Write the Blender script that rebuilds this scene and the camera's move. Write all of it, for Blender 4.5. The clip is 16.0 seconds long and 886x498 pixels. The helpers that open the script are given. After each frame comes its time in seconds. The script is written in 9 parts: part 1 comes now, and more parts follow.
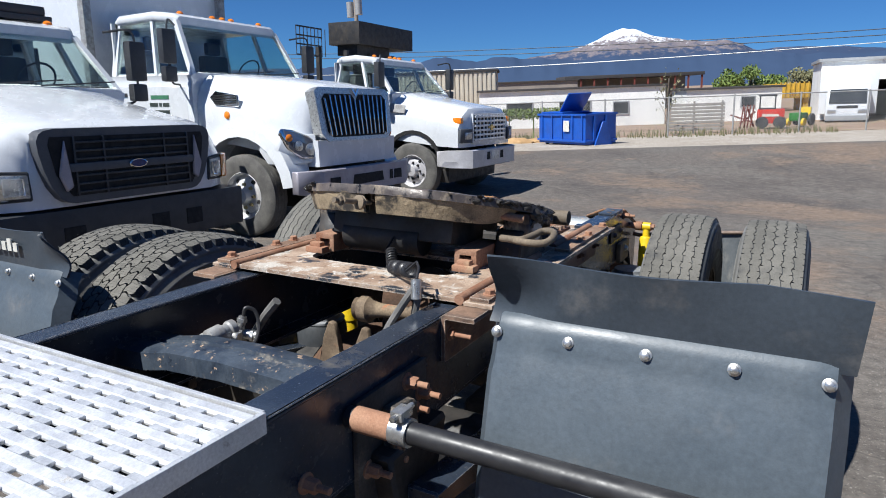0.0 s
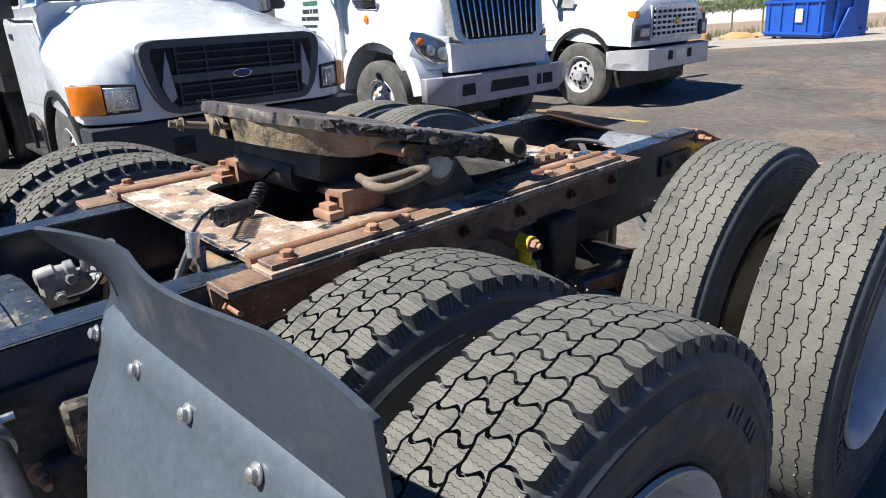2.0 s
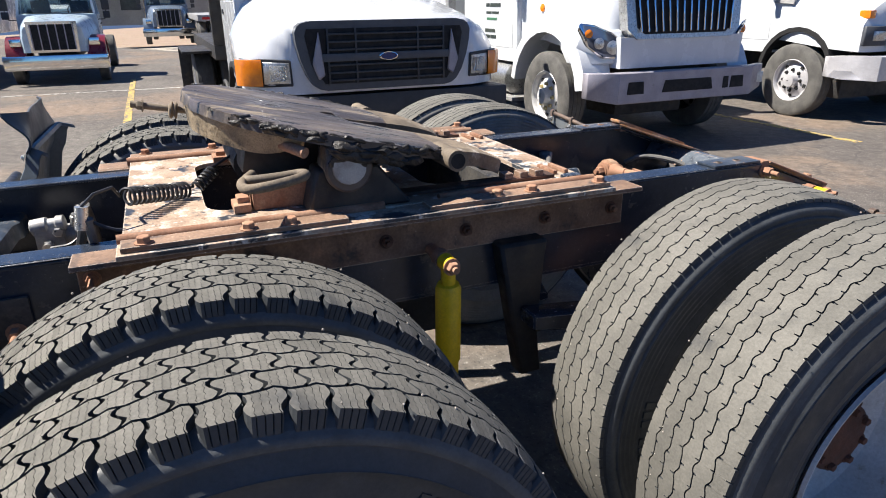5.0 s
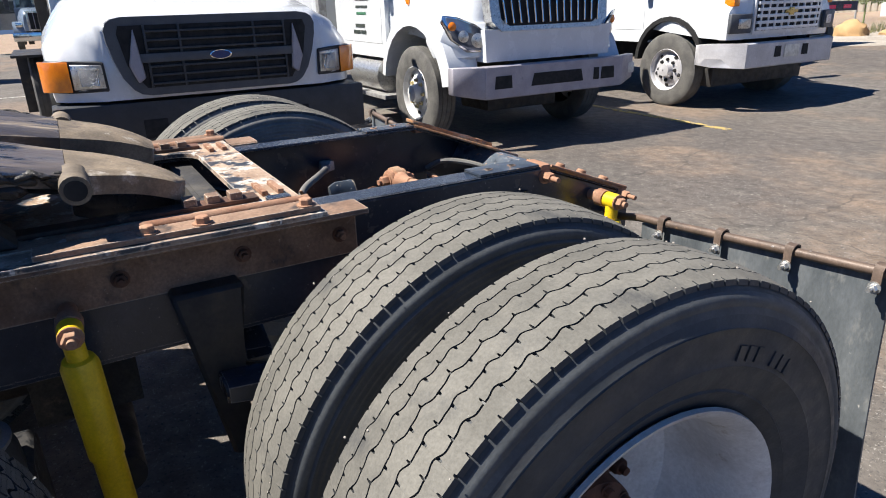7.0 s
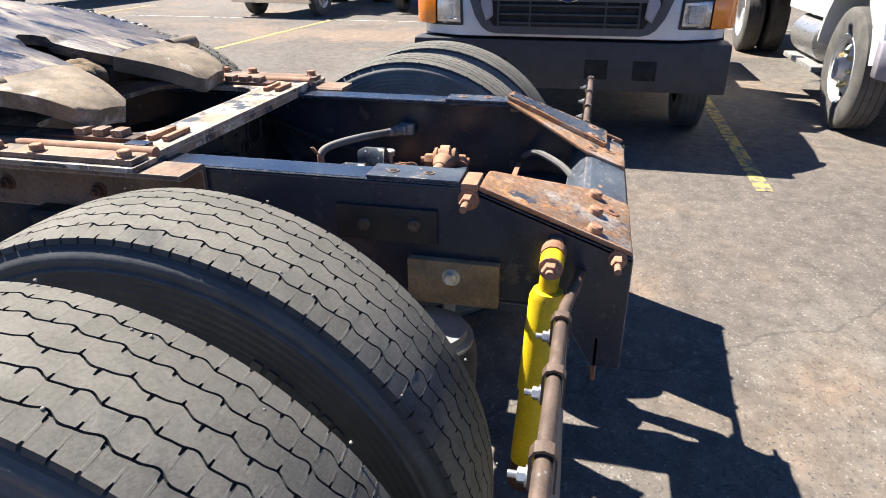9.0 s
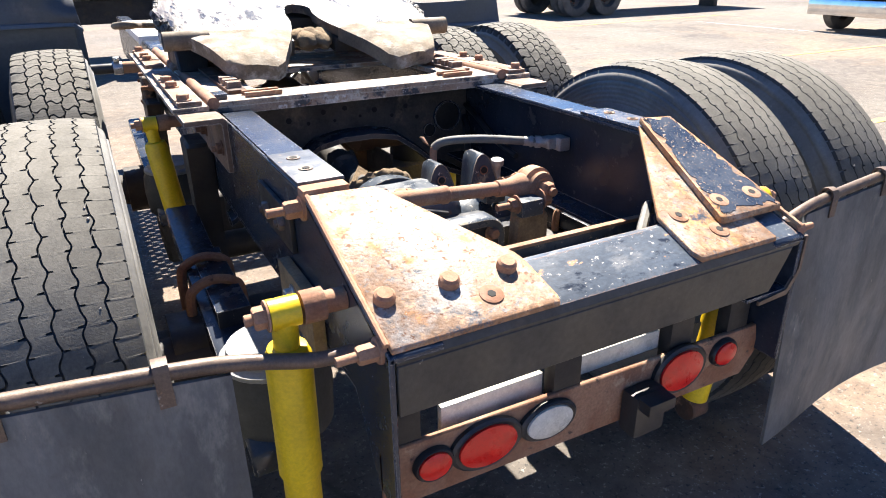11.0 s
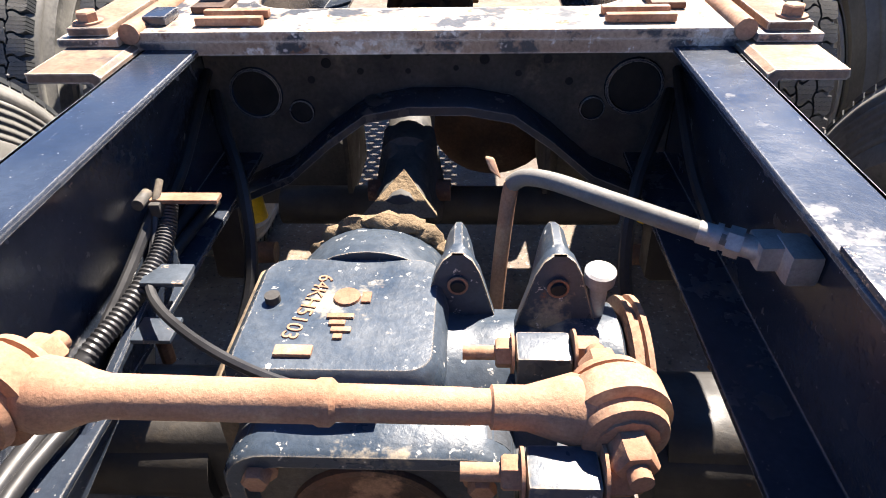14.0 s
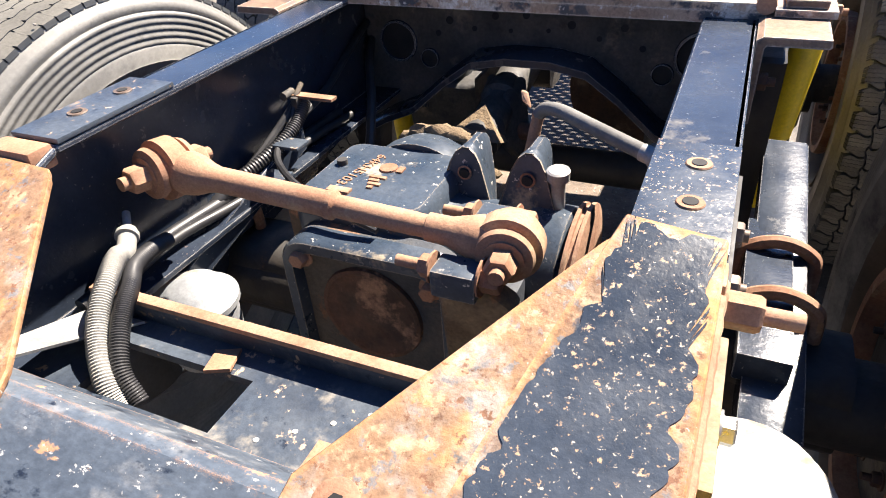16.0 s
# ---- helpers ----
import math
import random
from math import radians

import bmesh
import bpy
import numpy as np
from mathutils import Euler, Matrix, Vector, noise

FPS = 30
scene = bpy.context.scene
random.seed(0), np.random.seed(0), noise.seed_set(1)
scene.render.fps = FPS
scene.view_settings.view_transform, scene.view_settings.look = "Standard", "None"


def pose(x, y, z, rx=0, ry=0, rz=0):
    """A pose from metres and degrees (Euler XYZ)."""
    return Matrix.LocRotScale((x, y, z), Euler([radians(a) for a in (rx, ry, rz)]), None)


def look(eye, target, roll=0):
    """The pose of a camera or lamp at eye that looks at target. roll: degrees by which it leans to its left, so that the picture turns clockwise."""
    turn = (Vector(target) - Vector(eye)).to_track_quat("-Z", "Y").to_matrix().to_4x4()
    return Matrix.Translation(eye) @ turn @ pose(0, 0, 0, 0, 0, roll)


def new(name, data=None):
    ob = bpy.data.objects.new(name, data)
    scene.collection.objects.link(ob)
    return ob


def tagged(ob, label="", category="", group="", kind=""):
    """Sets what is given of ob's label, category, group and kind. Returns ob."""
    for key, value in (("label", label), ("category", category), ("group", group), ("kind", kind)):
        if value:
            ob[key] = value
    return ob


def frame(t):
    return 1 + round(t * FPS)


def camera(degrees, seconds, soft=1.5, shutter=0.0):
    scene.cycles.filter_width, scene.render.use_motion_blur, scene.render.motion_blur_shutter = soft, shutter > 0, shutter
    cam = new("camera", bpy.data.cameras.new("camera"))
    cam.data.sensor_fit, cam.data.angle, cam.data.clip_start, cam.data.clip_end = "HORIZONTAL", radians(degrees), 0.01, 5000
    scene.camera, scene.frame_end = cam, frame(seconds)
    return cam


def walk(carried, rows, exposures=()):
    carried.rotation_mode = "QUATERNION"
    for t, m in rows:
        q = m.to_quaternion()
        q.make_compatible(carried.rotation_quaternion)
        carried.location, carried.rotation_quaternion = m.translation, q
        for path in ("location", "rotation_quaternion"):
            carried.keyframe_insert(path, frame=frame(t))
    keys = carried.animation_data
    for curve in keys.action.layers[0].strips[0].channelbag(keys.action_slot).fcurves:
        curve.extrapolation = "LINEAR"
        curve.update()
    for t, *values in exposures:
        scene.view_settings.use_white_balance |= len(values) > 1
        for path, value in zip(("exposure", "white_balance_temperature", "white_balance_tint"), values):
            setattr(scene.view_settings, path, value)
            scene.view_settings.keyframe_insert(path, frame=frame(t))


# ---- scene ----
EXPOSURES = [(0.0, 0.6, 6050, 8), (1.5, 0.8, 6150, 8), (3.2, 1.2, 6550, 8), (5.5, 1.16, 6600, 10), (7.5, 1.1, 6550, 9), (9.2, 1.7, 6800, 10), (11.5, 2.1, 6950, 11), (12.5, 2.06, 7000, 12), (14.0, 2.24, 7050, 13), (16.0, 2.04, 7100, 13)]
cam = camera(68.7, 16.0, soft=1.0)
PATH = [
    (0, (1.236, -1.61, 1.633), (0.311, 0.11, 1.203), 0.1),
    (0.5, (1.462, -1.31, 1.65), (0.565, 0.411, 1.166), -0.2),
    (1, (1.499, -1.041, 1.609), (0.583, 0.653, 1.068), 0.0),
    (1.5, (1.535, -0.809, 1.603), (0.488, 0.781, 0.989), -1.1),
    (2, (1.707, -0.598, 1.592), (0.313, 0.657, 0.899), -2.7),
    (2.5, (1.768, -0.439, 1.588), (0.145, 0.476, 0.86), -3.1),
    (3, (1.749, -0.276, 1.564), (0.003, 0.344, 0.812), -3.1),
    (3.2, (1.771, -0.213, 1.575), (-0.006, 0.306, 0.82), -3.3),
    (5.3, (2.044, 0.167, 1.607), (0.353, 0.961, 0.894), -0.4),
    (5.5, (2.044, 0.204, 1.601), (0.378, 1.047, 0.884), -0.4),
    (6, (2.035, 0.325, 1.59), (0.401, 1.234, 0.882), -1.0),
    (6.5, (1.937, 0.526, 1.563), (0.314, 1.453, 0.85), -1.3),
    (7, (1.892, 0.826, 1.539), (0.274, 1.753, 0.816), -1.5),
    (7.5, (1.974, 1.175, 1.547), (0.269, 1.931, 0.823), -2.4),
    (8, (1.872, 1.498, 1.496), (0.083, 1.976, 0.742), -0.8),
    (8.5, (1.721, 1.864, 1.494), (-0.095, 1.974, 0.662), 1.0),
    (9, (1.69, 2.253, 1.525), (-0.074, 1.844, 0.676), -0.2),
    (9.2, (1.635, 2.384, 1.537), (-0.078, 1.796, 0.688), -0.6),
    (11.3, (0.552, 3.058, 1.409), (-0.155, 1.375, 0.591), -0.2),
    (11.5, (0.459, 3.036, 1.411), (-0.15, 1.322, 0.579), 0.3),
    (12, (0.228, 2.96, 1.416), (-0.028, 1.167, 0.569), 0.6),
    (12.5, (0.102, 2.755, 1.41), (0.004, 0.961, 0.531), -0.0),
    (12.6, (0.087, 2.669, 1.421), (0.002, 0.918, 0.457), 0.3),
    (13, (0.023, 2.465, 1.396), (-0.042, 0.702, 0.453), 0.0),
    (13.5, (-0.058, 2.295, 1.374), (-0.005, 0.596, 0.32), -1.4),
    (14, (-0.058, 2.215, 1.371), (0.028, 0.581, 0.221), -1.4),
    (14.5, (-0.03, 2.201, 1.357), (0.053, 0.592, 0.172), -1.0),
    (15, (-0.04, 2.269, 1.355), (0.073, 0.66, 0.172), -0.4),
    (15.5, (-0.215, 2.351, 1.351), (0.154, 0.765, 0.19), -1.4),
    (16, (-0.404, 2.474, 1.393), (0.31, 0.99, 0.259), -4.1),
]
walk(cam, [(t, look(eye, target, roll)) for t, eye, target, roll in PATH], exposures=EXPOSURES)

# ---- world and sun ----
SUN_DOWN = Vector((0.33, 0.66, -1.0)).normalized()
world = bpy.data.worlds.new("sky")
scene.world = world
world.use_nodes = True
wn = world.node_tree.nodes
sky = wn.new("ShaderNodeTexSky")
sky.sky_type = "NISHITA"
sky.sun_disc = False
sky.sun_elevation = math.asin(-SUN_DOWN.z)
sky.sun_rotation = math.atan2(-SUN_DOWN.x, -SUN_DOWN.y)
sky.altitude, sky.air_density, sky.dust_density, sky.ozone_density = 2200, 1.0, 0.0, 4.0
wn["Background"].inputs[1].default_value = 0.05
tint = wn.new("ShaderNodeMix")
tint.data_type, tint.blend_type = "RGBA", "MULTIPLY"
tint.inputs[0].default_value = 1.0
tint.inputs[7].default_value = (0.42, 0.73, 1.08, 1)
world.node_tree.links.new(sky.outputs[0], tint.inputs[6])
world.node_tree.links.new(tint.outputs[2], wn["Background"].inputs[0])
sun = new("sun", bpy.data.lights.new("sun", "SUN"))
sun.data.energy, sun.data.angle, sun.data.color = 5.0, radians(0.53), (1.0, 0.95, 0.88)
sun.matrix_world = look((0, 0, 30), Vector((0, 0, 30)) + SUN_DOWN)


# ---- materials ----
def surface(name, base, second=None, scale=6.0, rough=0.6, rough_var=0.15, metal=0.0, bump=0.0, bump_scale=60.0,
            layers=(), spec=0.5, coat=0.0, stretch=(1, 1, 1), spread=0.08, island=False, edge=None):
    """A worn surface: two tones in large noise, fine grain, then layers of (colour, scale, threshold, softness, roughness, metal)."""
    m = bpy.data.materials.new(name)
    m.use_nodes = True
    nt = m.node_tree
    n, l = nt.nodes, nt.links
    bs = n["Principled BSDF"]
    co = n.new("ShaderNodeTexCoord")
    mp = n.new("ShaderNodeMapping")
    mp.inputs["Scale"].default_value = stretch
    l.new(co.outputs["Object"], mp.inputs[0])
    at = mp.outputs[0]

    def noise_at(sc, detail=4.0, rough_=0.6, shift=0.0):
        t = n.new("ShaderNodeTexNoise")
        t.inputs["Scale"].default_value, t.inputs["Detail"].default_value, t.inputs["Roughness"].default_value = sc, detail, rough_
        if shift:
            a = n.new("ShaderNodeVectorMath")
            a.inputs[1].default_value = (shift, shift * 1.7, -shift)
            l.new(at, a.inputs[0])
            l.new(a.outputs[0], t.inputs["Vector"])
        else:
            l.new(at, t.inputs["Vector"])
        return t.outputs["Fac"]

    def ramp(src, lo, hi):
        r = n.new("ShaderNodeMapRange")
        r.interpolation_type = "SMOOTHSTEP"
        r.inputs[1].default_value, r.inputs[2].default_value = lo, hi
        l.new(src, r.inputs[0])
        return r.outputs[0]

    def mix(fac, a, b):
        x = n.new("ShaderNodeMix")
        x.data_type = "RGBA"
        l.new(fac, x.inputs[0])
        for sock, v in ((x.inputs[6], a), (x.inputs[7], b)):
            if isinstance(v, tuple):
                sock.default_value = (*v, 1)
            else:
                l.new(v, sock)
        return x.outputs[2]

    def mixf(fac, a, b):
        x = n.new("ShaderNodeMix")
        l.new(fac, x.inputs[0])
        for sock, v in ((x.inputs[2], a), (x.inputs[3], b)):
            if isinstance(v, (int, float)):
                sock.default_value = v
            else:
                l.new(v, sock)
        return x.outputs[0]

    second = second or tuple(c * 0.7 for c in base)
    col = mix(ramp(noise_at(scale), 0.35, 0.65), base, second)
    rg = mixf(ramp(noise_at(scale * 2.3, shift=3.1), 0.3, 0.7), max(0.03, rough - rough_var), min(1.0, rough + rough_var))
    mt = metal
    for i, (c, sc, th, soft, r2, m2) in enumerate(layers):
        f = ramp(noise_at(sc, 6.0, 0.68, shift=11.3 * (i + 1)), th - soft, th + soft)
        col, rg, mt = mix(f, col, c), mixf(f, rg, r2), mixf(f, mt, m2)
    if edge:
        # wear along edges: (colour, width, how much)
        worn, width, much = edge
        bv, gm, dt = n.new("ShaderNodeBevel"), n.new("ShaderNodeNewGeometry"), n.new("ShaderNodeVectorMath")
        bv.samples = 3
        bv.inputs["Radius"].default_value = width
        dt.operation = "DOT_PRODUCT"
        l.new(bv.outputs[0], dt.inputs[0])
        l.new(gm.outputs["Normal"], dt.inputs[1])
        e = n.new("ShaderNodeMath")
        e.operation = "MULTIPLY_ADD"
        l.new(ramp(dt.outputs["Value"], 1.0, 0.75), e.inputs[0])
        e.inputs[1].default_value = much
        l.new(noise_at(min(60, 0.35 / width), 6.0, 0.7, shift=23.0), e.inputs[2])
        worn_f = ramp(e.outputs[0], 0.72, 0.78)
        col, rg = mix(worn_f, col, worn), mixf(worn_f, rg, 0.75)
    grain = noise_at(scale * 18, 3.0, 0.7, shift=5.0)
    hs = n.new("ShaderNodeHueSaturation")
    l.new(col, hs.inputs["Color"])
    g = n.new("ShaderNodeMapRange")
    g.inputs[1].default_value, g.inputs[2].default_value, g.inputs[3].default_value, g.inputs[4].default_value = 0.25, 0.75, 1 - spread * 2, 1 + spread * 2
    l.new(grain, g.inputs[0])
    val = g.outputs[0]
    if island:
        geo = n.new("ShaderNodeNewGeometry")
        g2 = n.new("ShaderNodeMapRange")
        g2.inputs[3].default_value, g2.inputs[4].default_value = 0.85, 1.15
        l.new(geo.outputs["Random Per Island"], g2.inputs[0])
        mu = n.new("ShaderNodeMath")
        mu.operation = "MULTIPLY"
        l.new(val, mu.inputs[0])
        l.new(g2.outputs[0], mu.inputs[1])
        val = mu.outputs[0]
    l.new(val, hs.inputs["Value"])
    l.new(hs.outputs[0], bs.inputs["Base Color"])
    l.new(rg, bs.inputs["Roughness"])
    if isinstance(mt, (int, float)):
        bs.inputs["Metallic"].default_value = mt
    else:
        l.new(mt, bs.inputs["Metallic"])
    bs.inputs["Specular IOR Level"].default_value = spec
    if coat:
        bs.inputs["Coat Weight"].default_value, bs.inputs["Coat Roughness"].default_value = coat, 0.06
    if bump:
        b = n.new("ShaderNodeBump")
        b.inputs["Strength"].default_value, b.inputs["Distance"].default_value = 1.0, bump
        l.new(noise_at(bump_scale, 5.0, 0.65, shift=7.0), b.inputs["Height"])
        l.new(b.outputs[0], bs.inputs["Normal"])
    return m


RUST_O = (0.31, 0.18, 0.115)
M = {}
M["frame"] = surface("blue_black_frame_paint", (0.019, 0.026, 0.041), (0.033, 0.043, 0.061), 5, 0.23, 0.05, bump=0.0006, bump_scale=90,
                     layers=[((0.055, 0.057, 0.06), 11, 0.66, 0.06, 0.42, 0), ((0.2, 0.21, 0.22), 140, 0.68, 0.02, 0.5, 0), ((0.13, 0.118, 0.1), 6, 0.68, 0.08, 0.7, 0), ((0.3, 0.3, 0.3), 70, 0.72, 0.02, 0.6, 0), (RUST_O, 14, 0.72, 0.03, 0.8, 0)], edge=((0.3, 0.29, 0.28), 0.004, 0.45))
# blue-grey base mixes dust with sky reflection put into the colour
M["frame_dusty_sheen"] = surface("dusty_paint_with_sky_sheen", (0.06, 0.075, 0.095), (0.028, 0.038, 0.055), 7, 0.42, 0.12, bump=0.0008, bump_scale=90, spread=0.12,
                           layers=[((0.22, 0.2, 0.17), 10, 0.63, 0.08, 0.8, 0), ((0.014, 0.02, 0.032), 26, 0.64, 0.03, 0.35, 0), ((0.4, 0.28, 0.19), 45, 0.63, 0.02, 0.8, 0), (RUST_O, 9, 0.68, 0.03, 0.85, 0)])
# scraped paint whose pale base also holds the sky glare on top
M["frame_scraped_glare"] = surface("scraped_paint_with_sky_glare", (0.085, 0.105, 0.13), (0.055, 0.07, 0.09), 9, 0.36, 0.06, bump=0.0003, bump_scale=90, spread=0.14, stretch=(0.6, 1, 1),
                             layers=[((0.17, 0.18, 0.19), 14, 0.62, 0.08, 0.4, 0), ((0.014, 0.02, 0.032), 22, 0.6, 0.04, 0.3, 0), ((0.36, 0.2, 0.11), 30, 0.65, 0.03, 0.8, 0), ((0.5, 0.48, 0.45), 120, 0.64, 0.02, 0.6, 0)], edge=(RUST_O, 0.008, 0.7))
M["olive_face"] = surface("dull_olive_black_face", (0.065, 0.06, 0.05), (0.045, 0.042, 0.037), 5, 0.5, 0.12, bump=0.0006, bump_scale=70, spread=0.12,
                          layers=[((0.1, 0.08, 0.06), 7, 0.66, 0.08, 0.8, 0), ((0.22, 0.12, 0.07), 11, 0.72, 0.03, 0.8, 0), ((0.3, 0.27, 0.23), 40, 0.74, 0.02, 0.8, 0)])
M["tan_plate"] = surface("dusty_tan_plate", (0.27, 0.2, 0.115), (0.16, 0.12, 0.075), 9, 0.8, 0.1, bump=0.0008, bump_scale=90, spread=0.14)
M["rod_dark"] = surface("dark_worn_bar", (0.15, 0.105, 0.078), (0.1, 0.072, 0.055), 16, 0.5, 0.12, metal=0.2, bump=0.0006, bump_scale=120, spread=0.14,
                        layers=[((0.26, 0.16, 0.1), 22, 0.64, 0.05, 0.8, 0), ((0.3, 0.29, 0.28), 34, 0.68, 0.03, 0.5, 0.3)])
M["black"] = surface("dusty_black_steel", (0.016, 0.016, 0.017), (0.034, 0.03, 0.026), 6, 0.6, 0.15, bump=0.001, bump_scale=60,
                     layers=[((0.075, 0.058, 0.042), 7, 0.63, 0.1, 0.9, 0), ((0.16, 0.08, 0.04), 16, 0.7, 0.05, 0.9, 0)])
M["rust"] = surface("rusted_steel", RUST_O, (0.22, 0.1, 0.055), 9, 0.82, 0.1, bump=0.0012, bump_scale=120, spread=0.14,
                    layers=[((0.42, 0.3, 0.2), 12, 0.64, 0.07, 0.85, 0), ((0.03, 0.022, 0.02), 20, 0.68, 0.05, 0.7, 0)])
M["iron_rust"] = surface("dark_brown_rusted_iron", (0.26, 0.165, 0.11), (0.15, 0.09, 0.058), 7, 0.8, 0.1, bump=0.0012, bump_scale=110, spread=0.16,
                         layers=[(RUST_O, 10, 0.64, 0.06, 0.85, 0), ((0.035, 0.03, 0.03), 6, 0.6, 0.08, 0.6, 0), ((0.45, 0.36, 0.27), 60, 0.68, 0.03, 0.8, 0)], edge=((0.52, 0.44, 0.36), 0.005, 0.6))
M["rust_dark"] = surface("dark_rusted_steel", (0.13, 0.06, 0.035), (0.045, 0.027, 0.02), 8, 0.8, 0.12, bump=0.0012, bump_scale=90, spread=0.14,
                         layers=[(RUST_O, 11, 0.63, 0.07, 0.85, 0)])
M["rust_rod"] = surface("orange_rusted_forging", (0.35, 0.195, 0.12), (0.29, 0.145, 0.085), 14, 0.85, 0.08, bump=0.0009, bump_scale=140, spread=0.12,
                        layers=[((0.4, 0.27, 0.17), 10, 0.62, 0.08, 0.9, 0)])
M["gusset"] = surface("rust_worn_gusset_plate", (0.27, 0.165, 0.1), (0.22, 0.122, 0.064), 5, 0.55, 0.12, bump=0.0009, bump_scale=120, spread=0.2,
                      layers=[((0.46, 0.23, 0.085), 3.0, 0.6, 0.06, 0.75, 0), ((0.34, 0.31, 0.28), 7, 0.59, 0.08, 0.45, 0), ((0.42, 0.27, 0.16), 34, 0.58, 0.05, 0.6, 0), ((0.16, 0.15, 0.145), 60, 0.6, 0.04, 0.5, 0), ((0.42, 0.2, 0.08), 14, 0.64, 0.05, 0.8, 0), ((0.05, 0.065, 0.085), 9, 0.635, 0.03, 0.35, 0), ((0.17, 0.08, 0.045), 90, 0.6, 0.04, 0.8, 0), ((0.55, 0.52, 0.47), 110, 0.68, 0.02, 0.6, 0)], edge=((0.44, 0.2, 0.075), 0.012, 0.8))
M["gusset_black"] = surface("chipped_black_plate", (0.022, 0.031, 0.046), (0.042, 0.054, 0.073), 8, 0.3, 0.1, bump=0.0005, bump_scale=110,
                            layers=[((0.36, 0.18, 0.085), 5, 0.61, 0.03, 0.7, 0), ((0.36, 0.23, 0.14), 130, 0.62, 0.02, 0.7, 0), ((0.45, 0.38, 0.3), 210, 0.635, 0.02, 0.6, 0)])
M["mount"] = surface("worn_rust_and_paint_mount", (0.4, 0.3, 0.22), (0.26, 0.175, 0.12), 10, 0.75, 0.12, bump=0.0012, bump_scale=90, spread=0.16,
                     layers=[((0.5, 0.46, 0.4), 11, 0.57, 0.05, 0.7, 0), ((0.03, 0.036, 0.046), 7, 0.56, 0.03, 0.45, 0), ((0.6, 0.57, 0.52), 26, 0.62, 0.03, 0.7, 0), ((0.16, 0.085, 0.05), 30, 0.63, 0.04, 0.85, 0)], edge=((0.55, 0.48, 0.4), 0.006, 0.7))
M["grease"] = surface("greasy_black_plate", (0.05, 0.043, 0.042), (0.12, 0.098, 0.085), 5, 0.42, 0.14, metal=0.1, bump=0.0025, bump_scale=40, stretch=(1.6, 0.4, 1),
                      layers=[((0.28, 0.225, 0.16), 8, 0.6, 0.08, 0.6, 0.0), ((0.008, 0.008, 0.008), 11, 0.58, 0.05, 0.25, 0)])
M["lump"] = surface("dried_black_grease", (0.014, 0.013, 0.012), (0.035, 0.03, 0.025), 20, 0.5, 0.2, bump=0.006, bump_scale=60)
M["ramp"] = surface("dusty_worn_casting", (0.225, 0.175, 0.12), (0.12, 0.095, 0.068), 8, 0.8, 0.1, bump=0.0015, bump_scale=70, spread=0.14,
                    layers=[((0.42, 0.38, 0.33), 6, 0.64, 0.06, 0.7, 0.0), ((0.06, 0.045, 0.035), 12, 0.64, 0.06, 0.6, 0)])
M["skirt"] = surface("mud_caked_skirt", (0.33, 0.255, 0.16), (0.19, 0.148, 0.095), 12, 0.95, 0.05, bump=0.006, bump_scale=45, spread=0.18,
                     layers=[((0.03, 0.026, 0.022), 9, 0.58, 0.07, 0.8, 0)])
M["mud"] = surface("dried_mud", (0.22, 0.155, 0.09), (0.12, 0.085, 0.05), 16, 0.95, 0.04, bump=0.006, bump_scale=60, spread=0.18)
M["tyre"] = surface("worn_tyre_tread_rubber", (0.145, 0.138, 0.121), (0.115, 0.11, 0.097), 10, 0.85, 0.08, bump=0.0006, bump_scale=260, spec=0.3, spread=0.1,
                    layers=[((0.5, 0.48, 0.45), 70, 0.775, 0.01, 0.9, 0), ((0.07, 0.07, 0.068), 5, 0.63, 0.1, 0.85, 0)], island=True)
M["groove"] = surface("black_tyre_rubber", (0.038, 0.042, 0.046), (0.055, 0.06, 0.065), 8, 0.55, 0.12, bump=0.0006, bump_scale=120, spec=0.35,
                      layers=[((0.06, 0.062, 0.066), 5, 0.58, 0.1, 0.8, 0)])
M["shoulder"] = surface("scuffed_tyre_shoulder", (0.085, 0.092, 0.098), (0.055, 0.06, 0.065), 7, 0.6, 0.1, bump=0.0006, bump_scale=120, spec=0.35)
M["sidewall_dusty"] = surface("dust_greyed_sidewall", (0.2, 0.195, 0.18), (0.14, 0.138, 0.13), 6, 0.62, 0.08, bump=0.0006, bump_scale=120, spec=0.5,
                                  layers=[((0.05, 0.051, 0.052), 4, 0.62, 0.08, 0.7, 0)])
M["dusty_dark"] = surface("dusty_dark_steel", (0.07, 0.064, 0.056), (0.03, 0.029, 0.029), 7, 0.75, 0.12, bump=0.001, bump_scale=70, spread=0.16,
                          layers=[((0.17, 0.14, 0.105), 8, 0.63, 0.08, 0.9, 0), ((0.012, 0.014, 0.018), 12, 0.62, 0.05, 0.4, 0), ((0.2, 0.1, 0.055), 16, 0.7, 0.04, 0.9, 0)])
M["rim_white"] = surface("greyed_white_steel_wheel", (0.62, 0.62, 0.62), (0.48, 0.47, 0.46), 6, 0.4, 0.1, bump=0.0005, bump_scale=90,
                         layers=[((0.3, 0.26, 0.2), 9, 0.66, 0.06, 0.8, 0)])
# dusty tan, darkened in the base for the shade inside the duals
M["rim_tan_shaded"] = surface("shade_dark_dusty_wheel", (0.11, 0.085, 0.06), (0.06, 0.045, 0.033), 7, 0.7, 0.1, bump=0.0006, bump_scale=80)
M["hub"] = surface("rusty_cast_hub", (0.13, 0.05, 0.03), (0.08, 0.035, 0.022), 15, 0.85, 0.1, bump=0.0015, bump_scale=70)
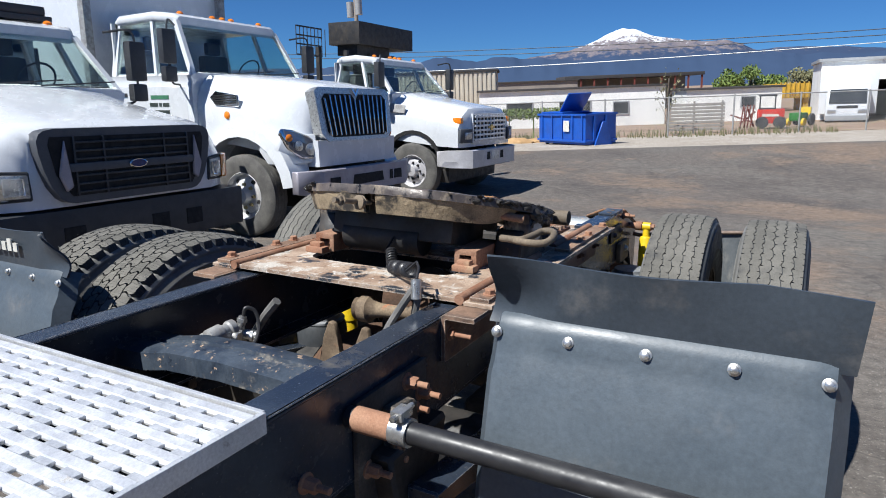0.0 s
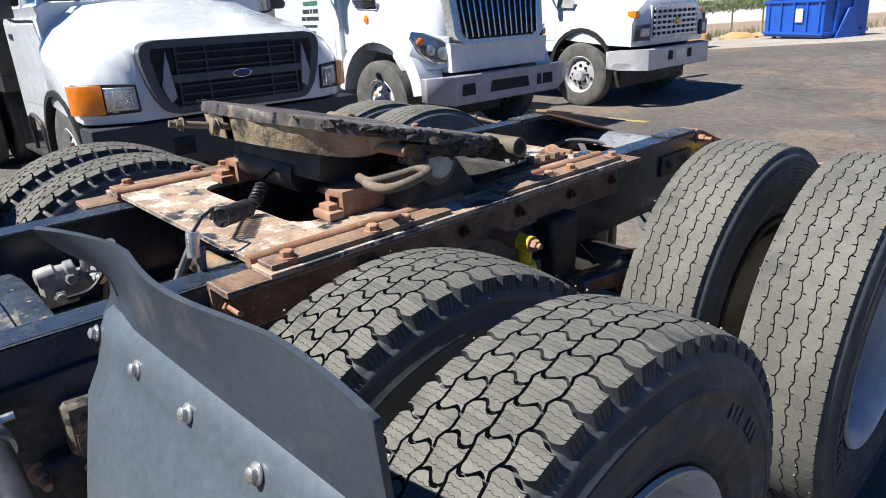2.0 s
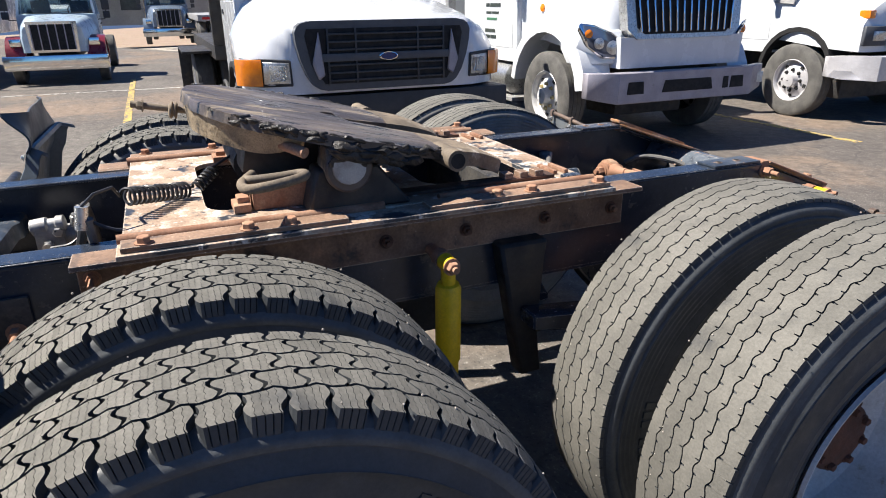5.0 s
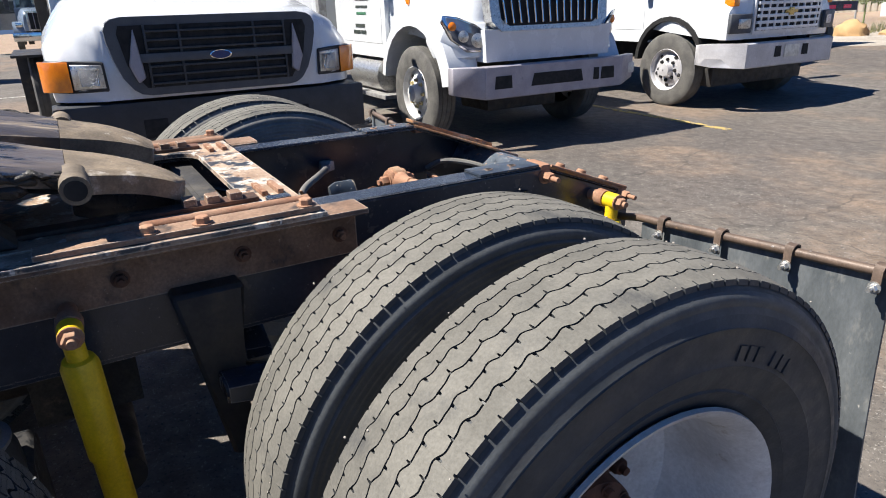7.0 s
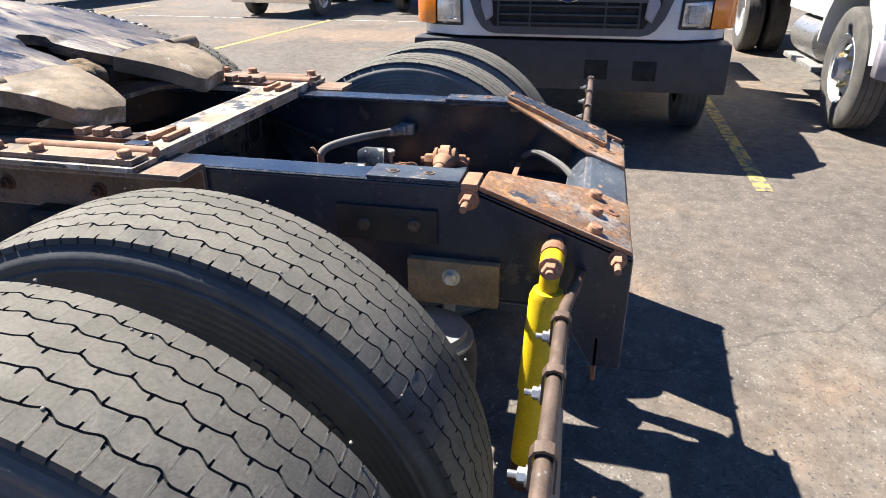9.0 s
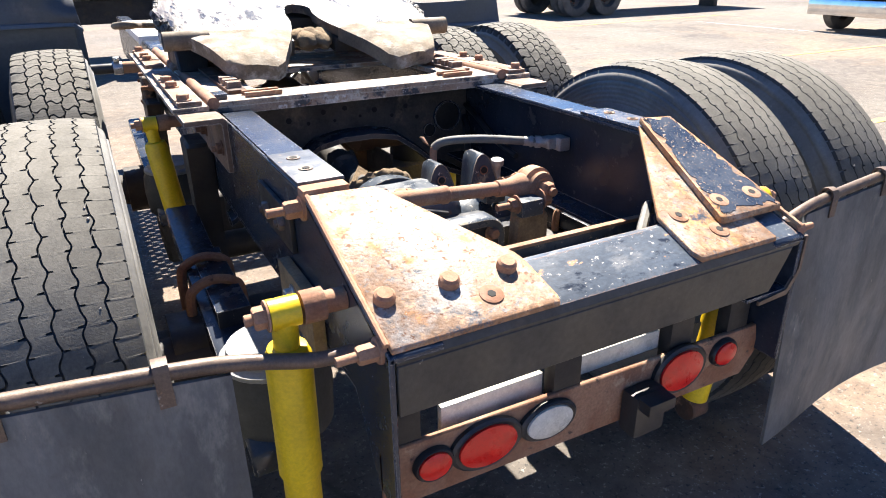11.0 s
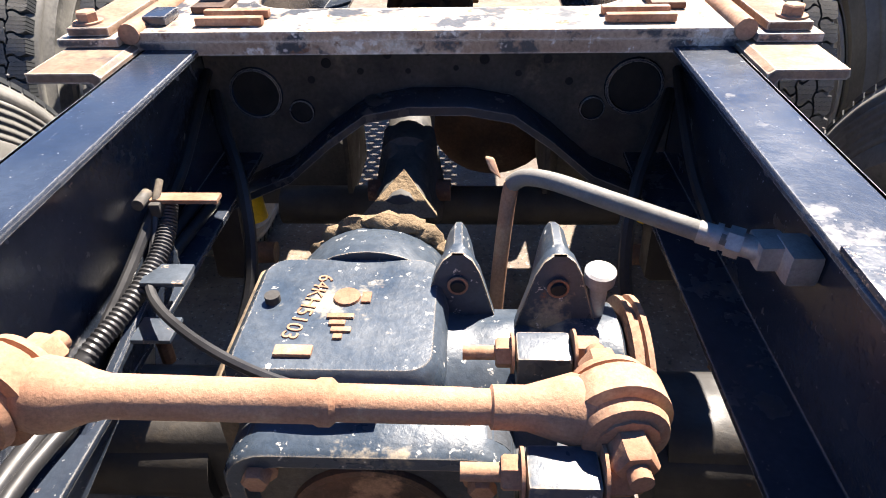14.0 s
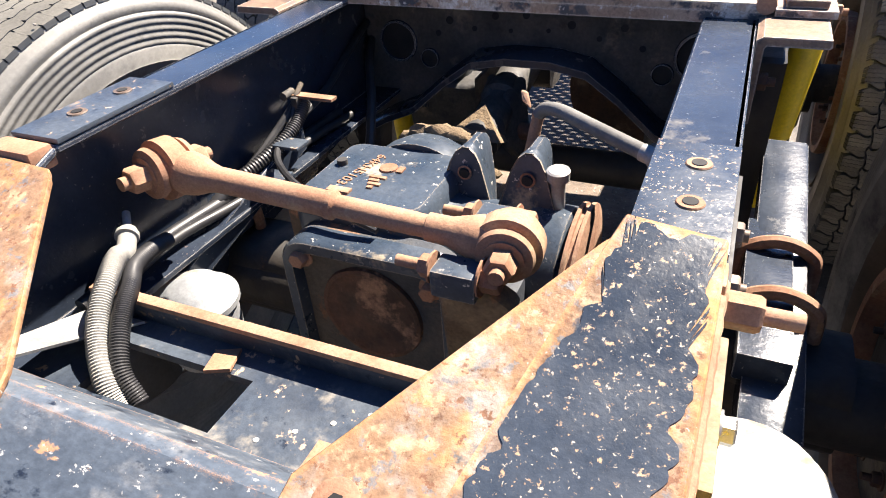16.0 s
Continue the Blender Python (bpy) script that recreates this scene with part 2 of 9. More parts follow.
M["chrome"] = surface("polished_chrome", (0.78, 0.79, 0.8), (0.7, 0.71, 0.72), 5, 0.09, 0.04, metal=1.0, spread=0.02)
M["alu"] = surface("brushed_aluminium", (0.8, 0.81, 0.82), (0.7, 0.71, 0.72), 9, 0.45, 0.1, metal=0.6, bump=0.0005, bump_scale=120,
                   layers=[((0.35, 0.33, 0.3), 14, 0.68, 0.05, 0.7, 0.3)])
M["zinc"] = surface("zinc_plated_steel", (0.62, 0.62, 0.6), (0.45, 0.44, 0.42), 30, 0.35, 0.1, metal=0.8)
# base of apron plastic is tilted to blue for the sky's gloss
M["plastic"] = surface("grey_black_plastic_sky_gloss", (0.03696, 0.047, 0.05936), (0.04576, 0.057, 0.07056), 5, 0.42, 0.08, bump=0.0004, bump_scale=150, spec=0.45,
                       layers=[((0.13, 0.125, 0.115), 90, 0.74, 0.015, 0.8, 0), ((0.1, 0.1, 0.1), 4, 0.66, 0.1, 0.6, 0)])
# weathered grey, base also lightened and blued as painted-in sky gloss
M["fender_grey"] = surface("weathered_plastic_sky_gloss", (0.0731, 0.09, 0.1064), (0.086, 0.105, 0.1232), 4, 0.42, 0.08, bump=0.0004, bump_scale=150, spec=0.45,
                           layers=[((0.16, 0.155, 0.145), 70, 0.74, 0.015, 0.8, 0), ((0.15, 0.15, 0.15), 3, 0.66, 0.1, 0.6, 0)])
M["flap"] = surface("dusty_rubber_flap", (0.075, 0.085, 0.092), (0.13, 0.142, 0.15), 9, 0.55, 0.12, bump=0.0008, bump_scale=70, stretch=(1, 1, 0.4),
                    layers=[((0.2, 0.2, 0.19), 16, 0.62, 0.09, 0.8, 0), ((0.38, 0.37, 0.35), 60, 0.7, 0.02, 0.9, 0)])
M["shock"] = surface("yellow_shock_paint", (0.75, 0.53, 0.015), (0.62, 0.42, 0.012), 8, 0.4, 0.1, bump=0.0004, bump_scale=90,
                     layers=[((0.25, 0.14, 0.04), 13, 0.68, 0.05, 0.8, 0), ((0.08, 0.06, 0.03), 25, 0.72, 0.04, 0.8, 0)])
M["hose"] = surface("grey_rubber_hose", (0.16, 0.155, 0.145), (0.1, 0.098, 0.092), 14, 0.7, 0.1, bump=0.0006, bump_scale=120)
M["hose_black"] = surface("black_hose", (0.018, 0.018, 0.02), (0.03, 0.03, 0.032), 12, 0.45, 0.1)
M["axle"] = surface("dirty_blue_black_casting", (0.028, 0.042, 0.062), (0.05, 0.065, 0.085), 7, 0.36, 0.12, bump=0.0007, bump_scale=90, spread=0.12,
                    layers=[((0.3, 0.25, 0.18), 9, 0.65, 0.05, 0.9, 0), ((0.55, 0.52, 0.47), 70, 0.645, 0.02, 0.9, 0), ((0.2, 0.09, 0.045), 12, 0.69, 0.04, 0.85, 0)], edge=((0.3, 0.25, 0.19), 0.004, 0.45))
M["axle_dusty"] = surface("mud_dusted_casting", (0.24, 0.18, 0.115), (0.12, 0.085, 0.055), 9, 0.9, 0.06, bump=0.002, bump_scale=70, spread=0.15,
                          layers=[((0.03, 0.03, 0.03), 10, 0.63, 0.06, 0.6, 0), ((0.36, 0.16, 0.08), 8, 0.66, 0.05, 0.85, 0)])
M["cover"] = surface("muddy_cover_casting", (0.085, 0.072, 0.056), (0.03, 0.036, 0.046), 8, 0.7, 0.14, bump=0.0016, bump_scale=80, spread=0.16,
                     layers=[((0.3, 0.24, 0.15), 9, 0.63, 0.06, 0.9, 0), ((0.2, 0.1, 0.055), 13, 0.66, 0.05, 0.9, 0)])
M["grey_cast"] = surface("grey_cast_aluminium", (0.42, 0.42, 0.41), (0.28, 0.27, 0.26), 16, 0.55, 0.1, metal=0.4, bump=0.0006, bump_scale=90)
M["white"] = surface("white_truck_paint", (0.67, 0.69, 0.71), (0.63, 0.65, 0.67), 2.5, 0.25, 0.06, spec=0.5, coat=0.6, spread=0.015,
                     layers=[((0.5, 0.46, 0.4), 5, 0.76, 0.06, 0.6, 0)])
M["navy"] = surface("navy_truck_paint", (0.012, 0.02, 0.06), (0.015, 0.024, 0.07), 3, 0.3, 0.08, coat=0.5, spread=0.03)
M["blackplast"] = surface("black_grille_plastic", (0.03, 0.032, 0.036), (0.04, 0.042, 0.046), 8, 0.5, 0.1, bump=0.0003, bump_scale=200)
M["greyplast"] = surface("grey_grille_plastic", (0.075, 0.08, 0.09), (0.06, 0.065, 0.075), 8, 0.5, 0.1)
# near-black for dark trim, and for shade in openings modelled without depth
M["dark"] = surface("near_black_trim_and_shade", (0.008, 0.008, 0.009), (0.014, 0.014, 0.014), 8, 0.8, 0.1)
M["greybump"] = surface("grey_painted_bumper", (0.36, 0.34, 0.38), (0.3, 0.285, 0.32), 6, 0.42, 0.1, metal=0.2,
                        layers=[((0.2, 0.19, 0.2), 9, 0.68, 0.06, 0.6, 0)])
M["bump_pale"] = surface("pale_painted_bumper", (0.56, 0.55, 0.56), (0.48, 0.47, 0.48), 5, 0.4, 0.1, metal=0.2, spread=0.1)
M["chipped_cast"] = surface("chipped_black_casting", (0.06, 0.055, 0.05), (0.2, 0.15, 0.1), 14, 0.7, 0.1, bump=0.0012, bump_scale=90, spread=0.15, layers=[((0.015, 0.016, 0.018), 18, 0.55, 0.04, 0.5, 0), ((0.34, 0.17, 0.08), 16, 0.62, 0.04, 0.8, 0)])
M["stone_chip"] = surface("pale_stone_chip", (0.4, 0.37, 0.33), (0.26, 0.23, 0.2), 60, 0.9, 0.05)
M["seat"] = surface("dark_grey_interior", (0.05, 0.05, 0.055), (0.07, 0.07, 0.075), 8, 0.8, 0.1)
M["dumpster"] = surface("blue_dumpster_paint", (0.012, 0.09, 0.45), (0.015, 0.075, 0.36), 3, 0.45, 0.1,
                        layers=[((0.15, 0.08, 0.05), 4, 0.72, 0.05, 0.8, 0)])


def plain(name, base, rough, metal=0.0, transmission=0.0, ior=1.45, alpha=1.0):
    m = bpy.data.materials.new(name)
    m.use_nodes = True
    b = m.node_tree.nodes["Principled BSDF"]
    b.inputs["Base Color"].default_value = (*base, 1)
    b.inputs["Roughness"].default_value, b.inputs["Metallic"].default_value = rough, metal
    b.inputs["Transmission Weight"].default_value, b.inputs["IOR"].default_value = transmission, ior
    return m


M["glass"] = plain("tinted_window_glass", (0.72, 0.82, 0.8), 0.02, transmission=1.0)
M["lens"] = plain("clear_lamp_lens", (0.9, 0.92, 0.93), 0.08, transmission=0.85)
M["amber"] = surface("amber_lens", (0.85, 0.24, 0.01), (0.75, 0.19, 0.01), 20, 0.2, 0.05, coat=0.5, spread=0.05)
M["red"] = surface("red_lens", (0.75, 0.014, 0.01), (0.65, 0.011, 0.009), 20, 0.3, 0.05, coat=0.1, spread=0.05)
M["whitelens"] = surface("white_lens", (0.7, 0.69, 0.62), (0.55, 0.54, 0.48), 12, 0.3, 0.1, coat=0.4)
M["ink"] = surface("dark_lettering", (0.03, 0.04, 0.035), (0.05, 0.06, 0.05), 12, 0.5, 0.1)
M["green_ink"] = surface("green_emblem_paint", (0.06, 0.2, 0.1), (0.05, 0.16, 0.09), 12, 0.5, 0.1)
M["emblem_blue"] = surface("dark_blue_enamel", (0.01, 0.025, 0.12), (0.012, 0.03, 0.14), 12, 0.2, 0.05)
M["lamp_blue"] = surface("clear_headlamp_cover", (0.16, 0.19, 0.25), (0.1, 0.12, 0.17), 6, 0.12, 0.05, metal=0.5, coat=0.8)
M["chamber"] = surface("pale_painted_chamber", (0.25, 0.26, 0.27), (0.17, 0.18, 0.19), 9, 0.5, 0.1, bump=0.0006, bump_scale=80, layers=[((0.2, 0.17, 0.13), 8, 0.64, 0.06, 0.8, 0)])
M["hose_pale"] = surface("pale_grey_sleeve", (0.34, 0.33, 0.3), (0.25, 0.24, 0.22), 14, 0.7, 0.1, bump=0.0006, bump_scale=120)
M["gold"] = surface("gold_emblem", (0.5, 0.38, 0.14), (0.4, 0.3, 0.1), 12, 0.35, 0.1, metal=0.7)


# ---- mesh helpers ----
def thing(name, label, category, group="", kind="", m=None):
    ob = new(name)
    ob.empty_display_size = 0.1
    if m is not None:
        ob.matrix_basis = m
    return tagged(ob, label, category, group, kind)


def finish(name, bm, mat, smooth=40):
    bmesh.ops.recalc_face_normals(bm, faces=bm.faces)
    me = bpy.data.meshes.new(name)
    if smooth:
        for f in bm.faces:
            f.smooth = True
        lim = radians(smooth)
        for e in bm.edges:
            if len(e.link_faces) != 2 or e.calc_face_angle(0) > lim:
                e.smooth = False
    bm.to_mesh(me)
    bm.free()
    for mm in (mat if isinstance(mat, (list, tuple)) else [mat]):
        me.materials.append(mm)
    return me


def part(name, bm, mat, parent=None, label="", smooth=40):
    ob = new(name, finish(name, bm, mat, smooth))
    if parent:
        ob.parent = parent
    if label:
        ob["label"] = label
    return ob


def solid(name, bm, mat, label, category, group="", kind="", smooth=40):
    return tagged(part(name, bm, mat, None, "", smooth), label, category, group, kind)


def B():
    return bmesh.new()


def bevelled(bm, verts, w, seg=2):
    es = {e for v in verts for e in v.link_edges}
    bmesh.ops.bevel(bm, geom=list(es), offset=w, segments=seg, profile=0.7, affect="EDGES", clamp_overlap=True)


def box(bm, lo, hi, bevel=0.0, m=None, seg=2):
    c = [(a + b) / 2 for a, b in zip(lo, hi)]
    s = [abs(b - a) for a, b in zip(lo, hi)]
    mat = (m or Matrix()) @ Matrix.LocRotScale(c, None, s)
    vs = bmesh.ops.create_cube(bm, size=1, matrix=mat)["verts"]
    if bevel:
        bevelled(bm, vs, bevel, seg)


def axis_frame(d):
    d = Vector(d).normalized()
    return d.to_track_quat("Z", "Y").to_matrix()


def ring(bm, c, rot, r, seg, phase=0.0):
    return [bm.verts.new(Vector(c) + rot @ Vector((r * math.cos(phase + 2 * math.pi * i / seg), r * math.sin(phase + 2 * math.pi * i / seg), 0))) for i in range(seg)]


def skin(bm, rings, caps=True, closed=True):
    for a, b in zip(rings, rings[1:]):
        k = len(a)
        for i in range(k if closed else k - 1):
            j = (i + 1) % k
            bm.faces.new((a[i], a[j], b[j], b[i]))
    if caps:
        bm.faces.new(rings[0][::-1])
        bm.faces.new(rings[-1])


def cyl(bm, a, b, r, r2=None, seg=16, caps=True):
    a, b = Vector(a), Vector(b)
    rot = axis_frame(b - a)
    skin(bm, [ring(bm, a, rot, r, seg), ring(bm, b, rot, r if r2 is None else r2, seg)], caps)


def lathe(bm, a, d, profile, seg=24, caps=True):
    """Rings (distance along d from a, radius)."""
    a, d = Vector(a), Vector(d).normalized()
    rot = axis_frame(d)
    skin(bm, [ring(bm, a + d * s, rot, max(r, 0.0005), seg) for s, r in profile], caps)


def curve_points(pts, step=6):
    pts = [Vector(p) for p in pts]
    if len(pts) < 3:
        return pts
    ext = [2 * pts[0] - pts[1], *pts, 2 * pts[-1] - pts[-2]]
    out = []
    for p0, p1, p2, p3 in zip(ext, ext[1:], ext[2:], ext[3:]):
        for i in range(step):
            t = i / step
            out.append(0.5 * ((2 * p1) + (p2 - p0) * t + (2 * p0 - 5 * p1 + 4 * p2 - p3) * t * t + (3 * p1 - p0 - 3 * p2 + p3) * t ** 3))
    return [*out, pts[-1]]


def tube(bm, pts, r, seg=8, step=6, smooth=True, ribs=0.0):
    ps = curve_points(pts, step) if smooth else [Vector(p) for p in pts]
    rot, rings = None, []
    for i, p in enumerate(ps):
        d = (ps[min(i + 1, len(ps) - 1)] - ps[max(i - 1, 0)]).normalized()
        if rot is None:
            rot = axis_frame(d)
        else:
            rot = (rot @ Vector((0, 0, 1))).rotation_difference(d).to_matrix() @ rot
        rings.append(ring(bm, p, rot, r * (1 + (ribs if i % 2 else 0)), seg))
    skin(bm, rings)


def prism(bm, pts, vec, bevel=0.0):
    """A polygon of points in space, pushed along vec."""
    vec = Vector(vec)
    a = [bm.verts.new(Vector(p)) for p in pts]
    b = [bm.verts.new(Vector(p) + vec) for p in pts]
    skin(bm, [a, b])
    if bevel:
        bevelled(bm, a + b, bevel, 1)


def hexbolt(bm, p, d, r=0.012, h=0.009, shank=0.0, washer=True):
    """A bolt head on its washer, in one closed skin."""
    p, d = Vector(p), Vector(d).normalized()
    rot = axis_frame(d)
    k = 12
    hexa = [1.0 if i % 2 == 0 else 0.866 for i in range(k)]

    def at(s, rad, six):
        return [bm.verts.new(p + d * s + rot @ Vector((rad * f * math.cos(2 * math.pi * i / k), rad * f * math.sin(2 * math.pi * i / k), 0))) for i, f in enumerate(hexa if six else [1.0] * k)]
    rings = []
    s = 0.0
    if washer:
        rings += [at(0, r * 1.38, False), at(0.003, r * 1.38, False)]
        s = 0.003
    rings += [at(s, r, True), at(s + h * 0.85, r, True), at(s + h, r * 0.86, True)]
    if shank:
        rings += [at(s + h, r * 0.5, False), at(s + h + shank, r * 0.5, False)]
    skin(bm, rings)


def rrect(cy, cz, w, h, r, k=4):
    """Rounded rectangle outline in a plane, as (u, v)."""
    r = min(r, w / 2 - 1e-4, h / 2 - 1e-4)
    out = []
    for sx, sy, a0 in ((1, 1, 0), (-1, 1, 90), (-1, -1, 180), (1, -1, 270)):
        for i in range(k + 1):
            a = radians(a0 + 90 * i / k)
            out.append((cy + sx * (w / 2 - r) + r * math.cos(a), cz + sy * (h / 2 - r) + r * math.sin(a)))
    return out


def turned(bm, m):
    bmesh.ops.transform(bm, matrix=m, verts=bm.verts)
    return bm


# ---- ground ----
def asphalt():
    m = surface("worn_asphalt", (0.114, 0.097, 0.083), (0.083, 0.072, 0.064), 0.5, 0.9, 0.06, bump=0.004, bump_scale=55, spread=0.2,
                layers=[((0.135, 0.123, 0.107), 0.23, 0.55, 0.12, 0.92, 0), ((0.18, 0.132, 0.096), 0.3, 0.56, 0.08, 0.92, 0), ((0.27, 0.19, 0.135), 0.75, 0.69, 0.05, 0.95, 0), ((0.05, 0.048, 0.046), 60, 0.6, 0.05, 0.9, 0), ((0.27, 0.25, 0.22), 75, 0.62, 0.04, 0.9, 0), ((0.3, 0.22, 0.16), 45, 0.68, 0.03, 0.9, 0), ((0.06, 0.057, 0.054), 0.9, 0.7, 0.05, 0.85, 0)])
    nt = m.node_tree
    n, l = nt.nodes, nt.links
    vor = n.new("ShaderNodeTexVoronoi")
    vor.feature = "DISTANCE_TO_EDGE"
    vor.inputs["Scale"].default_value = 0.32
    co = n.new("ShaderNodeTexCoord")
    wob = n.new("ShaderNodeTexNoise")
    wob.inputs["Scale"].default_value, wob.inputs["Detail"].default_value = 1.6, 6
    add = n.new("ShaderNodeVectorMath")
    add.operation = "MULTIPLY_ADD"
    l.new(wob.outputs["Color"], add.inputs[0])
    add.inputs[1].default_value = (0.9, 0.9, 0)
    l.new(co.outputs["Object"], add.inputs[2])
    l.new(co.outputs["Object"], wob.inputs["Vector"])
    l.new(add.outputs[0], vor.inputs["Vector"])
    r = n.new("ShaderNodeMapRange")
    r.inputs[1].default_value, r.inputs[2].default_value, r.inputs[3].default_value, r.inputs[4].default_value = 0.0, 0.006, 1.0, 0.0
    l.new(vor.outputs["Distance"], r.inputs[0])
    bs = n["Principled BSDF"]
    src = bs.inputs["Base Color"].links[0].from_socket
    mx = n.new("ShaderNodeMix")
    mx.data_type = "RGBA"
    fac = n.new("ShaderNodeMath")
    fac.operation = "MULTIPLY"
    fac.inputs[1].default_value = 0.55
    l.new(r.outputs[0], fac.inputs[0])
    l.new(fac.outputs[0], mx.inputs[0])
    l.new(src, mx.inputs[6])
    mx.inputs[7].default_value = (0.035, 0.033, 0.03, 1)
    l.new(mx.outputs[2], bs.inputs["Base Color"])
    return m


M["asphalt"] = asphalt()


# ---- edge of the yard: the ground falls away past the asphalt ----
U, N, O = Vector((0.911, 0.412, 0)), Vector((-0.412, 0.911, 0)), Vector((-6.7, 15.95, 0))


def yard(s, o, z=0.0):
    return O + U * s + N * o + Vector((0, 0, z))


# the land beyond the asphalt lies level; the yard itself is pitched against it
LAND = pose(-0.033, 0.062, -0.041, 1.98, -1.47, -2.0)


def land_z(o):
    for (a, za), (b, zb) in zip(((-4000, 0), (0, 0), (7, -0.2), (27, -0.75), (4500, -0.75)), ((0, 0), (7, -0.2), (27, -0.75), (4500, -0.75), (4600, -0.75))):
        if a <= o <= b:
            return za + (zb - za) * (o - a) / (b - a)
    return 0.0


def strip(bm, o0, o1, lift=0.0, s0=-3000, s1=3000):
    prism(bm, [yard(s, o, land_z(o) + lift) for s, o in ((s0, o0), (s1, o0), (s1, o1), (s0, o1))], (0, 0, -0.3))


RAMP = 8.0


def ground_point(s, o):
    """Flat yard, easing up or down to the level land at its edge."""
    flat, far = yard(s, min(o, 0.0)), LAND @ yard(s, min(o, 0.0))
    t = min(1.0, max(0.0, (o + RAMP) / RAMP))
    return flat.lerp(far, t * t * (3 - 2 * t)) if o <= 0 else LAND @ yard(s, o, land_z(o) - 0.004)


bm = B()
across = [-4000, -400, -60, -20, -8, -7.2, -6.4, -5.6, -4.8, -4, -3.2, -2.4, -1.6, -0.8, 0, 7, 27, 4500]
sides = [-3000, -200, -60, -40, -30, -20, -15, -10, -5, 0, 5, 10, 15, 20, 30, 40, 60, 200, 3000]
grid = [[bm.verts.new(ground_point(a, o)) for a in sides] for o in across]
for p, q in zip(grid, grid[1:]):
    for k in range(len(sides) - 1):
        bm.faces.new((p[k], p[k + 1], q[k + 1], q[k]))
solid("ground", bm, M["asphalt"], "worn grey asphalt yard with fine gravel and cracks", "ground", kind="structure", smooth=30)
FLAT = set(scene.collection.objects)
M["gravel"] = surface("pale_gravel_verge", (0.36, 0.32, 0.27), (0.3, 0.26, 0.21), 0.7, 0.95, 0.04, bump=0.01, bump_scale=25, spread=0.2,
                      layers=[((0.22, 0.19, 0.15), 1.5, 0.62, 0.08, 0.95, 0), ((0.45, 0.42, 0.38), 30, 0.6, 0.06, 0.95, 0)])
M["dirt"] = surface("red_brown_dirt", (0.24, 0.16, 0.11), (0.3, 0.22, 0.16), 0.4, 0.95, 0.04, bump=0.02, bump_scale=12, spread=0.2,
                    layers=[((0.2, 0.22, 0.09), 0.8, 0.62, 0.08, 0.95, 0)])
bm = B()
strip(bm, 0.0, 7.0, 0.001)
solid("pavement", bm, M["gravel"], "pale gravel verge along the yard's edge", "verge", kind="structure", smooth=0)
bm = B()
strip(bm, 7.0, 27.0, 0.001)
strip(bm, 27.0, 4400, 0.001)
solid("ground_dirt", bm, M["dirt"], "bare reddish dirt and dry grass beyond the fence", "ground", kind="structure", smooth=0)

for ob in set(scene.collection.objects) - FLAT:
    ob.matrix_basis = LAND @ ob.matrix_basis

# parking lines, worn into dashes
M["yellow_line"] = surface("worn_yellow_line", (0.52, 0.36, 0.08), (0.42, 0.3, 0.09), 3, 0.85, 0.08, bump=0.002, bump_scale=60, spread=0.15,
                           layers=[((0.13, 0.12, 0.11), 14, 0.52, 0.06, 0.9, 0), ((0.13, 0.12, 0.11), 3, 0.62, 0.06, 0.9, 0)])
M["white_line"] = surface("worn_white_line", (0.5, 0.48, 0.44), (0.36, 0.34, 0.3), 3, 0.85, 0.08, bump=0.002, bump_scale=60, spread=0.15,
                          layers=[((0.13, 0.12, 0.11), 9, 0.5, 0.06, 0.9, 0)])
for x0, x1, y0, y1, m_ in ((-11.5, -2.85, 3.4, 3.45, "yellow_line"), (-11.5, -3.02, 7.6, 7.58, "yellow_line"), (-15.0, -4.6, -0.45, -0.4, "yellow_line"), (-14.5, -5.5, -3.62, -3.95, "yellow_line"),
                           (-12.9, -12.6, -9.0, 9.0, "white_line"), (-15.4, -9.0, -10.2, -9.9, "yellow_line"), (-2.6, -4.6, 10.4, 10.42, "yellow_line"), (-3.2, -4.6, 12.2, 12.1, "white_line")):
    a, b = Vector((x0, y0, 0)), Vector((x1, y1, 0))
    w = Vector((-(b - a).y, (b - a).x, 0)).normalized() * 0.055
    bm = B()
    prism(bm, [a - w, b - w, b + w, a + w], (0, 0, 0.004))
    solid("parking_line", bm, M[m_], "worn painted parking line on the asphalt", "road marking", kind="structure", smooth=0)


# ---- the tractor chassis ----
RAIL_TOP, RAIL_OUT, RAIL_IN = 1.07, 0.43, 0.345
AXLE_F, AXLE_R, AXLE_Z, TYRE_R = 0.125, 1.564, 0.565, 0.574
DUAL_IN, DUAL_OUT, TYRE_W = 0.828, 1.2, 0.275
chassis = thing("truck_chassis", "blue-black tractor truck chassis with rusty fifth wheel and dual tandem axles", "truck chassis", m=pose(0, 0, 0))


def sway(x):
    """Side swing of the wavy grooves, one period per unit."""
    return math.sin(2 * math.pi * x) + 0.38 * math.sin(4 * math.pi * x + 0.7)


TREAD_W = 0.232


def on_tread(s, v, dr):
    a = s / TYRE_R
    r = TYRE_R - 0.011 * abs(2 * v / TREAD_W) ** 2.6 + dr
    return (v, r * math.sin(a), r * math.cos(a))


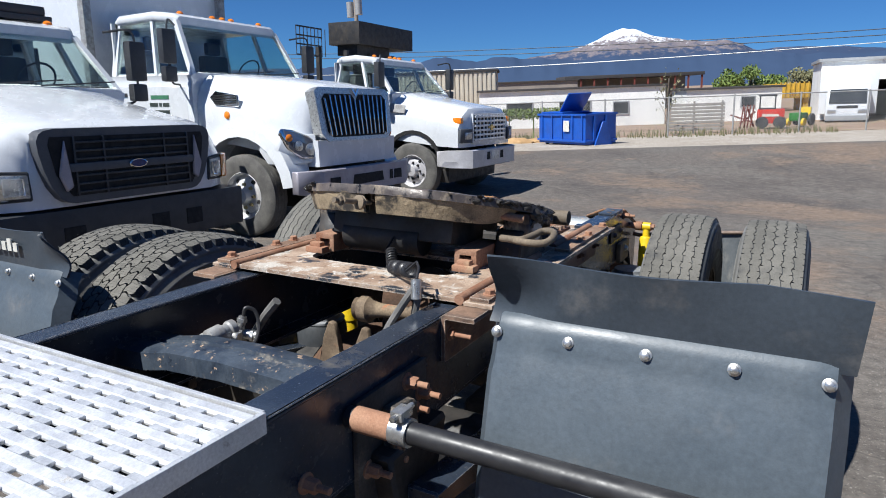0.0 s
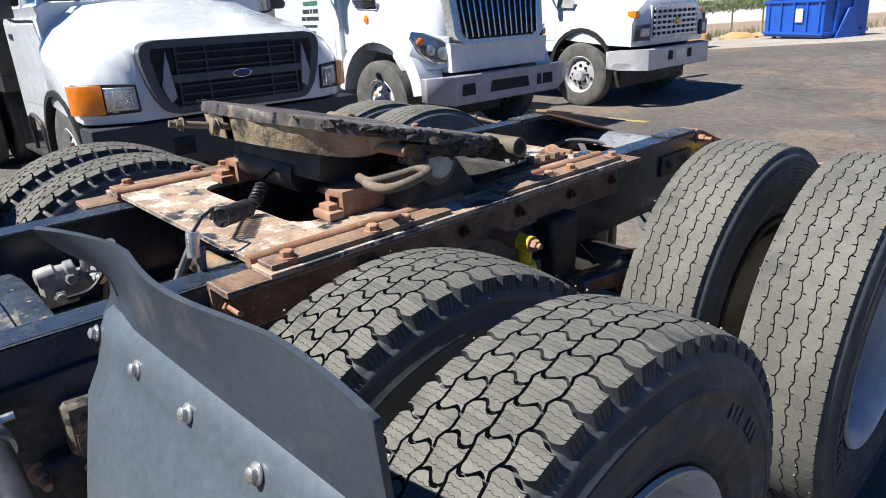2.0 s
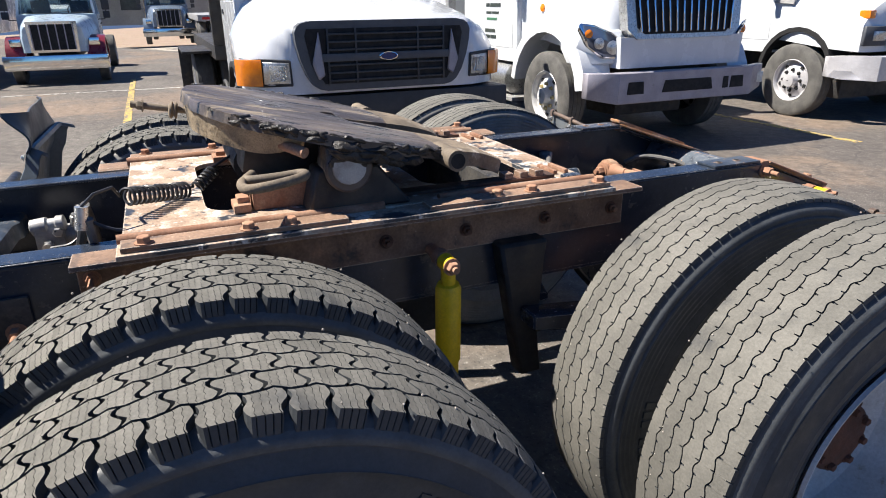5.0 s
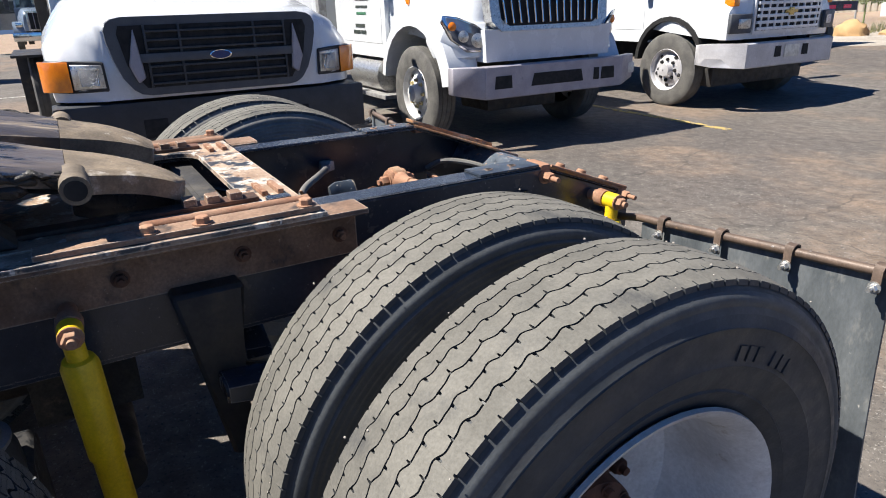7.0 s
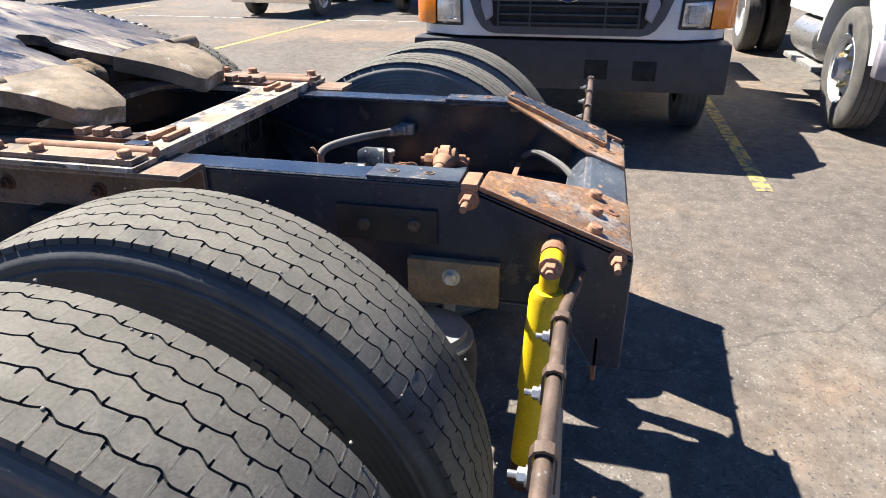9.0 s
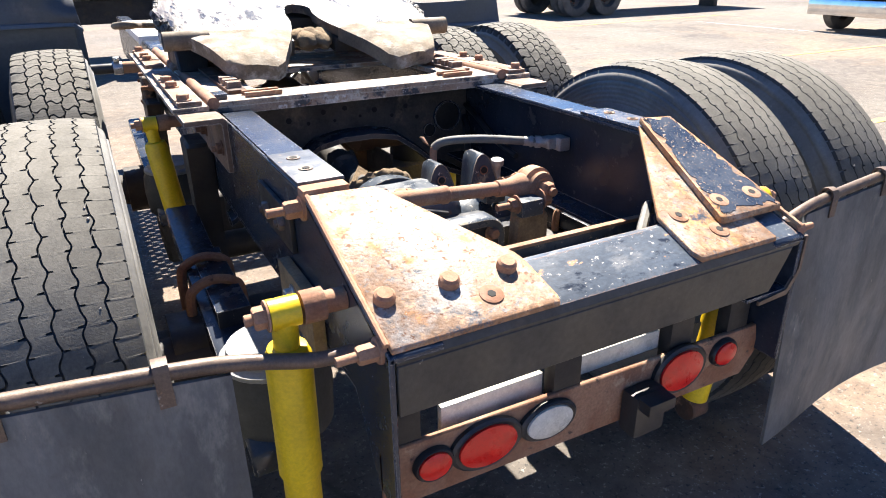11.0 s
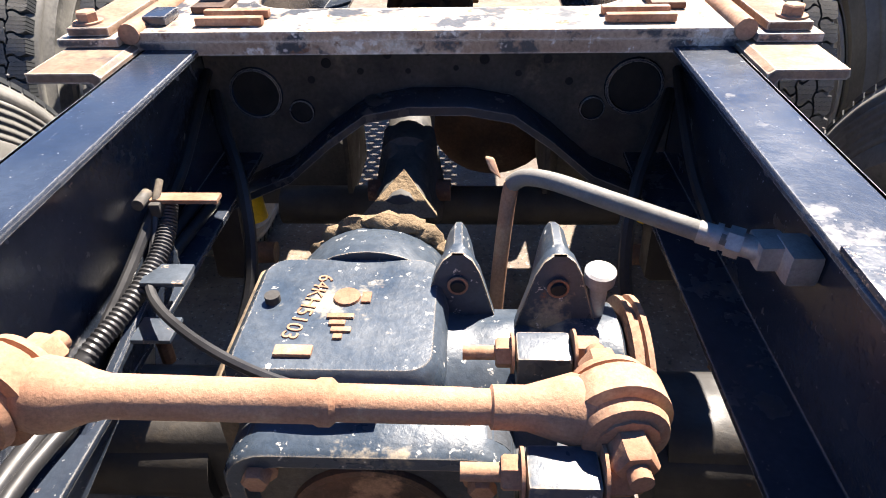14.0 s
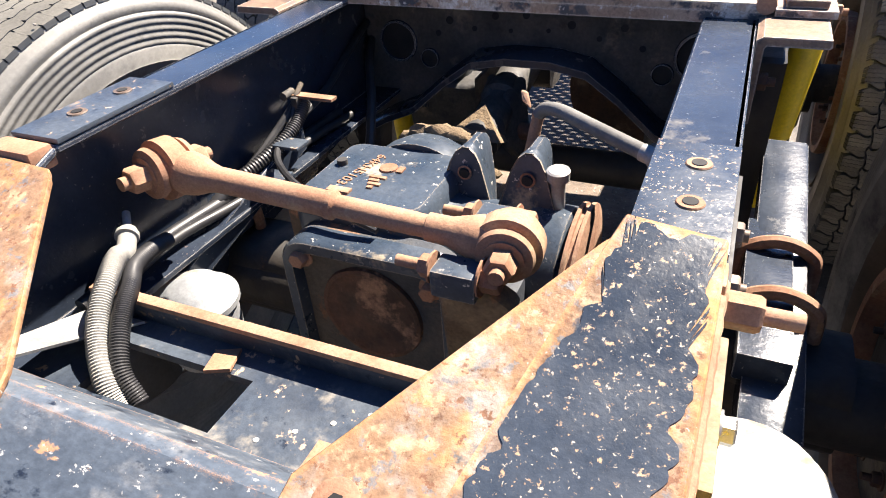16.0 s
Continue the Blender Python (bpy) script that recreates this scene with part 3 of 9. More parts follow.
def worn_tread(bm):
    """Six worn ribs between wavy grooves, with small notches at the bends."""
    rows, n, depth = 6, 56, 0.0065
    pitch = 2 * math.pi * TYRE_R / n
    flat = [0.0, 0.09, 0.18, 0.25, 0.27, 0.315, 0.335, 0.42, 0.5, 0.59, 0.68, 0.75, 0.765, 0.80, 0.815, 0.91]
    rng = random.Random(8)

    def line(k, s):
        v = -TREAD_W / 2 + k * TREAD_W / rows
        return v if k in (0, rows) else v + 0.0036 * sway(s / pitch + 0.31 * (k % 3))

    for j in range(rows):
        loops = [[], [], [], []]
        for i in range(n):
            lim = rng.uniform(0.7, 1.25)
            for q in flat:
                s = (i + q) * pitch
                la, lb = line(j, s) + 0.0017, line(j + 1, s) - 0.0017
                da = db = -depth
                if q in (0.27, 0.315):
                    la += (0.009 if j == 0 else 0.0085) * lim
                    lb -= 0.004 * lim if j == rows - 1 else 0
                if q in (0.765, 0.80):
                    lb -= (0.009 if j == rows - 1 else 0.0085) * lim
                    la += 0.004 * lim if j == 0 else 0
                va, vb = la, lb
                if j == 0:
                    va, da = la - 0.002, -0.009
                if j == rows - 1:
                    vb, db = lb + 0.002, -0.009
                for lp, v, d in zip(loops, (va, la, lb, vb), (da, 0, 0, db)):
                    lp.append(bm.verts.new(on_tread(s, v, d)))
        for p, q in zip(loops, loops[1:]):
            for i in range(len(p)):
                k = (i + 1) % len(p)
                bm.faces.new((p[i], p[k], q[k], q[i]))


def block_tread(bm):
    """Five rows of S-sided blocks, each cut by zig-zag sipes."""
    rows, n, depth = 5, 62, 0.016
    pitch = 2 * math.pi * TYRE_R / n

    def line(k, s):
        v = -TREAD_W / 2 + k * TREAD_W / rows
        return v if k in (0, rows) else v + 0.0034 * sway(s / pitch + 0.5 * (k % 2))

    qs = (0.0, 0.14, 0.3, 0.42, 0.58, 0.7, 0.86, 1.0)
    for j in range(rows):
        edge = j in (0, rows - 1)
        sgn = 1 if j % 2 else -1
        lg0, lg1 = (0.0 if j == 0 else 0.0025), (0.0 if j == rows - 1 else 0.0025)

        def curve(s, g0, zig):
            out = []
            for m, q in enumerate(qs):
                g = g0
                if not zig:
                    rim = (1 - q) if j == 0 else q if j == rows - 1 else 0.0
                    g = g0 * (1 + 1.6 * max(0.0, rim - 0.55) / 0.45)
                elif edge and (q == 0.0 if j == 0 else q == 1.0):
                    g = g0 * 3
                if zig:
                    ss = s + g + (0.0013 if m % 2 else -0.0013)
                else:
                    ss = s + g + 0.0075 * sgn * math.sin(2 * math.pi * (q - 0.5)) * (0.6 if edge else 1)
                a, b = line(j, ss) + lg0, line(j + 1, ss) - lg1
                out.append((ss, a + q * (b - a)))
            return out

        for i in range(n):
            s0 = (i + (0.5 if j % 2 else 0.0)) * pitch
            cuts = [s0 + pitch * q for q in (0.24, 0.43, 0.61, 0.79)]
            lows = [curve(s0, 0.0034, False), *(curve(c, 0.00035, True) for c in cuts)]
            highs = [*(curve(c, -0.00035, True) for c in cuts), curve(s0 + pitch, -0.0034, False)]
            for lo, hi in zip(lows, highs):
                poly = [*lo, *hi[::-1]]
                top = [bm.verts.new(on_tread(s, v, 0)) for s, v in poly]
                bot = []
                for s, v in poly:
                    if edge and abs(v) > TREAD_W / 2 * 0.92:
                        bot.append(bm.verts.new(on_tread(s, v * 1.035, -depth - 0.012)))
                    else:
                        bot.append(bm.verts.new(on_tread(s, v, -depth)))
                k = len(qs)
                for m in range(k - 1):
                    bm.faces.new((top[m], top[m + 1], top[2 * k - 2 - m], top[2 * k - 1 - m]))
                for x in range(2 * k):
                    y = (x + 1) % (2 * k)
                    bm.faces.new((top[x], bot[x], bot[y], top[y]))


def revolve_x(bm, profile, seg=64, closed=False):
    rings = [[bm.verts.new((x, r * math.sin(2 * math.pi * i / seg), r * math.cos(2 * math.pi * i / seg))) for i in range(seg)] for x, r in profile]
    if closed:
        rings.append(rings[0])
    for a, b in zip(rings, rings[1:]):
        for i in range(seg):
            j = (i + 1) % seg
            bm.faces.new((a[i], a[j], b[j], b[i]))


def casing(bm, worn, ribbed=True):
    R = TYRE_R - (0.0065 if worn else 0.0165)
    h = TYRE_W / 2
    half = [(0.0, R), (0.06, R - 0.001), (0.105, R - 0.007), (0.114, R - 0.012), (0.118, R - 0.022), (0.1235, R - 0.027), (0.127, R - 0.033), (0.128, R - 0.04),
            (0.1262, R - 0.044), (0.1262, R - 0.047)]
    if worn and ribbed:
        for k in range(5):
            r, x = R - 0.054 - 0.0135 * k, 0.1305 + 0.0006 * min(k, 4)
            half += [(x, r + 0.0045), (x + 0.0015, r + 0.0025), (x + 0.0015, r - 0.002), (x, r - 0.004)]
    else:
        half += [(0.1325, R - 0.056), (h - 0.001, R - 0.075), (h + 0.0015, R - 0.077), (h - 0.0005, R - 0.079), (h, R - 0.095)]
    half += [(h - 0.001, R - 0.118), (h - 0.002, R - 0.14), (h, R - 0.145), (h - 0.003, R - 0.15), (0.125, R - 0.18), (0.118, R - 0.197), (0.121, R - 0.201), (0.112, R - 0.212), (0.1, 0.322), (0.085, 0.318)]
    prof = [(-x, r) for x, r in half[::-1]] + half[1:]
    revolve_x(bm, prof, 96)


def ring_marks(bm):
    """Raised bars in place of the moulded lettering on a sidewall."""
    random.seed(4)
    for a0, cnt in ((20, 9), (140, 12), (250, 8)):
        for i in range(cnt):
            a = radians(a0 + i * 3.4)
            if i % 4 == 3:
                continue
            m = Matrix.Rotation(a, 4, "X") @ Matrix.Translation((TYRE_W / 2 - 0.0015, 0, 0.445))
            box(bm, (-0.003, -0.009, -0.014), (0.0035, 0.009, 0.014), 0, m)


def rim(bm, s):
    """Steel disc wheel; s is +1 when its dished face looks to +x."""
    prof = [(-0.118, 0.322), (-0.121, 0.331), (-0.112, 0.334), (-0.104, 0.318), (-0.09, 0.306), (-0.05, 0.3), (0.03, 0.295), (0.075, 0.302), (0.1, 0.316),
            (0.112, 0.334), (0.121, 0.331), (0.118, 0.322), (0.1, 0.306), (0.07, 0.29), (0.03, 0.285), (-0.06, 0.286), (-0.095, 0.27), (-0.112, 0.235), (-0.122, 0.185), (-0.126, 0.15), (-0.126, 0.098)]
    revolve_x(bm, [(s * x, r) for x, r in prof], 64)


def wheel_disc_parts(parent, s, x0, outer):
    """Hand holes, nuts and hub of a wheel face."""
    for i in range(5):
        a = 2 * math.pi * i / 5 + 0.3
        c = Vector((x0 - s * 0.113, 0.228 * math.sin(a), 0.228 * math.cos(a)))
        # disc is not pierced: near-black cap gives the shade in the hand hole
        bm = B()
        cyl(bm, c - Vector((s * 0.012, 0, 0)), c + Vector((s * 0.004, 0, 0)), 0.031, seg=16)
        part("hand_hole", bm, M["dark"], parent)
    for i in range(10):
        a = 2 * math.pi * i / 10
        bm = B()
        hexbolt(bm, (x0 - s * 0.127, 0.143 * math.sin(a), 0.143 * math.cos(a)), (s, 0, 0), 0.02, 0.028, 0.014)
        part("wheel_nut", bm, M["hub"], parent)
    bm = B()
    lathe(bm, (x0 - s * 0.128, 0, 0), (s, 0, 0), [(0, 0.12), (0.02, 0.118), (0.03, 0.1), (0.1, 0.095), (0.108, 0.07), (0.112, 0.02)], 24)
    for i in range(8):
        a = 2 * math.pi * i / 8
        hexbolt(bm, (x0 - s * 0.024, 0.078 * math.sin(a), 0.078 * math.cos(a)), (s, 0, 0), 0.011, 0.012)
    part("hub", bm, M["hub"], parent)


def wheel_meshes(worn):
    out = {}
    for key, ribbed in (("casing", True), ("casing_smooth", False)):
        bm = B()
        casing(bm, worn, ribbed)
        for f in bm.faces:
            c = f.calc_center_median()
            if c.x < -0.1:
                f.material_index = 1
            elif c.x > 0.117 and (c.y * c.y + c.z * c.z) ** 0.5 > TYRE_R - 0.06:
                f.material_index = 2
        out[key] = finish("tyre", bm, [M["groove"], M["sidewall_dusty"], M["shoulder"]], 50)
    bm = B()
    (worn_tread if worn else block_tread)(bm)
    bm.normal_update()
    for f in bm.faces:
        c = f.calc_center_median()
        f.material_index = 1 if abs(f.normal.dot(Vector((0, c.y, c.z)).normalized())) < 0.6 else 0
    out["tread"] = finish("tread", bm, [M["tyre"], M["groove"]], 0)
    return out


RIM_MESH = {}
for s_ in (1, -1):
    bm_ = B()
    rim(bm_, s_)
    RIM_MESH[s_] = finish("rim", bm_, M["rim_white"], 35)
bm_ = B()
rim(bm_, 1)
RIM_INNER = finish("rim", bm_, M["rim_tan_shaded"], 35)
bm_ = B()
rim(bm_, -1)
RIM_INNER_L = finish("rim", bm_, M["rim_tan_shaded"], 35)
STONES = B()
rng = random.Random(17)
for k in range(80):
    a, x = rng.uniform(0, 2 * math.pi), -TREAD_W / 2 + TREAD_W * rng.choice((0.0, 0.2, 0.4, 0.6, 0.8, 1.0)) + rng.uniform(-0.008, 0.008)
    r = TYRE_R - 0.0028
    bmesh.ops.create_icosphere(STONES, subdivisions=1, radius=rng.uniform(0.0014, 0.003), matrix=Matrix.Translation((max(-TREAD_W / 2, min(TREAD_W / 2, x)), r * math.sin(a), r * math.cos(a))))
STONE_MESH = finish("groove_stone", STONES, M["stone_chip"], 0)
MARK = B()
ring_marks(MARK)
MARK_MESH = finish("tyre_marks", MARK, M["groove"], 0)


def dual_wheels(y, side, meshes, spin):
    """A pair of wheels on one hub, built round the axle and set at its place."""
    hold = new("dual_wheel")
    hold.empty_display_size = 0.1
    hold.parent = chassis
    hold.matrix_basis = pose(0, y, AXLE_Z, spin)
    for x, face, disc in ((DUAL_OUT, -1, 1), (DUAL_IN, 1, 0)):
        for nm, me in (("tyre", meshes["casing_smooth" if disc else "casing"]), ("tread", meshes["tread"]), ("sidewall_lettering", MARK_MESH), ("groove_stone", STONE_MESH)):
            o = new(nm, me)
            o.parent = hold
            if nm != "tyre":
                tagged(o, kind="stuff")
            o.matrix_basis = pose(side * x, 0, 0, 37 * x, 0, 0 if side > 0 else 180)
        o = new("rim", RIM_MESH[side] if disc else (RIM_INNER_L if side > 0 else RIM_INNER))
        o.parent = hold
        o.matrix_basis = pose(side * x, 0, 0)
    wheel_disc_parts(hold, side, side * DUAL_OUT, True)
    bm = B()
    lathe(bm, (side * 0.7, 0, 0), (side, 0, 0), [(0.1, 0.19), (0.012, 0.196), (0.0, 0.2), (0.0, 0.222), (0.014, 0.226), (0.03, 0.222), (0.034, 0.213), (0.05, 0.213), (0.054, 0.22), (0.066, 0.22), (0.07, 0.21), (0.15, 0.206), (0.16, 0.1), (0.27, 0.1)], 36, False)
    part("brake_drum", bm, M["rust"], hold, "rusty brake drum")
    bm = B()
    lathe(bm, (side * 0.5, 0, 0), (side, 0, 0), [(0, 0.06), (0.225, 0.062), (0.23, 0.15), (0.236, 0.188), (0.24, 0.188), (0.3, 0.18)], 28, False)
    part("backing_plate", bm, M["dusty_dark"], hold, "dark brake backing plate")
    for k in range(6):
        a = radians(60 * k + 20)
        bm = B()
        hexbolt(bm, (side * 0.729, 0.12 * math.sin(a), 0.12 * math.cos(a)), (-side, 0, 0), 0.012, 0.012, 0.014)
        part("bolt", bm, M["rust_dark"], hold)
    return hold


new_tyre, worn_tyre = wheel_meshes(False), wheel_meshes(True)
for s_ in (1, -1):
    dual_wheels(AXLE_F, s_, new_tyre, 11 * s_)
    dual_wheels(AXLE_R, s_, worn_tyre, 23 + 5 * s_)

# frame rails: a channel with sloping tail
TAIL_Y, END_Y, END_Z, BOT_Z = 2.0, 2.365, 0.935, 0.80


for s_ in (1, -1):
    bm = B()
    web = [(s_ * RAIL_OUT, -2.9, BOT_Z), (s_ * RAIL_OUT, 1.85, BOT_Z), (s_ * RAIL_OUT, 2.22, BOT_Z - 0.0), (s_ * RAIL_OUT, 2.30, 0.66), (s_ * RAIL_OUT, 2.365, 0.66), (s_ * RAIL_OUT, END_Y, END_Z), (s_ * RAIL_OUT, TAIL_Y, RAIL_TOP), (s_ * RAIL_OUT, -2.9, RAIL_TOP)]
    prism(bm, web, (-s_ * 0.009, 0, 0), 0.002)
    top = [(s_ * RAIL_OUT, -2.9, RAIL_TOP), (s_ * RAIL_OUT, TAIL_Y, RAIL_TOP), (s_ * RAIL_OUT, END_Y, END_Z), (s_ * RAIL_IN, END_Y, END_Z), (s_ * RAIL_IN, TAIL_Y, RAIL_TOP), (s_ * RAIL_IN, -2.9, RAIL_TOP)]
    for a, b, c, d in ((0, 1, 4, 5), (1, 2, 3, 4)):
        prism(bm, [top[a], top[b], top[c], top[d]], (0, 0, -0.011), 0.003)
    box(bm, (min(s_ * RAIL_OUT, s_ * RAIL_IN), -2.9, BOT_Z), (max(s_ * RAIL_OUT, s_ * RAIL_IN), 2.2, BOT_Z + 0.01), 0.002)
    cyl(bm, (s_ * (RAIL_OUT - 0.008), -2.9, RAIL_TOP - 0.009), (s_ * (RAIL_OUT - 0.008), TAIL_Y, RAIL_TOP - 0.009), 0.009, seg=12)
    part("frame_rail", bm, M["frame"], chassis, "blue-black painted steel frame rail")


MADE = set(chassis.children)
# ---- mount plate and angle irons over the rails ----
for s_ in (1, -1):
    bm = B()
    prof = [(0.431, 0.93), (0.444, 0.93), (0.444, 1.05), (0.447, 1.0545), (0.53, 1.0545), (0.533, 1.058), (0.531, 1.068), (0.44, 1.068), (0.431, 1.062)]
    prism(bm, [(s_ * x, -0.125, z) for x, z in prof], (0, 1.53, 0))
    part("angle_iron", bm, M["iron_rust"], chassis, "rusted steel angle iron along the frame rail", smooth=30)
    bm = B()
    box(bm, (min(s_ * 0.452, s_ * 0.541), -0.03, 1.069), (max(s_ * 0.452, s_ * 0.541), 1.3, 1.081), 0.002)
    part("mount_strip", bm, M["mount"], chassis)
    for y0, y1 in ((-0.02, 0.5), (0.72, 1.29)):
        bm = B()
        box(bm, (min(s_ * 0.466, s_ * 0.527), y0, 1.082), (max(s_ * 0.466, s_ * 0.527), y1, 1.094), 0.002)
        part("mount_strip", bm, M["iron_rust"], chassis)
    for y0, y1 in ((-0.03, 0.62), (0.78, 1.29)):
        bm = B()
        cyl(bm, (s_ * 0.438, y0, 1.084), (s_ * 0.438, y1, 1.084), 0.0155, seg=12)
        part("weld_bar", bm, M["rust"], chassis)
    for y in (0.03, 0.26, 0.36, 0.926, 1.035, 1.262):
        bm = B()
        hexbolt(bm, (s_ * 0.507, y, 1.094), (0, 0, 1), 0.0155, 0.014)
        part("bolt", bm, M["rust_rod"], chassis)
    for y in (-0.095, 0.3, 0.62, 0.86, 1.12, 1.36):
        bm = B()
        hexbolt(bm, (s_ * 0.444, y, 1.005 if y < 0 else 0.985), (s_, 0, 0), 0.0145, 0.013, 0.05 if y < 0 else 0.012)
        part("bolt", bm, M["rust_dark" if y > 0.1 else "rust_rod"], chassis)

bm = B()
for lo, hi in (((-0.45, -0.02, 1.071), (0.45, 0.18, 1.085)), ((-0.45, 0.18, 1.071), (-0.30, 1.285, 1.085)), ((0.30, 0.18, 1.071), (0.45, 1.285, 1.085)),
               ((-0.30, 0.42, 1.071), (0.30, 0.80, 1.085)), ((-0.30, 1.165, 1.071), (0.30, 1.285, 1.085))):
    box(bm, lo, hi)
for sx, y, sy in ((1, 0.18, 1), (-1, 0.18, 1), (1, 0.42, -1), (-1, 0.42, -1), (1, 0.80, 1), (-1, 0.80, 1), (1, 1.165, -1), (-1, 1.165, -1)):
    r = 0.07
    fan = [(sx * 0.301, y - sy * 0.001, 1.071)] + [(sx * (0.30 - r) + sx * r * math.cos(radians(a)), y + sy * r - sy * r * math.sin(radians(a)), 1.071) for a in (0, 18, 36, 54, 72, 90)]
    prism(bm, fan, (0, 0, 0.0139))
box(bm, (-0.445, 1.267, 1.05), (0.445, 1.283, 1.0705), 0.002)
part("mount_plate", bm, M["mount"], chassis, "worn rust and grey paint fifth wheel mount plate", smooth=20)

# slide blocks with stop wedges
for s_ in (1, -1):
    for y0, y1 in ((0.295, 0.5),):
        bm = B()
        xs = sorted((s_ * 0.255, s_ * 0.338))
        box(bm, (xs[0], y0, 1.132), (xs[1], y1, 1.152), 0.004)
        box(bm, (xs[0], y0, 1.086), (xs[0] + 0.02, y1, 1.134), 0.003)
        box(bm, (xs[1] - 0.02, y0, 1.086), (xs[1], y1, 1.134), 0.003)
        box(bm, (xs[0] + 0.02, y0 + 0.025, 1.086), (xs[1] - 0.02, y1 - 0.02, 1.12), 0.003)
        part("slide_block", bm, M["rust"], chassis, "rusted steel slide block")
    bm = B()
    xs = sorted((s_ * 0.27, s_ * 0.35))
    box(bm, (xs[0], 0.244, 1.086), (xs[1], 0.289, 1.108), 0.006)
    box(bm, (xs[0] + 0.012, 0.256, 1.107), (xs[1] - 0.02, 0.287, 1.123), 0.005)
    part("stop_wedge", bm, M["rust_rod"], chassis)
    for i in range(3):
        bm = B()
        box(bm, (s_ * 0.355 - 0.02, 1.02 + i * 0.052, 1.086), (s_ * 0.355 + 0.02, 1.05 + i * 0.052, 1.113), 0.005)
        part("rack_tooth", bm, M["iron_rust"], chassis)
    bm = B()
    box(bm, (s_ * 0.355 - 0.026, 0.62, 1.086), (s_ * 0.355 + 0.026, 1.19, 1.096), 0.003)
    part("slide_rack", bm, M["rust_dark"], chassis)

for x in (0.30, -0.30):
    bm = B()
    box(bm, (x - 0.05, 1.205, 1.086), (x + 0.05, 1.22, 1.098), 0.003)
    box(bm, (x - 0.05, 1.245, 1.086), (x + 0.05, 1.26, 1.098), 0.003)
    part("stop_bar", bm, M["rust"], chassis)
bm = B()
box(bm, (0.395, 1.2, 1.086), (0.43, 1.255, 1.1), 0.004)
part("blue_clip", bm, M["frame"], chassis)

# ---- fifth wheel plate, tilted down to the rear ----
FW = pose(0, 0.515, 1.287, -13.0)
OUTER = ((-0.355, 0.0), (-0.35, 0.11), (-0.33, 0.2), (-0.29, 0.285), (-0.23, 0.36), (-0.15, 0.42), (-0.05, 0.46), (0.06, 0.473), (0.15, 0.462), (0.25, 0.437), (0.35, 0.405), (0.44, 0.372), (0.5, 0.352), (0.53, 0.338), (0.548, 0.30))
THROAT = ((-1, 0.0), (0.055, 0.0), (0.06, 0.03), (0.1, 0.048), (0.2, 0.055), (0.28, 0.075), (0.38, 0.108), (0.47, 0.145), (0.53, 0.172), (0.548, 0.2))


def along(tab, y):
    for (a, va), (b, vb) in zip(tab, tab[1:]):
        if a <= y <= b:
            return va + (vb - va) * (y - a) / (b - a)
    return tab[-1][1]


def plate_half(bm, s_, y0, y1, thick, nx=10, step=0.018):
    """One half of the coupling plate between two rows, with a worn uneven top."""
    n = max(2, int((y1 - y0) / step))
    ys = [y0 + (y1 - y0) * i / n for i in range(n + 1)]
    tops, lows = [], []
    for y in ys:
        a, b = along(THROAT, y), max(along(OUTER, y), along(THROAT, y) + 0.01)
        tr, lr = [], []
        for i in range(nx + 1):
            x = a + (b - a) * i / nx
            edge = max(0.0, (i - nx + 1)) if i == nx else 0.0
            tail = max(0.0, y - 0.40)
            inner = max(0.0, 1 - (x - a) / 0.06) if y > 0.1 else 0.0
            z = -0.004 * edge - tail * tail * 1.1 - 0.012 * inner + 0.0025 * noise.fractal((x * 14, y * 5, 2.0 + s_), 1.0, 2.0, 4)
            tr.append(bm.verts.new((s_ * x, y, z)))
            lr.append(bm.verts.new((s_ * x, y, z - thick * (1 if i < nx else 0.9))))
        tops.append(tr)
        lows.append(lr)
    for rows_ in (tops, lows):
        for p, q in zip(rows_, rows_[1:]):
            for i in range(nx):
                bm.faces.new((p[i], p[i + 1], q[i + 1], q[i]))
    for p, q in ((tops, lows),):
        for i in range(nx):
            bm.faces.new((p[0][i], q[0][i], q[0][i + 1], p[0][i + 1]))
            bm.faces.new((p[-1][i], p[-1][i + 1], q[-1][i + 1], q[-1][i]))
        for k in range(n):
            bm.faces.new((p[k][0], p[k + 1][0], q[k + 1][0], q[k][0]))
            bm.faces.new((p[k][nx], q[k][nx], q[k + 1][nx], p[k + 1][nx]))


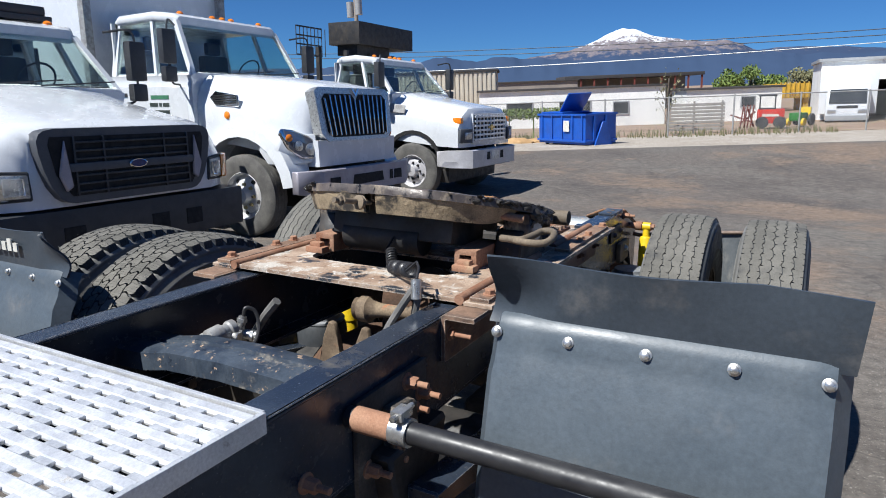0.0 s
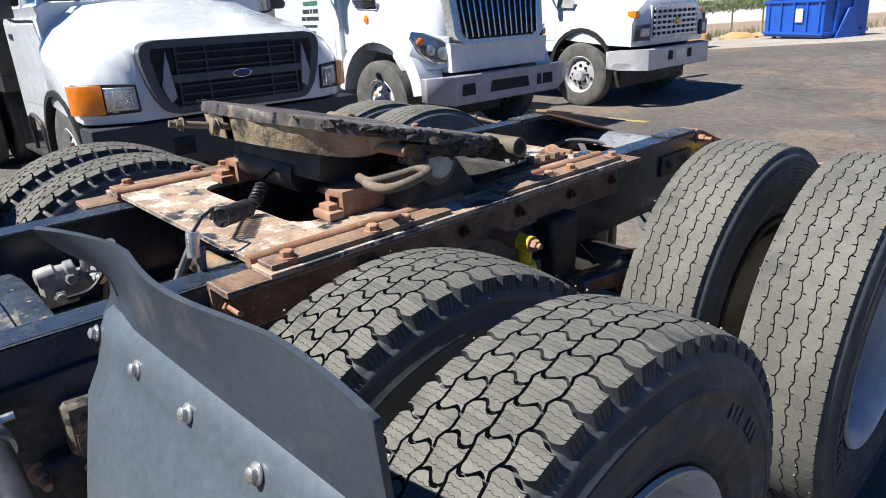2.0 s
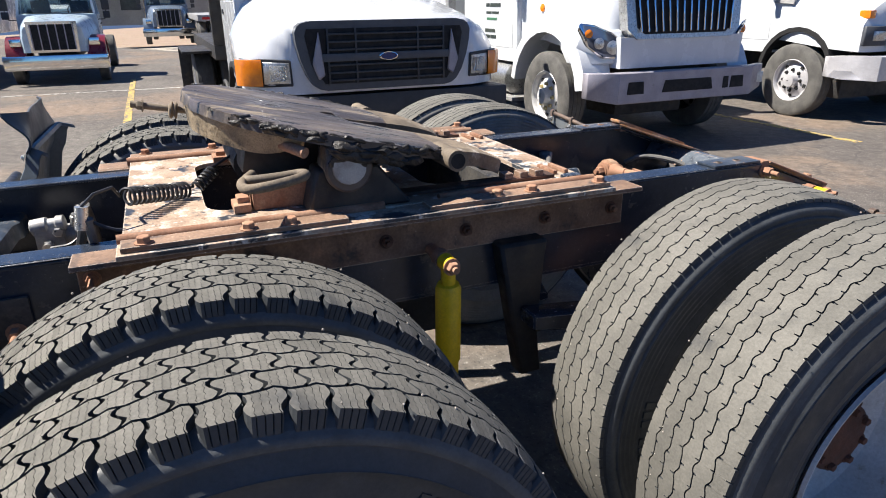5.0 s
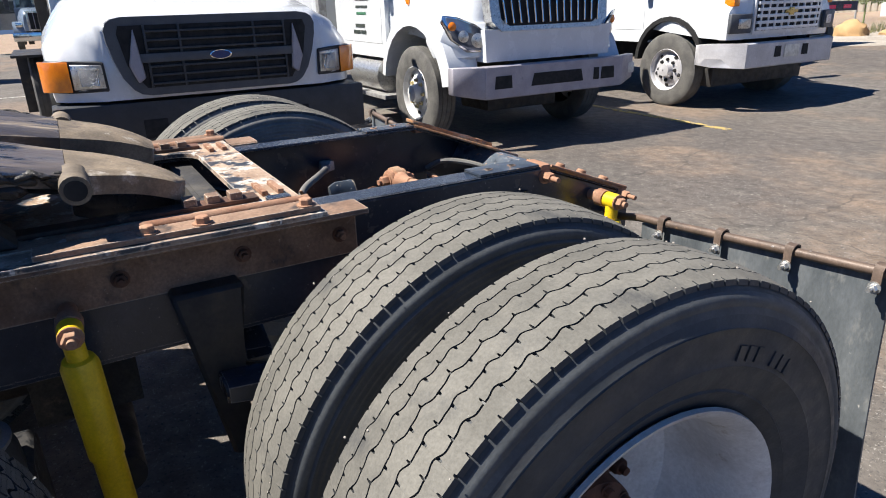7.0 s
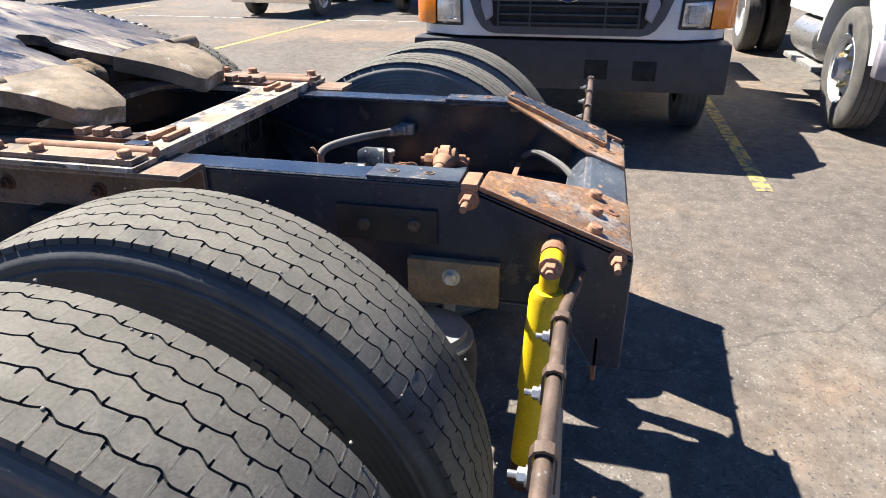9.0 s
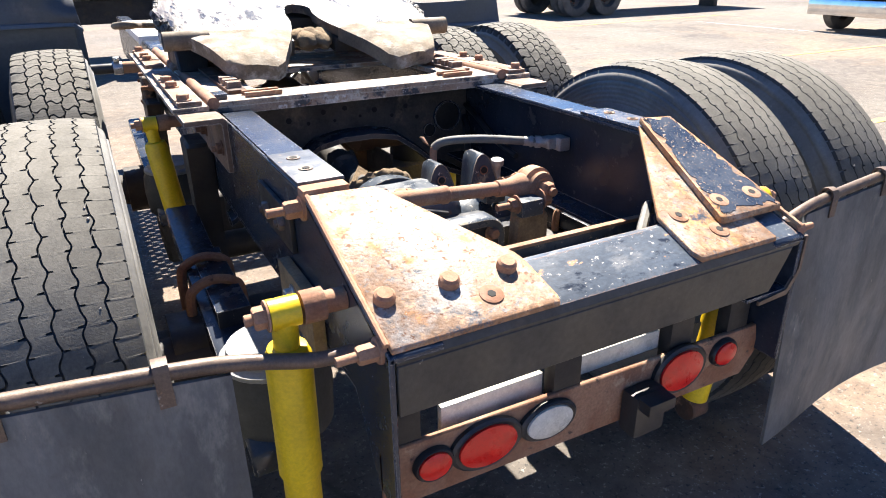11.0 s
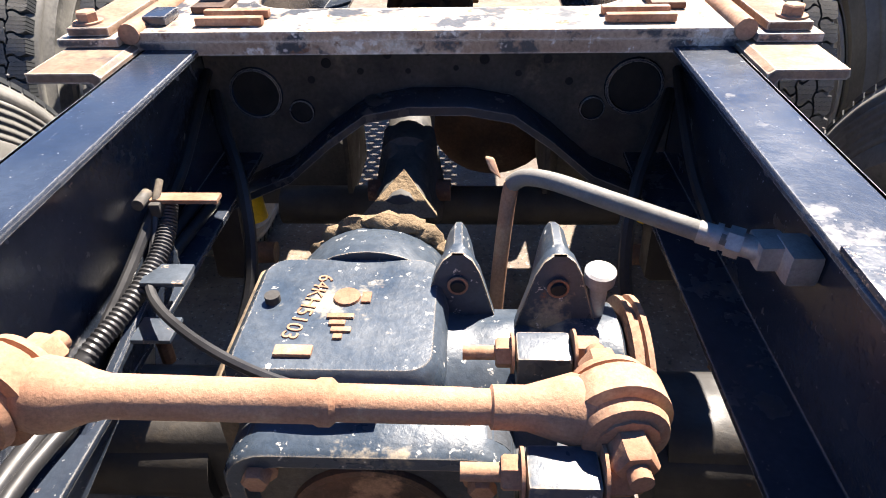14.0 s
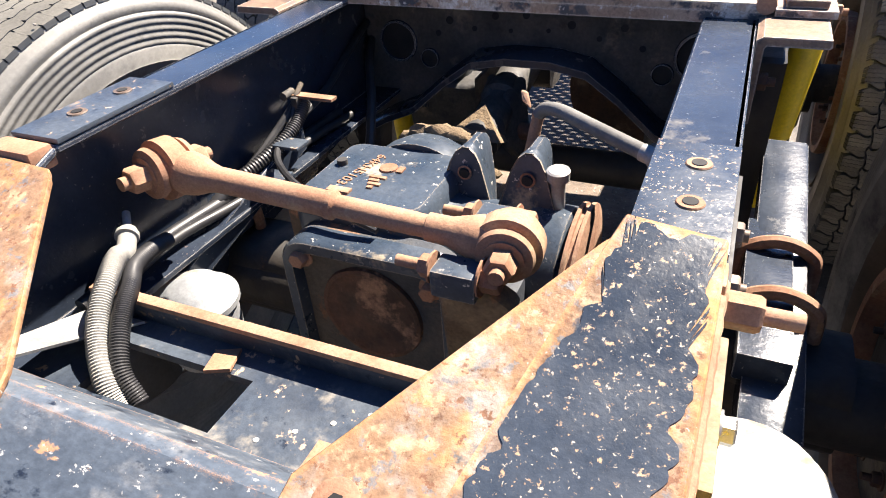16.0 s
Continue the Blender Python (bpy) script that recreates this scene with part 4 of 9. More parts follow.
fw = new("fifth_wheel")
fw.parent = chassis
fw["label"] = "greasy black fifth wheel coupling plate with dusty ramps"
bm = B()
for s_ in (1, -1):
    plate_half(bm, s_, -0.355, 0.30, 0.03)
bmesh.ops.remove_doubles(bm, verts=bm.verts, dist=0.0004)
turned(bm, FW)
part("top_plate", bm, M["grease"], fw, "greasy black top plate", smooth=50)
for s_ in (1, -1):
    bm = B()
    plate_half(bm, s_, 0.301, 0.548, 0.045)
    turned(bm, FW)
    part("ramp", bm, M["ramp"], fw, "dusty tan cast ramp", smooth=50)
    # skirt below the front of the plate
    bm = B()
    outer, inner = [], []
    ys = [-0.354 + 0.264 * (k / 22) ** 1.6 for k in range(23)]
    for y in ys:
        x = along(OUTER, y) * 0.985
        d = 0.092 - 0.045 * max(0.0, (y + 0.24) / 0.15) ** 2 + 0.008 * noise.noise((y * 14, s_, 1.0))
        k = 0.88
        outer.append((bm.verts.new((s_ * x, y + 0.004, -0.026)), bm.verts.new((s_ * x * 0.935, y * 0.935 + 0.004, -d))))
        inner.append((bm.verts.new((s_ * x * k, y * k + 0.004, -0.026)), bm.verts.new((s_ * x * k, y * k + 0.004, -d))))
    for i in range(len(ys) - 1):
        bm.faces.new((outer[i][0], outer[i + 1][0], outer[i + 1][1], outer[i][1]))
        bm.faces.new((inner[i][0], inner[i][1], inner[i + 1][1], inner[i + 1][0]))
        bm.faces.new((outer[i][1], outer[i + 1][1], inner[i + 1][1], inner[i][1]))
    bm.faces.new((outer[-1][0], inner[-1][0], inner[-1][1], outer[-1][1]))
    turned(bm, FW)
    part("skirt", bm, M["skirt"], fw, "mud-caked tan skirt under the plate", smooth=50)
    bm = B()
    lathe(bm, (s_ * 0.36, 0.527, 1.2), (s_, 0, 0), [(0, 0.062), (0.095, 0.062), (0.1, 0.056)], 20)
    box(bm, (min(s_ * 0.36, s_ * 0.445), 0.47, 1.2), (max(s_ * 0.36, s_ * 0.455), 0.585, 1.26), 0.01)
    part("pivot_boss", bm, M["grease"], fw)
    bm = B()
    lathe(bm, (s_ * 0.46, 0.527, 1.205), (s_, 0, 0), [(0, 0.045), (0.006, 0.043)], 20)
    part("pivot_pin", bm, M["grey_cast"], fw)
    bm = B()
    for k in range(9):
        a = radians(-80 + 20 * k)
        bmesh.ops.create_icosphere(bm, subdivisions=2, radius=0.014, matrix=Matrix.LocRotScale((s_ * 0.462, 0.527 + 0.036 * math.sin(a), 1.212 + 0.026 * math.cos(a)), None, (0.5, 1.2, 1.0)))
    for v in bm.verts:
        v.co += Vector((noise.noise(v.co * 50), noise.noise(v.co * 50 + Vector((5, 0, 0))), noise.noise(v.co * 50 + Vector((0, 7, 0))))) * 0.007
    tagged(part("pin_grease", bm, M["lump"], fw, "black grease over the pivot pin"), kind="stuff")
    bm = B()
    prism(bm, [(s_ * 0.34, 0.42, 1.086), (s_ * 0.34, 0.7, 1.086), (s_ * 0.34, 0.61, 1.2), (s_ * 0.34, 0.45, 1.2)], (s_ * 0.1, 0, 0), 0.006)
    part("saddle_bracket", bm, M["black"], fw)
    bm = B()
    rng = random.Random(11 + s_)
    for k in range(120):
        y = rng.uniform(-0.3, 0.31) if k > 24 else rng.uniform(0.0, 0.2)
        r = rng.uniform(0.005, 0.011) if k > 24 else rng.uniform(0.01, 0.018)
        c = Vector((s_ * (along(OUTER, y) * 0.99 + rng.uniform(-0.006, 0.004)), y, rng.uniform(-0.024, -0.004) if k > 24 else rng.uniform(-0.05, -0.024)))
        bmesh.ops.create_icosphere(bm, subdivisions=2, radius=r, matrix=Matrix.LocRotScale(c, None, (0.9, 2.4, 0.8)))
    for v in bm.verts:
        v.co += Vector((noise.noise(v.co * 45), noise.noise(v.co * 45 + Vector((5, 0, 0))), noise.noise(v.co * 45 + Vector((0, 7, 0))))) * 0.009
    turned(bm, FW)
    tagged(part("grease_lump", bm, M["lump"], fw, "dried black grease clinging under the rim"), kind="stuff")
    bm = B()
    cyl(bm, (s_ * 0.35, 0.817, 1.197), (s_ * 0.487, 0.817, 1.197), 0.029, seg=20)
    turned(bm, Matrix())
    part("pipe_stub", bm, M["ramp"], fw, "dusty cast pipe stub")
    # near-black cap stands for the shade inside the pipe
    bm = B()
    cyl(bm, (s_ * 0.4875, 0.817, 1.197), (s_ * 0.4882, 0.817, 1.197), 0.021, seg=16)
    part("pipe_bore", bm, M["dark"], fw)
bm = B()
box(bm, (-0.25, -0.2, -0.17), (0.25, 0.06, -0.045), 0.02)
box(bm, (-0.2, 0.06, -0.1), (-0.07, 0.3, -0.045), 0.015)
box(bm, (0.07, 0.06, -0.1), (0.2, 0.3, -0.045), 0.015)
turned(bm, FW)
part("lock_housing", bm, M["black"], fw)
bm = B()
cyl(bm, (-0.041, 0.03, 1.331), (-0.019, 0.2, 1.302), 0.0095, seg=12)
hexbolt(bm, (-0.037, 0.062, 1.326), (0.1, -1, 0.17), 0.0135, 0.015)
lathe(bm, (-0.0215, 0.128, 1.312), (0.12, 1, -0.17), [(0, 0.014), (0.004, 0.024), (0.009, 0.025), (0.012, 0.018), (0.016, 0.018), (0.019, 0.024), (0.023, 0.022), (0.024, 0.01)], 18)
part("adjusting_bolt", bm, M["ramp"], fw, "dusty tan adjusting bolt")
# release handle: bent bar with a loop
bm = B()
tube(bm, [(0.59 + (x - 0.568) * 0.78, 0.325 + (y - 0.32) * 0.86, z - 0.002) for x, y, z in ((0.36, 0.28, 1.208), (0.44, 0.255, 1.212), (0.462, 0.275, 1.213), (0.478, 0.34, 1.217), (0.49, 0.395, 1.222), (0.53, 0.402, 1.225), (0.555, 0.37, 1.222), (0.568, 0.30, 1.216), (0.56, 0.255, 1.212), (0.53, 0.238, 1.21), (0.47, 0.24, 1.21), (0.42, 0.262, 1.21))], 0.0115, 10, 5)
part("release_handle", bm, M["ramp"], fw, "rusty bent-bar release handle")
bm = B()
cyl(bm, (0.28, 0.3, 1.29), (0.45, 0.42, 1.25), 0.014, seg=10)
part("handle_rod", bm, M["rust"], fw)
bm = B()
cyl(bm, (-0.2, 0.33, 1.16), (0.12, 0.33, 1.16), 0.055, seg=20)
part("air_cylinder", bm, M["black"], fw)
# throat dirt
bm = B()
for k in range(5):
    bmesh.ops.create_icosphere(bm, subdivisions=3, radius=0.042, matrix=Matrix.LocRotScale((-0.045 + 0.022 * k, 0.24 + 0.03 * (k % 2), -0.06), None, (1.0, 1.1, 0.7)))
for v in bm.verts:
    v.co += Vector(v.co).normalized() * 0.012 * noise.noise(v.co * 40) + Vector((0, 0, 0.012 * noise.noise(v.co * 22)))
turned(bm, FW)
tagged(part("dried_mud", bm, M["mud"], fw, "dried mud in the plate's throat"), kind="stuff")

for ob in chassis.children:
    if ob not in MADE:
        ob.location.z += 0.011

# ---- cross-members between the rails ----
bm = B()
arch = [(-0.42, 0.72), (-0.36, 0.755), (-0.28, 0.79), (-0.2, 0.86), (-0.13, 0.91), (-0.05, 0.925), (0.05, 0.925), (0.13, 0.91), (0.2, 0.86), (0.28, 0.79), (0.36, 0.755), (0.42, 0.72)]
poly = [(-0.42, 1.055), *arch, (0.42, 1.055)]
prism(bm, [(x, 1.085, z) for x, z in poly], (0, 0.012, 0))
part("crossmember", bm, M["dusty_dark"], chassis, "dusty black arched cross-member with bolt holes", smooth=30)
bm = B()
secs = []
for x, z in arch:
    secs.append([bm.verts.new((x, y, z + dz)) for y, dz in ((1.098, 0.016), (1.15, 0.012), (1.163, 0.004), (1.163, -0.012), (1.15, -0.014), (1.098, -0.012))])
skin(bm, secs)
part("arch_flange", bm, M["frame"], chassis, "curved blue-black flange along the arch")
bm = B()
box(bm, (-0.42, 1.0975, 1.045), (0.42, 1.15, 1.056), 0.003)
part("top_flange", bm, M["dusty_dark"], chassis)
rng = random.Random(5)
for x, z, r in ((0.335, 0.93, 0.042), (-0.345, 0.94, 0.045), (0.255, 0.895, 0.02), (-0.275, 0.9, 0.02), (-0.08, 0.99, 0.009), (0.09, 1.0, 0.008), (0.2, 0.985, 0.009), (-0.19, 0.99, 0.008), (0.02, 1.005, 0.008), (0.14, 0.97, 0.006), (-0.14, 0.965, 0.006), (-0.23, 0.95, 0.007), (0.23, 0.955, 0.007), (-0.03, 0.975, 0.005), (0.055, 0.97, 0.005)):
    # plate is not drilled: near-black discs colour in the shade of its holes
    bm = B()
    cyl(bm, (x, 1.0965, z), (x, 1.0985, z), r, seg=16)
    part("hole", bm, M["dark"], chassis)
    if r > 0.015:
        bm = B()
        lathe(bm, (x, 1.0975, z), (0, 1, 0), [(0, r * 1.18), (0.006, r * 1.14), (0.007, r * 1.04), (0.0005, r * 1.0)], 20, False)
        part("hole_rim", bm, M["frame"], chassis)
bm = B()
for z, y0, y1 in ((0.985, -0.49, -0.33),):
    sect = [(-0.42, 0.965), (-0.3, 0.97), (-0.2, 0.99), (0.0, 1.0), (0.2, 0.995), (0.3, 0.98), (0.42, 0.97)]
    rows_ = []
    for y, dz in ((-0.52, -0.055), (-0.512, -0.008), (-0.49, 0.0), (-0.442, 0.0), (-0.437, -0.012), (-0.427, -0.012), (-0.422, 0.0), (-0.375, 0.0), (-0.362, -0.008), (-0.355, -0.055)):
        rows_.append([bm.verts.new((x, y, zz + dz)) for x, zz in sect])
    for a, b in zip(rows_, rows_[1:]):
        for i in range(len(sect) - 1):
            bm.faces.new((a[i], a[i + 1], b[i + 1], b[i]))
part("crossmember", bm, M["frame_dusty_sheen"], chassis, "pressed blue-black cross-member ahead of the fifth wheel")
bm = B()
box(bm, (-0.42, -0.72, 0.84), (0.42, -0.69, 0.96), 0.01)
part("crossmember", bm, M["black"], chassis)
# brackets with eyes and the front torque rod end below the mount plate
for x in (-0.03, 0.1):
    bm = B()
    prism(bm, [(x - 0.05, -0.03, 0.8), (x + 0.05, -0.03, 0.8), (x + 0.03, -0.03, 0.9), (x + 0.018, -0.03, 0.95), (x - 0.004, -0.03, 0.955), (x - 0.028, -0.03, 0.9)], (0, 0.022, 0), 0.004)
    part("eye_bracket", bm, M["axle_dusty"], chassis)
bm = B()
lathe(bm, (0.05, 0.0, 1.005), (1, 0.05, 0.05), [(0, 0.02), (0.01, 0.036), (0.02, 0.03), (0.03, 0.042), (0.06, 0.042), (0.07, 0.03), (0.1, 0.022), (0.2, 0.019), (0.205, 0.024), (0.22, 0.024), (0.225, 0.019), (0.36, 0.019)], 16)
part("torque_rod", bm, M["axle_dusty"], chassis)

# ---- tail: gussets, cross-member, light bar ----
SLOPE = (END_Z - RAIL_TOP) / (END_Y - TAIL_Y)


def tail_z(y):
    return RAIL_TOP + SLOPE * (y - TAIL_Y)


def tail_plate(pts, t, up=0.0, bevel=0.002):
    bm = B()
    prism(bm, [(x, y, tail_z(y) + up) for x, y in pts], (0, 0, t), bevel)
    return bm


bm = tail_plate([(0.426, 2.035), (0.31, 2.04), (0.30, 2.05), (0.155, 2.25), (0.148, 2.27), (0.14, 2.35), (0.145, 2.362), (0.424, 2.362)], 0.01, 0.001)
part("gusset_plate", bm, M["gusset"], chassis, "rust-covered gusset plate with bolts")
bm = tail_plate([(-0.345, 1.99), (-0.35, 2.06), (-0.352, 2.36), (-0.16, 2.36), (-0.152, 2.34), (-0.157, 2.25), (-0.33, 2.01)], 0.01, 0.001)
part("gusset_plate", bm, M["gusset"], chassis, "rusty gusset plate with chipped black paint")
bm = tail_plate([(-0.428, 2.0), (-0.345, 1.99), (-0.332, 2.04), (-0.268, 2.285), (-0.262, 2.302), (-0.275, 2.306), (-0.426, 2.306)], 0.014, 0.012)
top_gusset = part("gusset_plate", bm, M["gusset"], chassis, "chipped black top plate over rusty steel")
border, rim_pts = [(-0.428, 2.0), (-0.345, 1.99), (-0.332, 2.04), (-0.268, 2.285), (-0.275, 2.306), (-0.426, 2.306)], []
for k, (p, q) in enumerate(zip(border, border[1:] + border[:1])):
    d = Vector((q[0] - p[0], q[1] - p[1]))
    inward = Vector((-d.y, d.x)).normalized()
    cnt = max(1, int(d.length / 0.0035))
    for i in range(cnt):
        c = Vector(p) + d * (i / cnt)
        c += inward * (0.006 + 0.02 * max(0.0, min(1.0, noise.fractal((c.x * 26, c.y * 26, 4.0), 1.0, 2.2, 4) + 0.25)))
        rim_pts.append((c.x, c.y))
bm = B()
rim_pts.sort(key=lambda p: math.atan2(p[1] - 2.17, p[0] + 0.375))
tops = [bm.verts.new((x, y, tail_z(y) + 0.0272)) for x, y in rim_pts]
lows = [bm.verts.new((x, y, tail_z(y) + 0.0255)) for x, y in rim_pts]
hub_y = 2.17
mid = bm.verts.new((-0.375, hub_y, tail_z(hub_y) + 0.0272))
for k in range(len(tops)):
    j = (k + 1) % len(tops)
    bm.faces.new((tops[k], tops[j], mid))
    bm.faces.new((lows[k], lows[j], tops[j], tops[k]))
bmesh.ops.recalc_face_normals(bm, faces=bm.faces)
part("paint_layer", bm, M["gusset_black"], top_gusset, "ragged blue-black paint left on the plate", smooth=0)
for s_ in (1, -1):
    bm = B()
    box(bm, (min(s_ * RAIL_OUT, s_ * RAIL_IN), 1.79, RAIL_TOP + 0.001), (max(s_ * RAIL_OUT, s_ * RAIL_IN), 1.995, RAIL_TOP + 0.008), 0.002)
    part("rail_cap", bm, M["gusset_black" if s_ < 0 else "frame_dusty_sheen"], chassis)
    for y in (1.842, 1.922):
        bm = B()
        lathe(bm, (s_ * 0.392, y, RAIL_TOP + 0.0085), (0, 0, 1), [(0, 0.0135), (0.0015, 0.0125)], 18)
        part("countersunk_washer", bm, M["rust" if s_ < 0 else "rod_dark"], chassis)
        # bolt hole's inner shade as a near-black disc
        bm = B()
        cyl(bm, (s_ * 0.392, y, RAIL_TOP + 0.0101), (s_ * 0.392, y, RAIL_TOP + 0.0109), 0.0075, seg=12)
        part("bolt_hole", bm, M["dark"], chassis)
for x, y in ((0.398, 2.28), (0.293, 2.28), (0.189, 2.277)):
    bm = B()
    lathe(bm, (x, y, tail_z(y) + 0.011), (0, 0.35, 1), [(0, 0.0165), (0.012, 0.016), (0.016, 0.012)], 14)
    part("bolt", bm, M["rust_rod"], chassis)
for x, y, up in ((0.241, 2.318, 0.011), (-0.201, 2.259, 0.011), (-0.251, 2.312, 0.011), (-0.3, 2.263, 0.026), (-0.39, 2.263, 0.026)):
    bm = B()
    lathe(bm, (x, y, tail_z(y) + up), (0, 0.35, 1), [(-0.002, 0.0195), (0.0015, 0.019), (0.002, 0.0175)], 18)
    part("socket_screw", bm, M["rust"], chassis)
    # socket depth is coloured: a near-black hexagon for its shade
    bm = B()
    p, d = Vector((x, y, tail_z(y) + up)), Vector((0, 0.35, 1)).normalized()
    rot = axis_frame(d)
    skin(bm, [ring(bm, p + d * 0.001, rot, 0.0072, 6), ring(bm, p + d * 0.0027, rot, 0.0072, 6)])
    part("hex_socket", bm, M["dark"], chassis)
bm = B()
prof = [(2.2, 0.905), (2.235, 0.958), (2.25, 0.972), (2.265, 0.974), (2.345, 0.945), (2.358, 0.937), (2.364, 0.925), (2.362, 0.918), (2.345, 0.905)]
prism(bm, [(-0.418, y, z) for y, z in prof], (0.836, 0, 0), 0)
bmesh.ops.recalc_face_normals(bm, faces=bm.faces)
# top keeps the glare-pale colour, faces turned rearward get the darker olive
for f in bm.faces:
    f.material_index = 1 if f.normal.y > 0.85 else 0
cm = part("rear_crossmember", bm, [M["frame_scraped_glare"], M["olive_face"]], chassis, "blue-black rear cross-member, scraped paint with sky glare coloured in", smooth=25)
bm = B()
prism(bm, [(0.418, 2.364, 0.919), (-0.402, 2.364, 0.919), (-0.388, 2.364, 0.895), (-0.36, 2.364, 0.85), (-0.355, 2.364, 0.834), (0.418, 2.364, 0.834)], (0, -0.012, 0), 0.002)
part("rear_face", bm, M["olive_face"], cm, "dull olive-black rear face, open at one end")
bm = B()
box(bm, (-0.415, 2.25, 0.822), (-0.3, 2.362, 0.8285), 0.001)
part("lower_flange", bm, M["frame"], cm)
bm = B()
prism(bm, [(-0.431, 2.366, 0.935), (-0.439, 2.366, 0.935), (-0.439, 2.366, 0.86), (-0.41, 2.366, 0.815), (-0.33, 2.366, 0.81), (-0.33, 2.366, 0.82), (-0.405, 2.366, 0.826), (-0.431, 2.366, 0.865)], (0, -0.006, 0), 0.001)
part("flange_edge", bm, M["rod_dark"], cm)
for s_ in (1, -1):
    bm = B()
    tube(bm, [(s_ * 0.4285, y, tail_z(y) + 0.012) for y in (2.04, 2.12, 2.2, 2.28, 2.355)], 0.0045, 8, 10, True, 0.18)
    part("weld_bead", bm, M["rust_rod"], chassis, "rough rusty weld bead")
for lo, hi in (((-0.33, 2.04, 0.84), (0.04, 2.2, 0.852)), ((0.235, 2.04, 0.84), (0.33, 2.2, 0.852)), ((0.04, 2.04, 0.84), (0.235, 2.085, 0.852)), ((0.04, 2.165, 0.84), (0.235, 2.2, 0.852))):
    bm = B()
    box(bm, lo, hi)
    part("tray_panel", bm, M["frame_dusty_sheen"], chassis, "blue-black tray round an opening for hoses", smooth=0)
bm = B()
box(bm, (-0.33, 2.035, 0.852), (0.33, 2.043, 0.878), 0.002)
part("tray_ledge", bm, M["frame_dusty_sheen"], chassis, smooth=20)
bm = B()
box(bm, (-0.332, 2.03, 0.879), (0.332, 2.046, 0.887), 0.002)
part("tray_lip", bm, M["rust"], chassis, "rusty lip along the tray")
# bracket given a pale grey colour for the sun that falls on it
bm = B()
prism(bm, [(0.24, 2.05, 0.853), (0.33, 2.05, 0.853), (0.33, 2.19, 0.9), (0.29, 2.19, 0.9)], (0, 0, 0.004))
part("lit_bracket", bm, M["grey_cast"], chassis, "bent bracket coloured pale for the sunlight on it")
for x, a in ((0.09, 25), (-0.1, 0)):
    bm = B()
    box(bm, (-0.016, -0.025, 0), (0.016, 0.025, 0.005), 0.0015, Matrix.Translation((x, 2.075 if a else 2.16, 0.856)) @ pose(0, 0, 0, a * 0.6, 0, a))
    part("rusty_tab", bm, M["rust_rod"], chassis)
for k in range(9):
    bm = B()
    lathe(bm, (-0.28 + 0.033 * ((k * 7) % 9), 2.07 + 0.012 * ((k * 5) % 9), 0.8522), (0, 0, 1), [(0, 0.0035), (0.0008, 0.003)], 8)
    part("paint_fleck", bm, M["whitelens"], chassis)
bm = B()
prism(bm, [(0.43, 2.315, 0.738), (0.43, 2.315, 0.62), (-0.39, 2.315, 0.606), (-0.43, 2.315, 0.66), (-0.415, 2.315, 0.722)], (0, -0.012, 0), 0.003)
light_bar = part("light_bar", bm, M["rust"], chassis, "rusty steel light bar under the rear cross-member")
for x, rx, rz, m_ in ((0.345, 0.03, 0.026, "red"), (0.246, 0.058, 0.04, "red"), (0.121, 0.05, 0.032, "whitelens"), (-0.194, 0.058, 0.044, "red"), (-0.316, 0.03, 0.026, "red")):
    bm = B()
    lathe(bm, (0, 0, 0), (0, 1, 0), [(0, 1.2), (0.008, 1.2), (0.012, 1.1), (0.010, 1.0)], 28)
    turned(bm, Matrix.LocRotScale((x, 2.3155, 0.687), None, (rx, 1, rz)))
    lamp = part("tail_lamp", bm, M["hose_black"], light_bar)
    bm = B()
    lathe(bm, (0, 0, 0), (0, 1, 0), [(0, 0.99), (0.012, 0.95), (0.017, 0.6), (0.018, 0.1)], 28)
    turned(bm, Matrix.LocRotScale((x, 2.3175, 0.687), None, (rx, 1, rz)))
    part("lens", bm, M[m_], light_bar)
bm = B()
box(bm, (-0.125, 2.316, 0.6), (-0.05, 2.36, 0.69), 0.012)
box(bm, (-0.12, 2.35, 0.665), (-0.055, 2.385, 0.69), 0.006)
part("trailer_socket", bm, M["hose_black"], chassis)
bm = B()
box(bm, (0.11, 2.27, 0.7), (0.312, 2.285, 0.76), 0.004)
part("plate_lamp_panel", bm, M["whitelens"], chassis, "white panel behind the light bar")
bm = B()
box(bm, (-0.166, 2.27, 0.725), (0.04, 2.285, 0.766), 0.004)
part("plate_lamp_panel", bm, M["whitelens"], chassis, "white panel behind the light bar")
for x in (0.39, 0.075, -0.2, -0.36):
    bm = B()
    box(bm, (x - 0.03, 2.28, 0.70), (x + 0.03, 2.31, 0.815), 0.006)
    part("hanger", bm, M["black"], chassis)

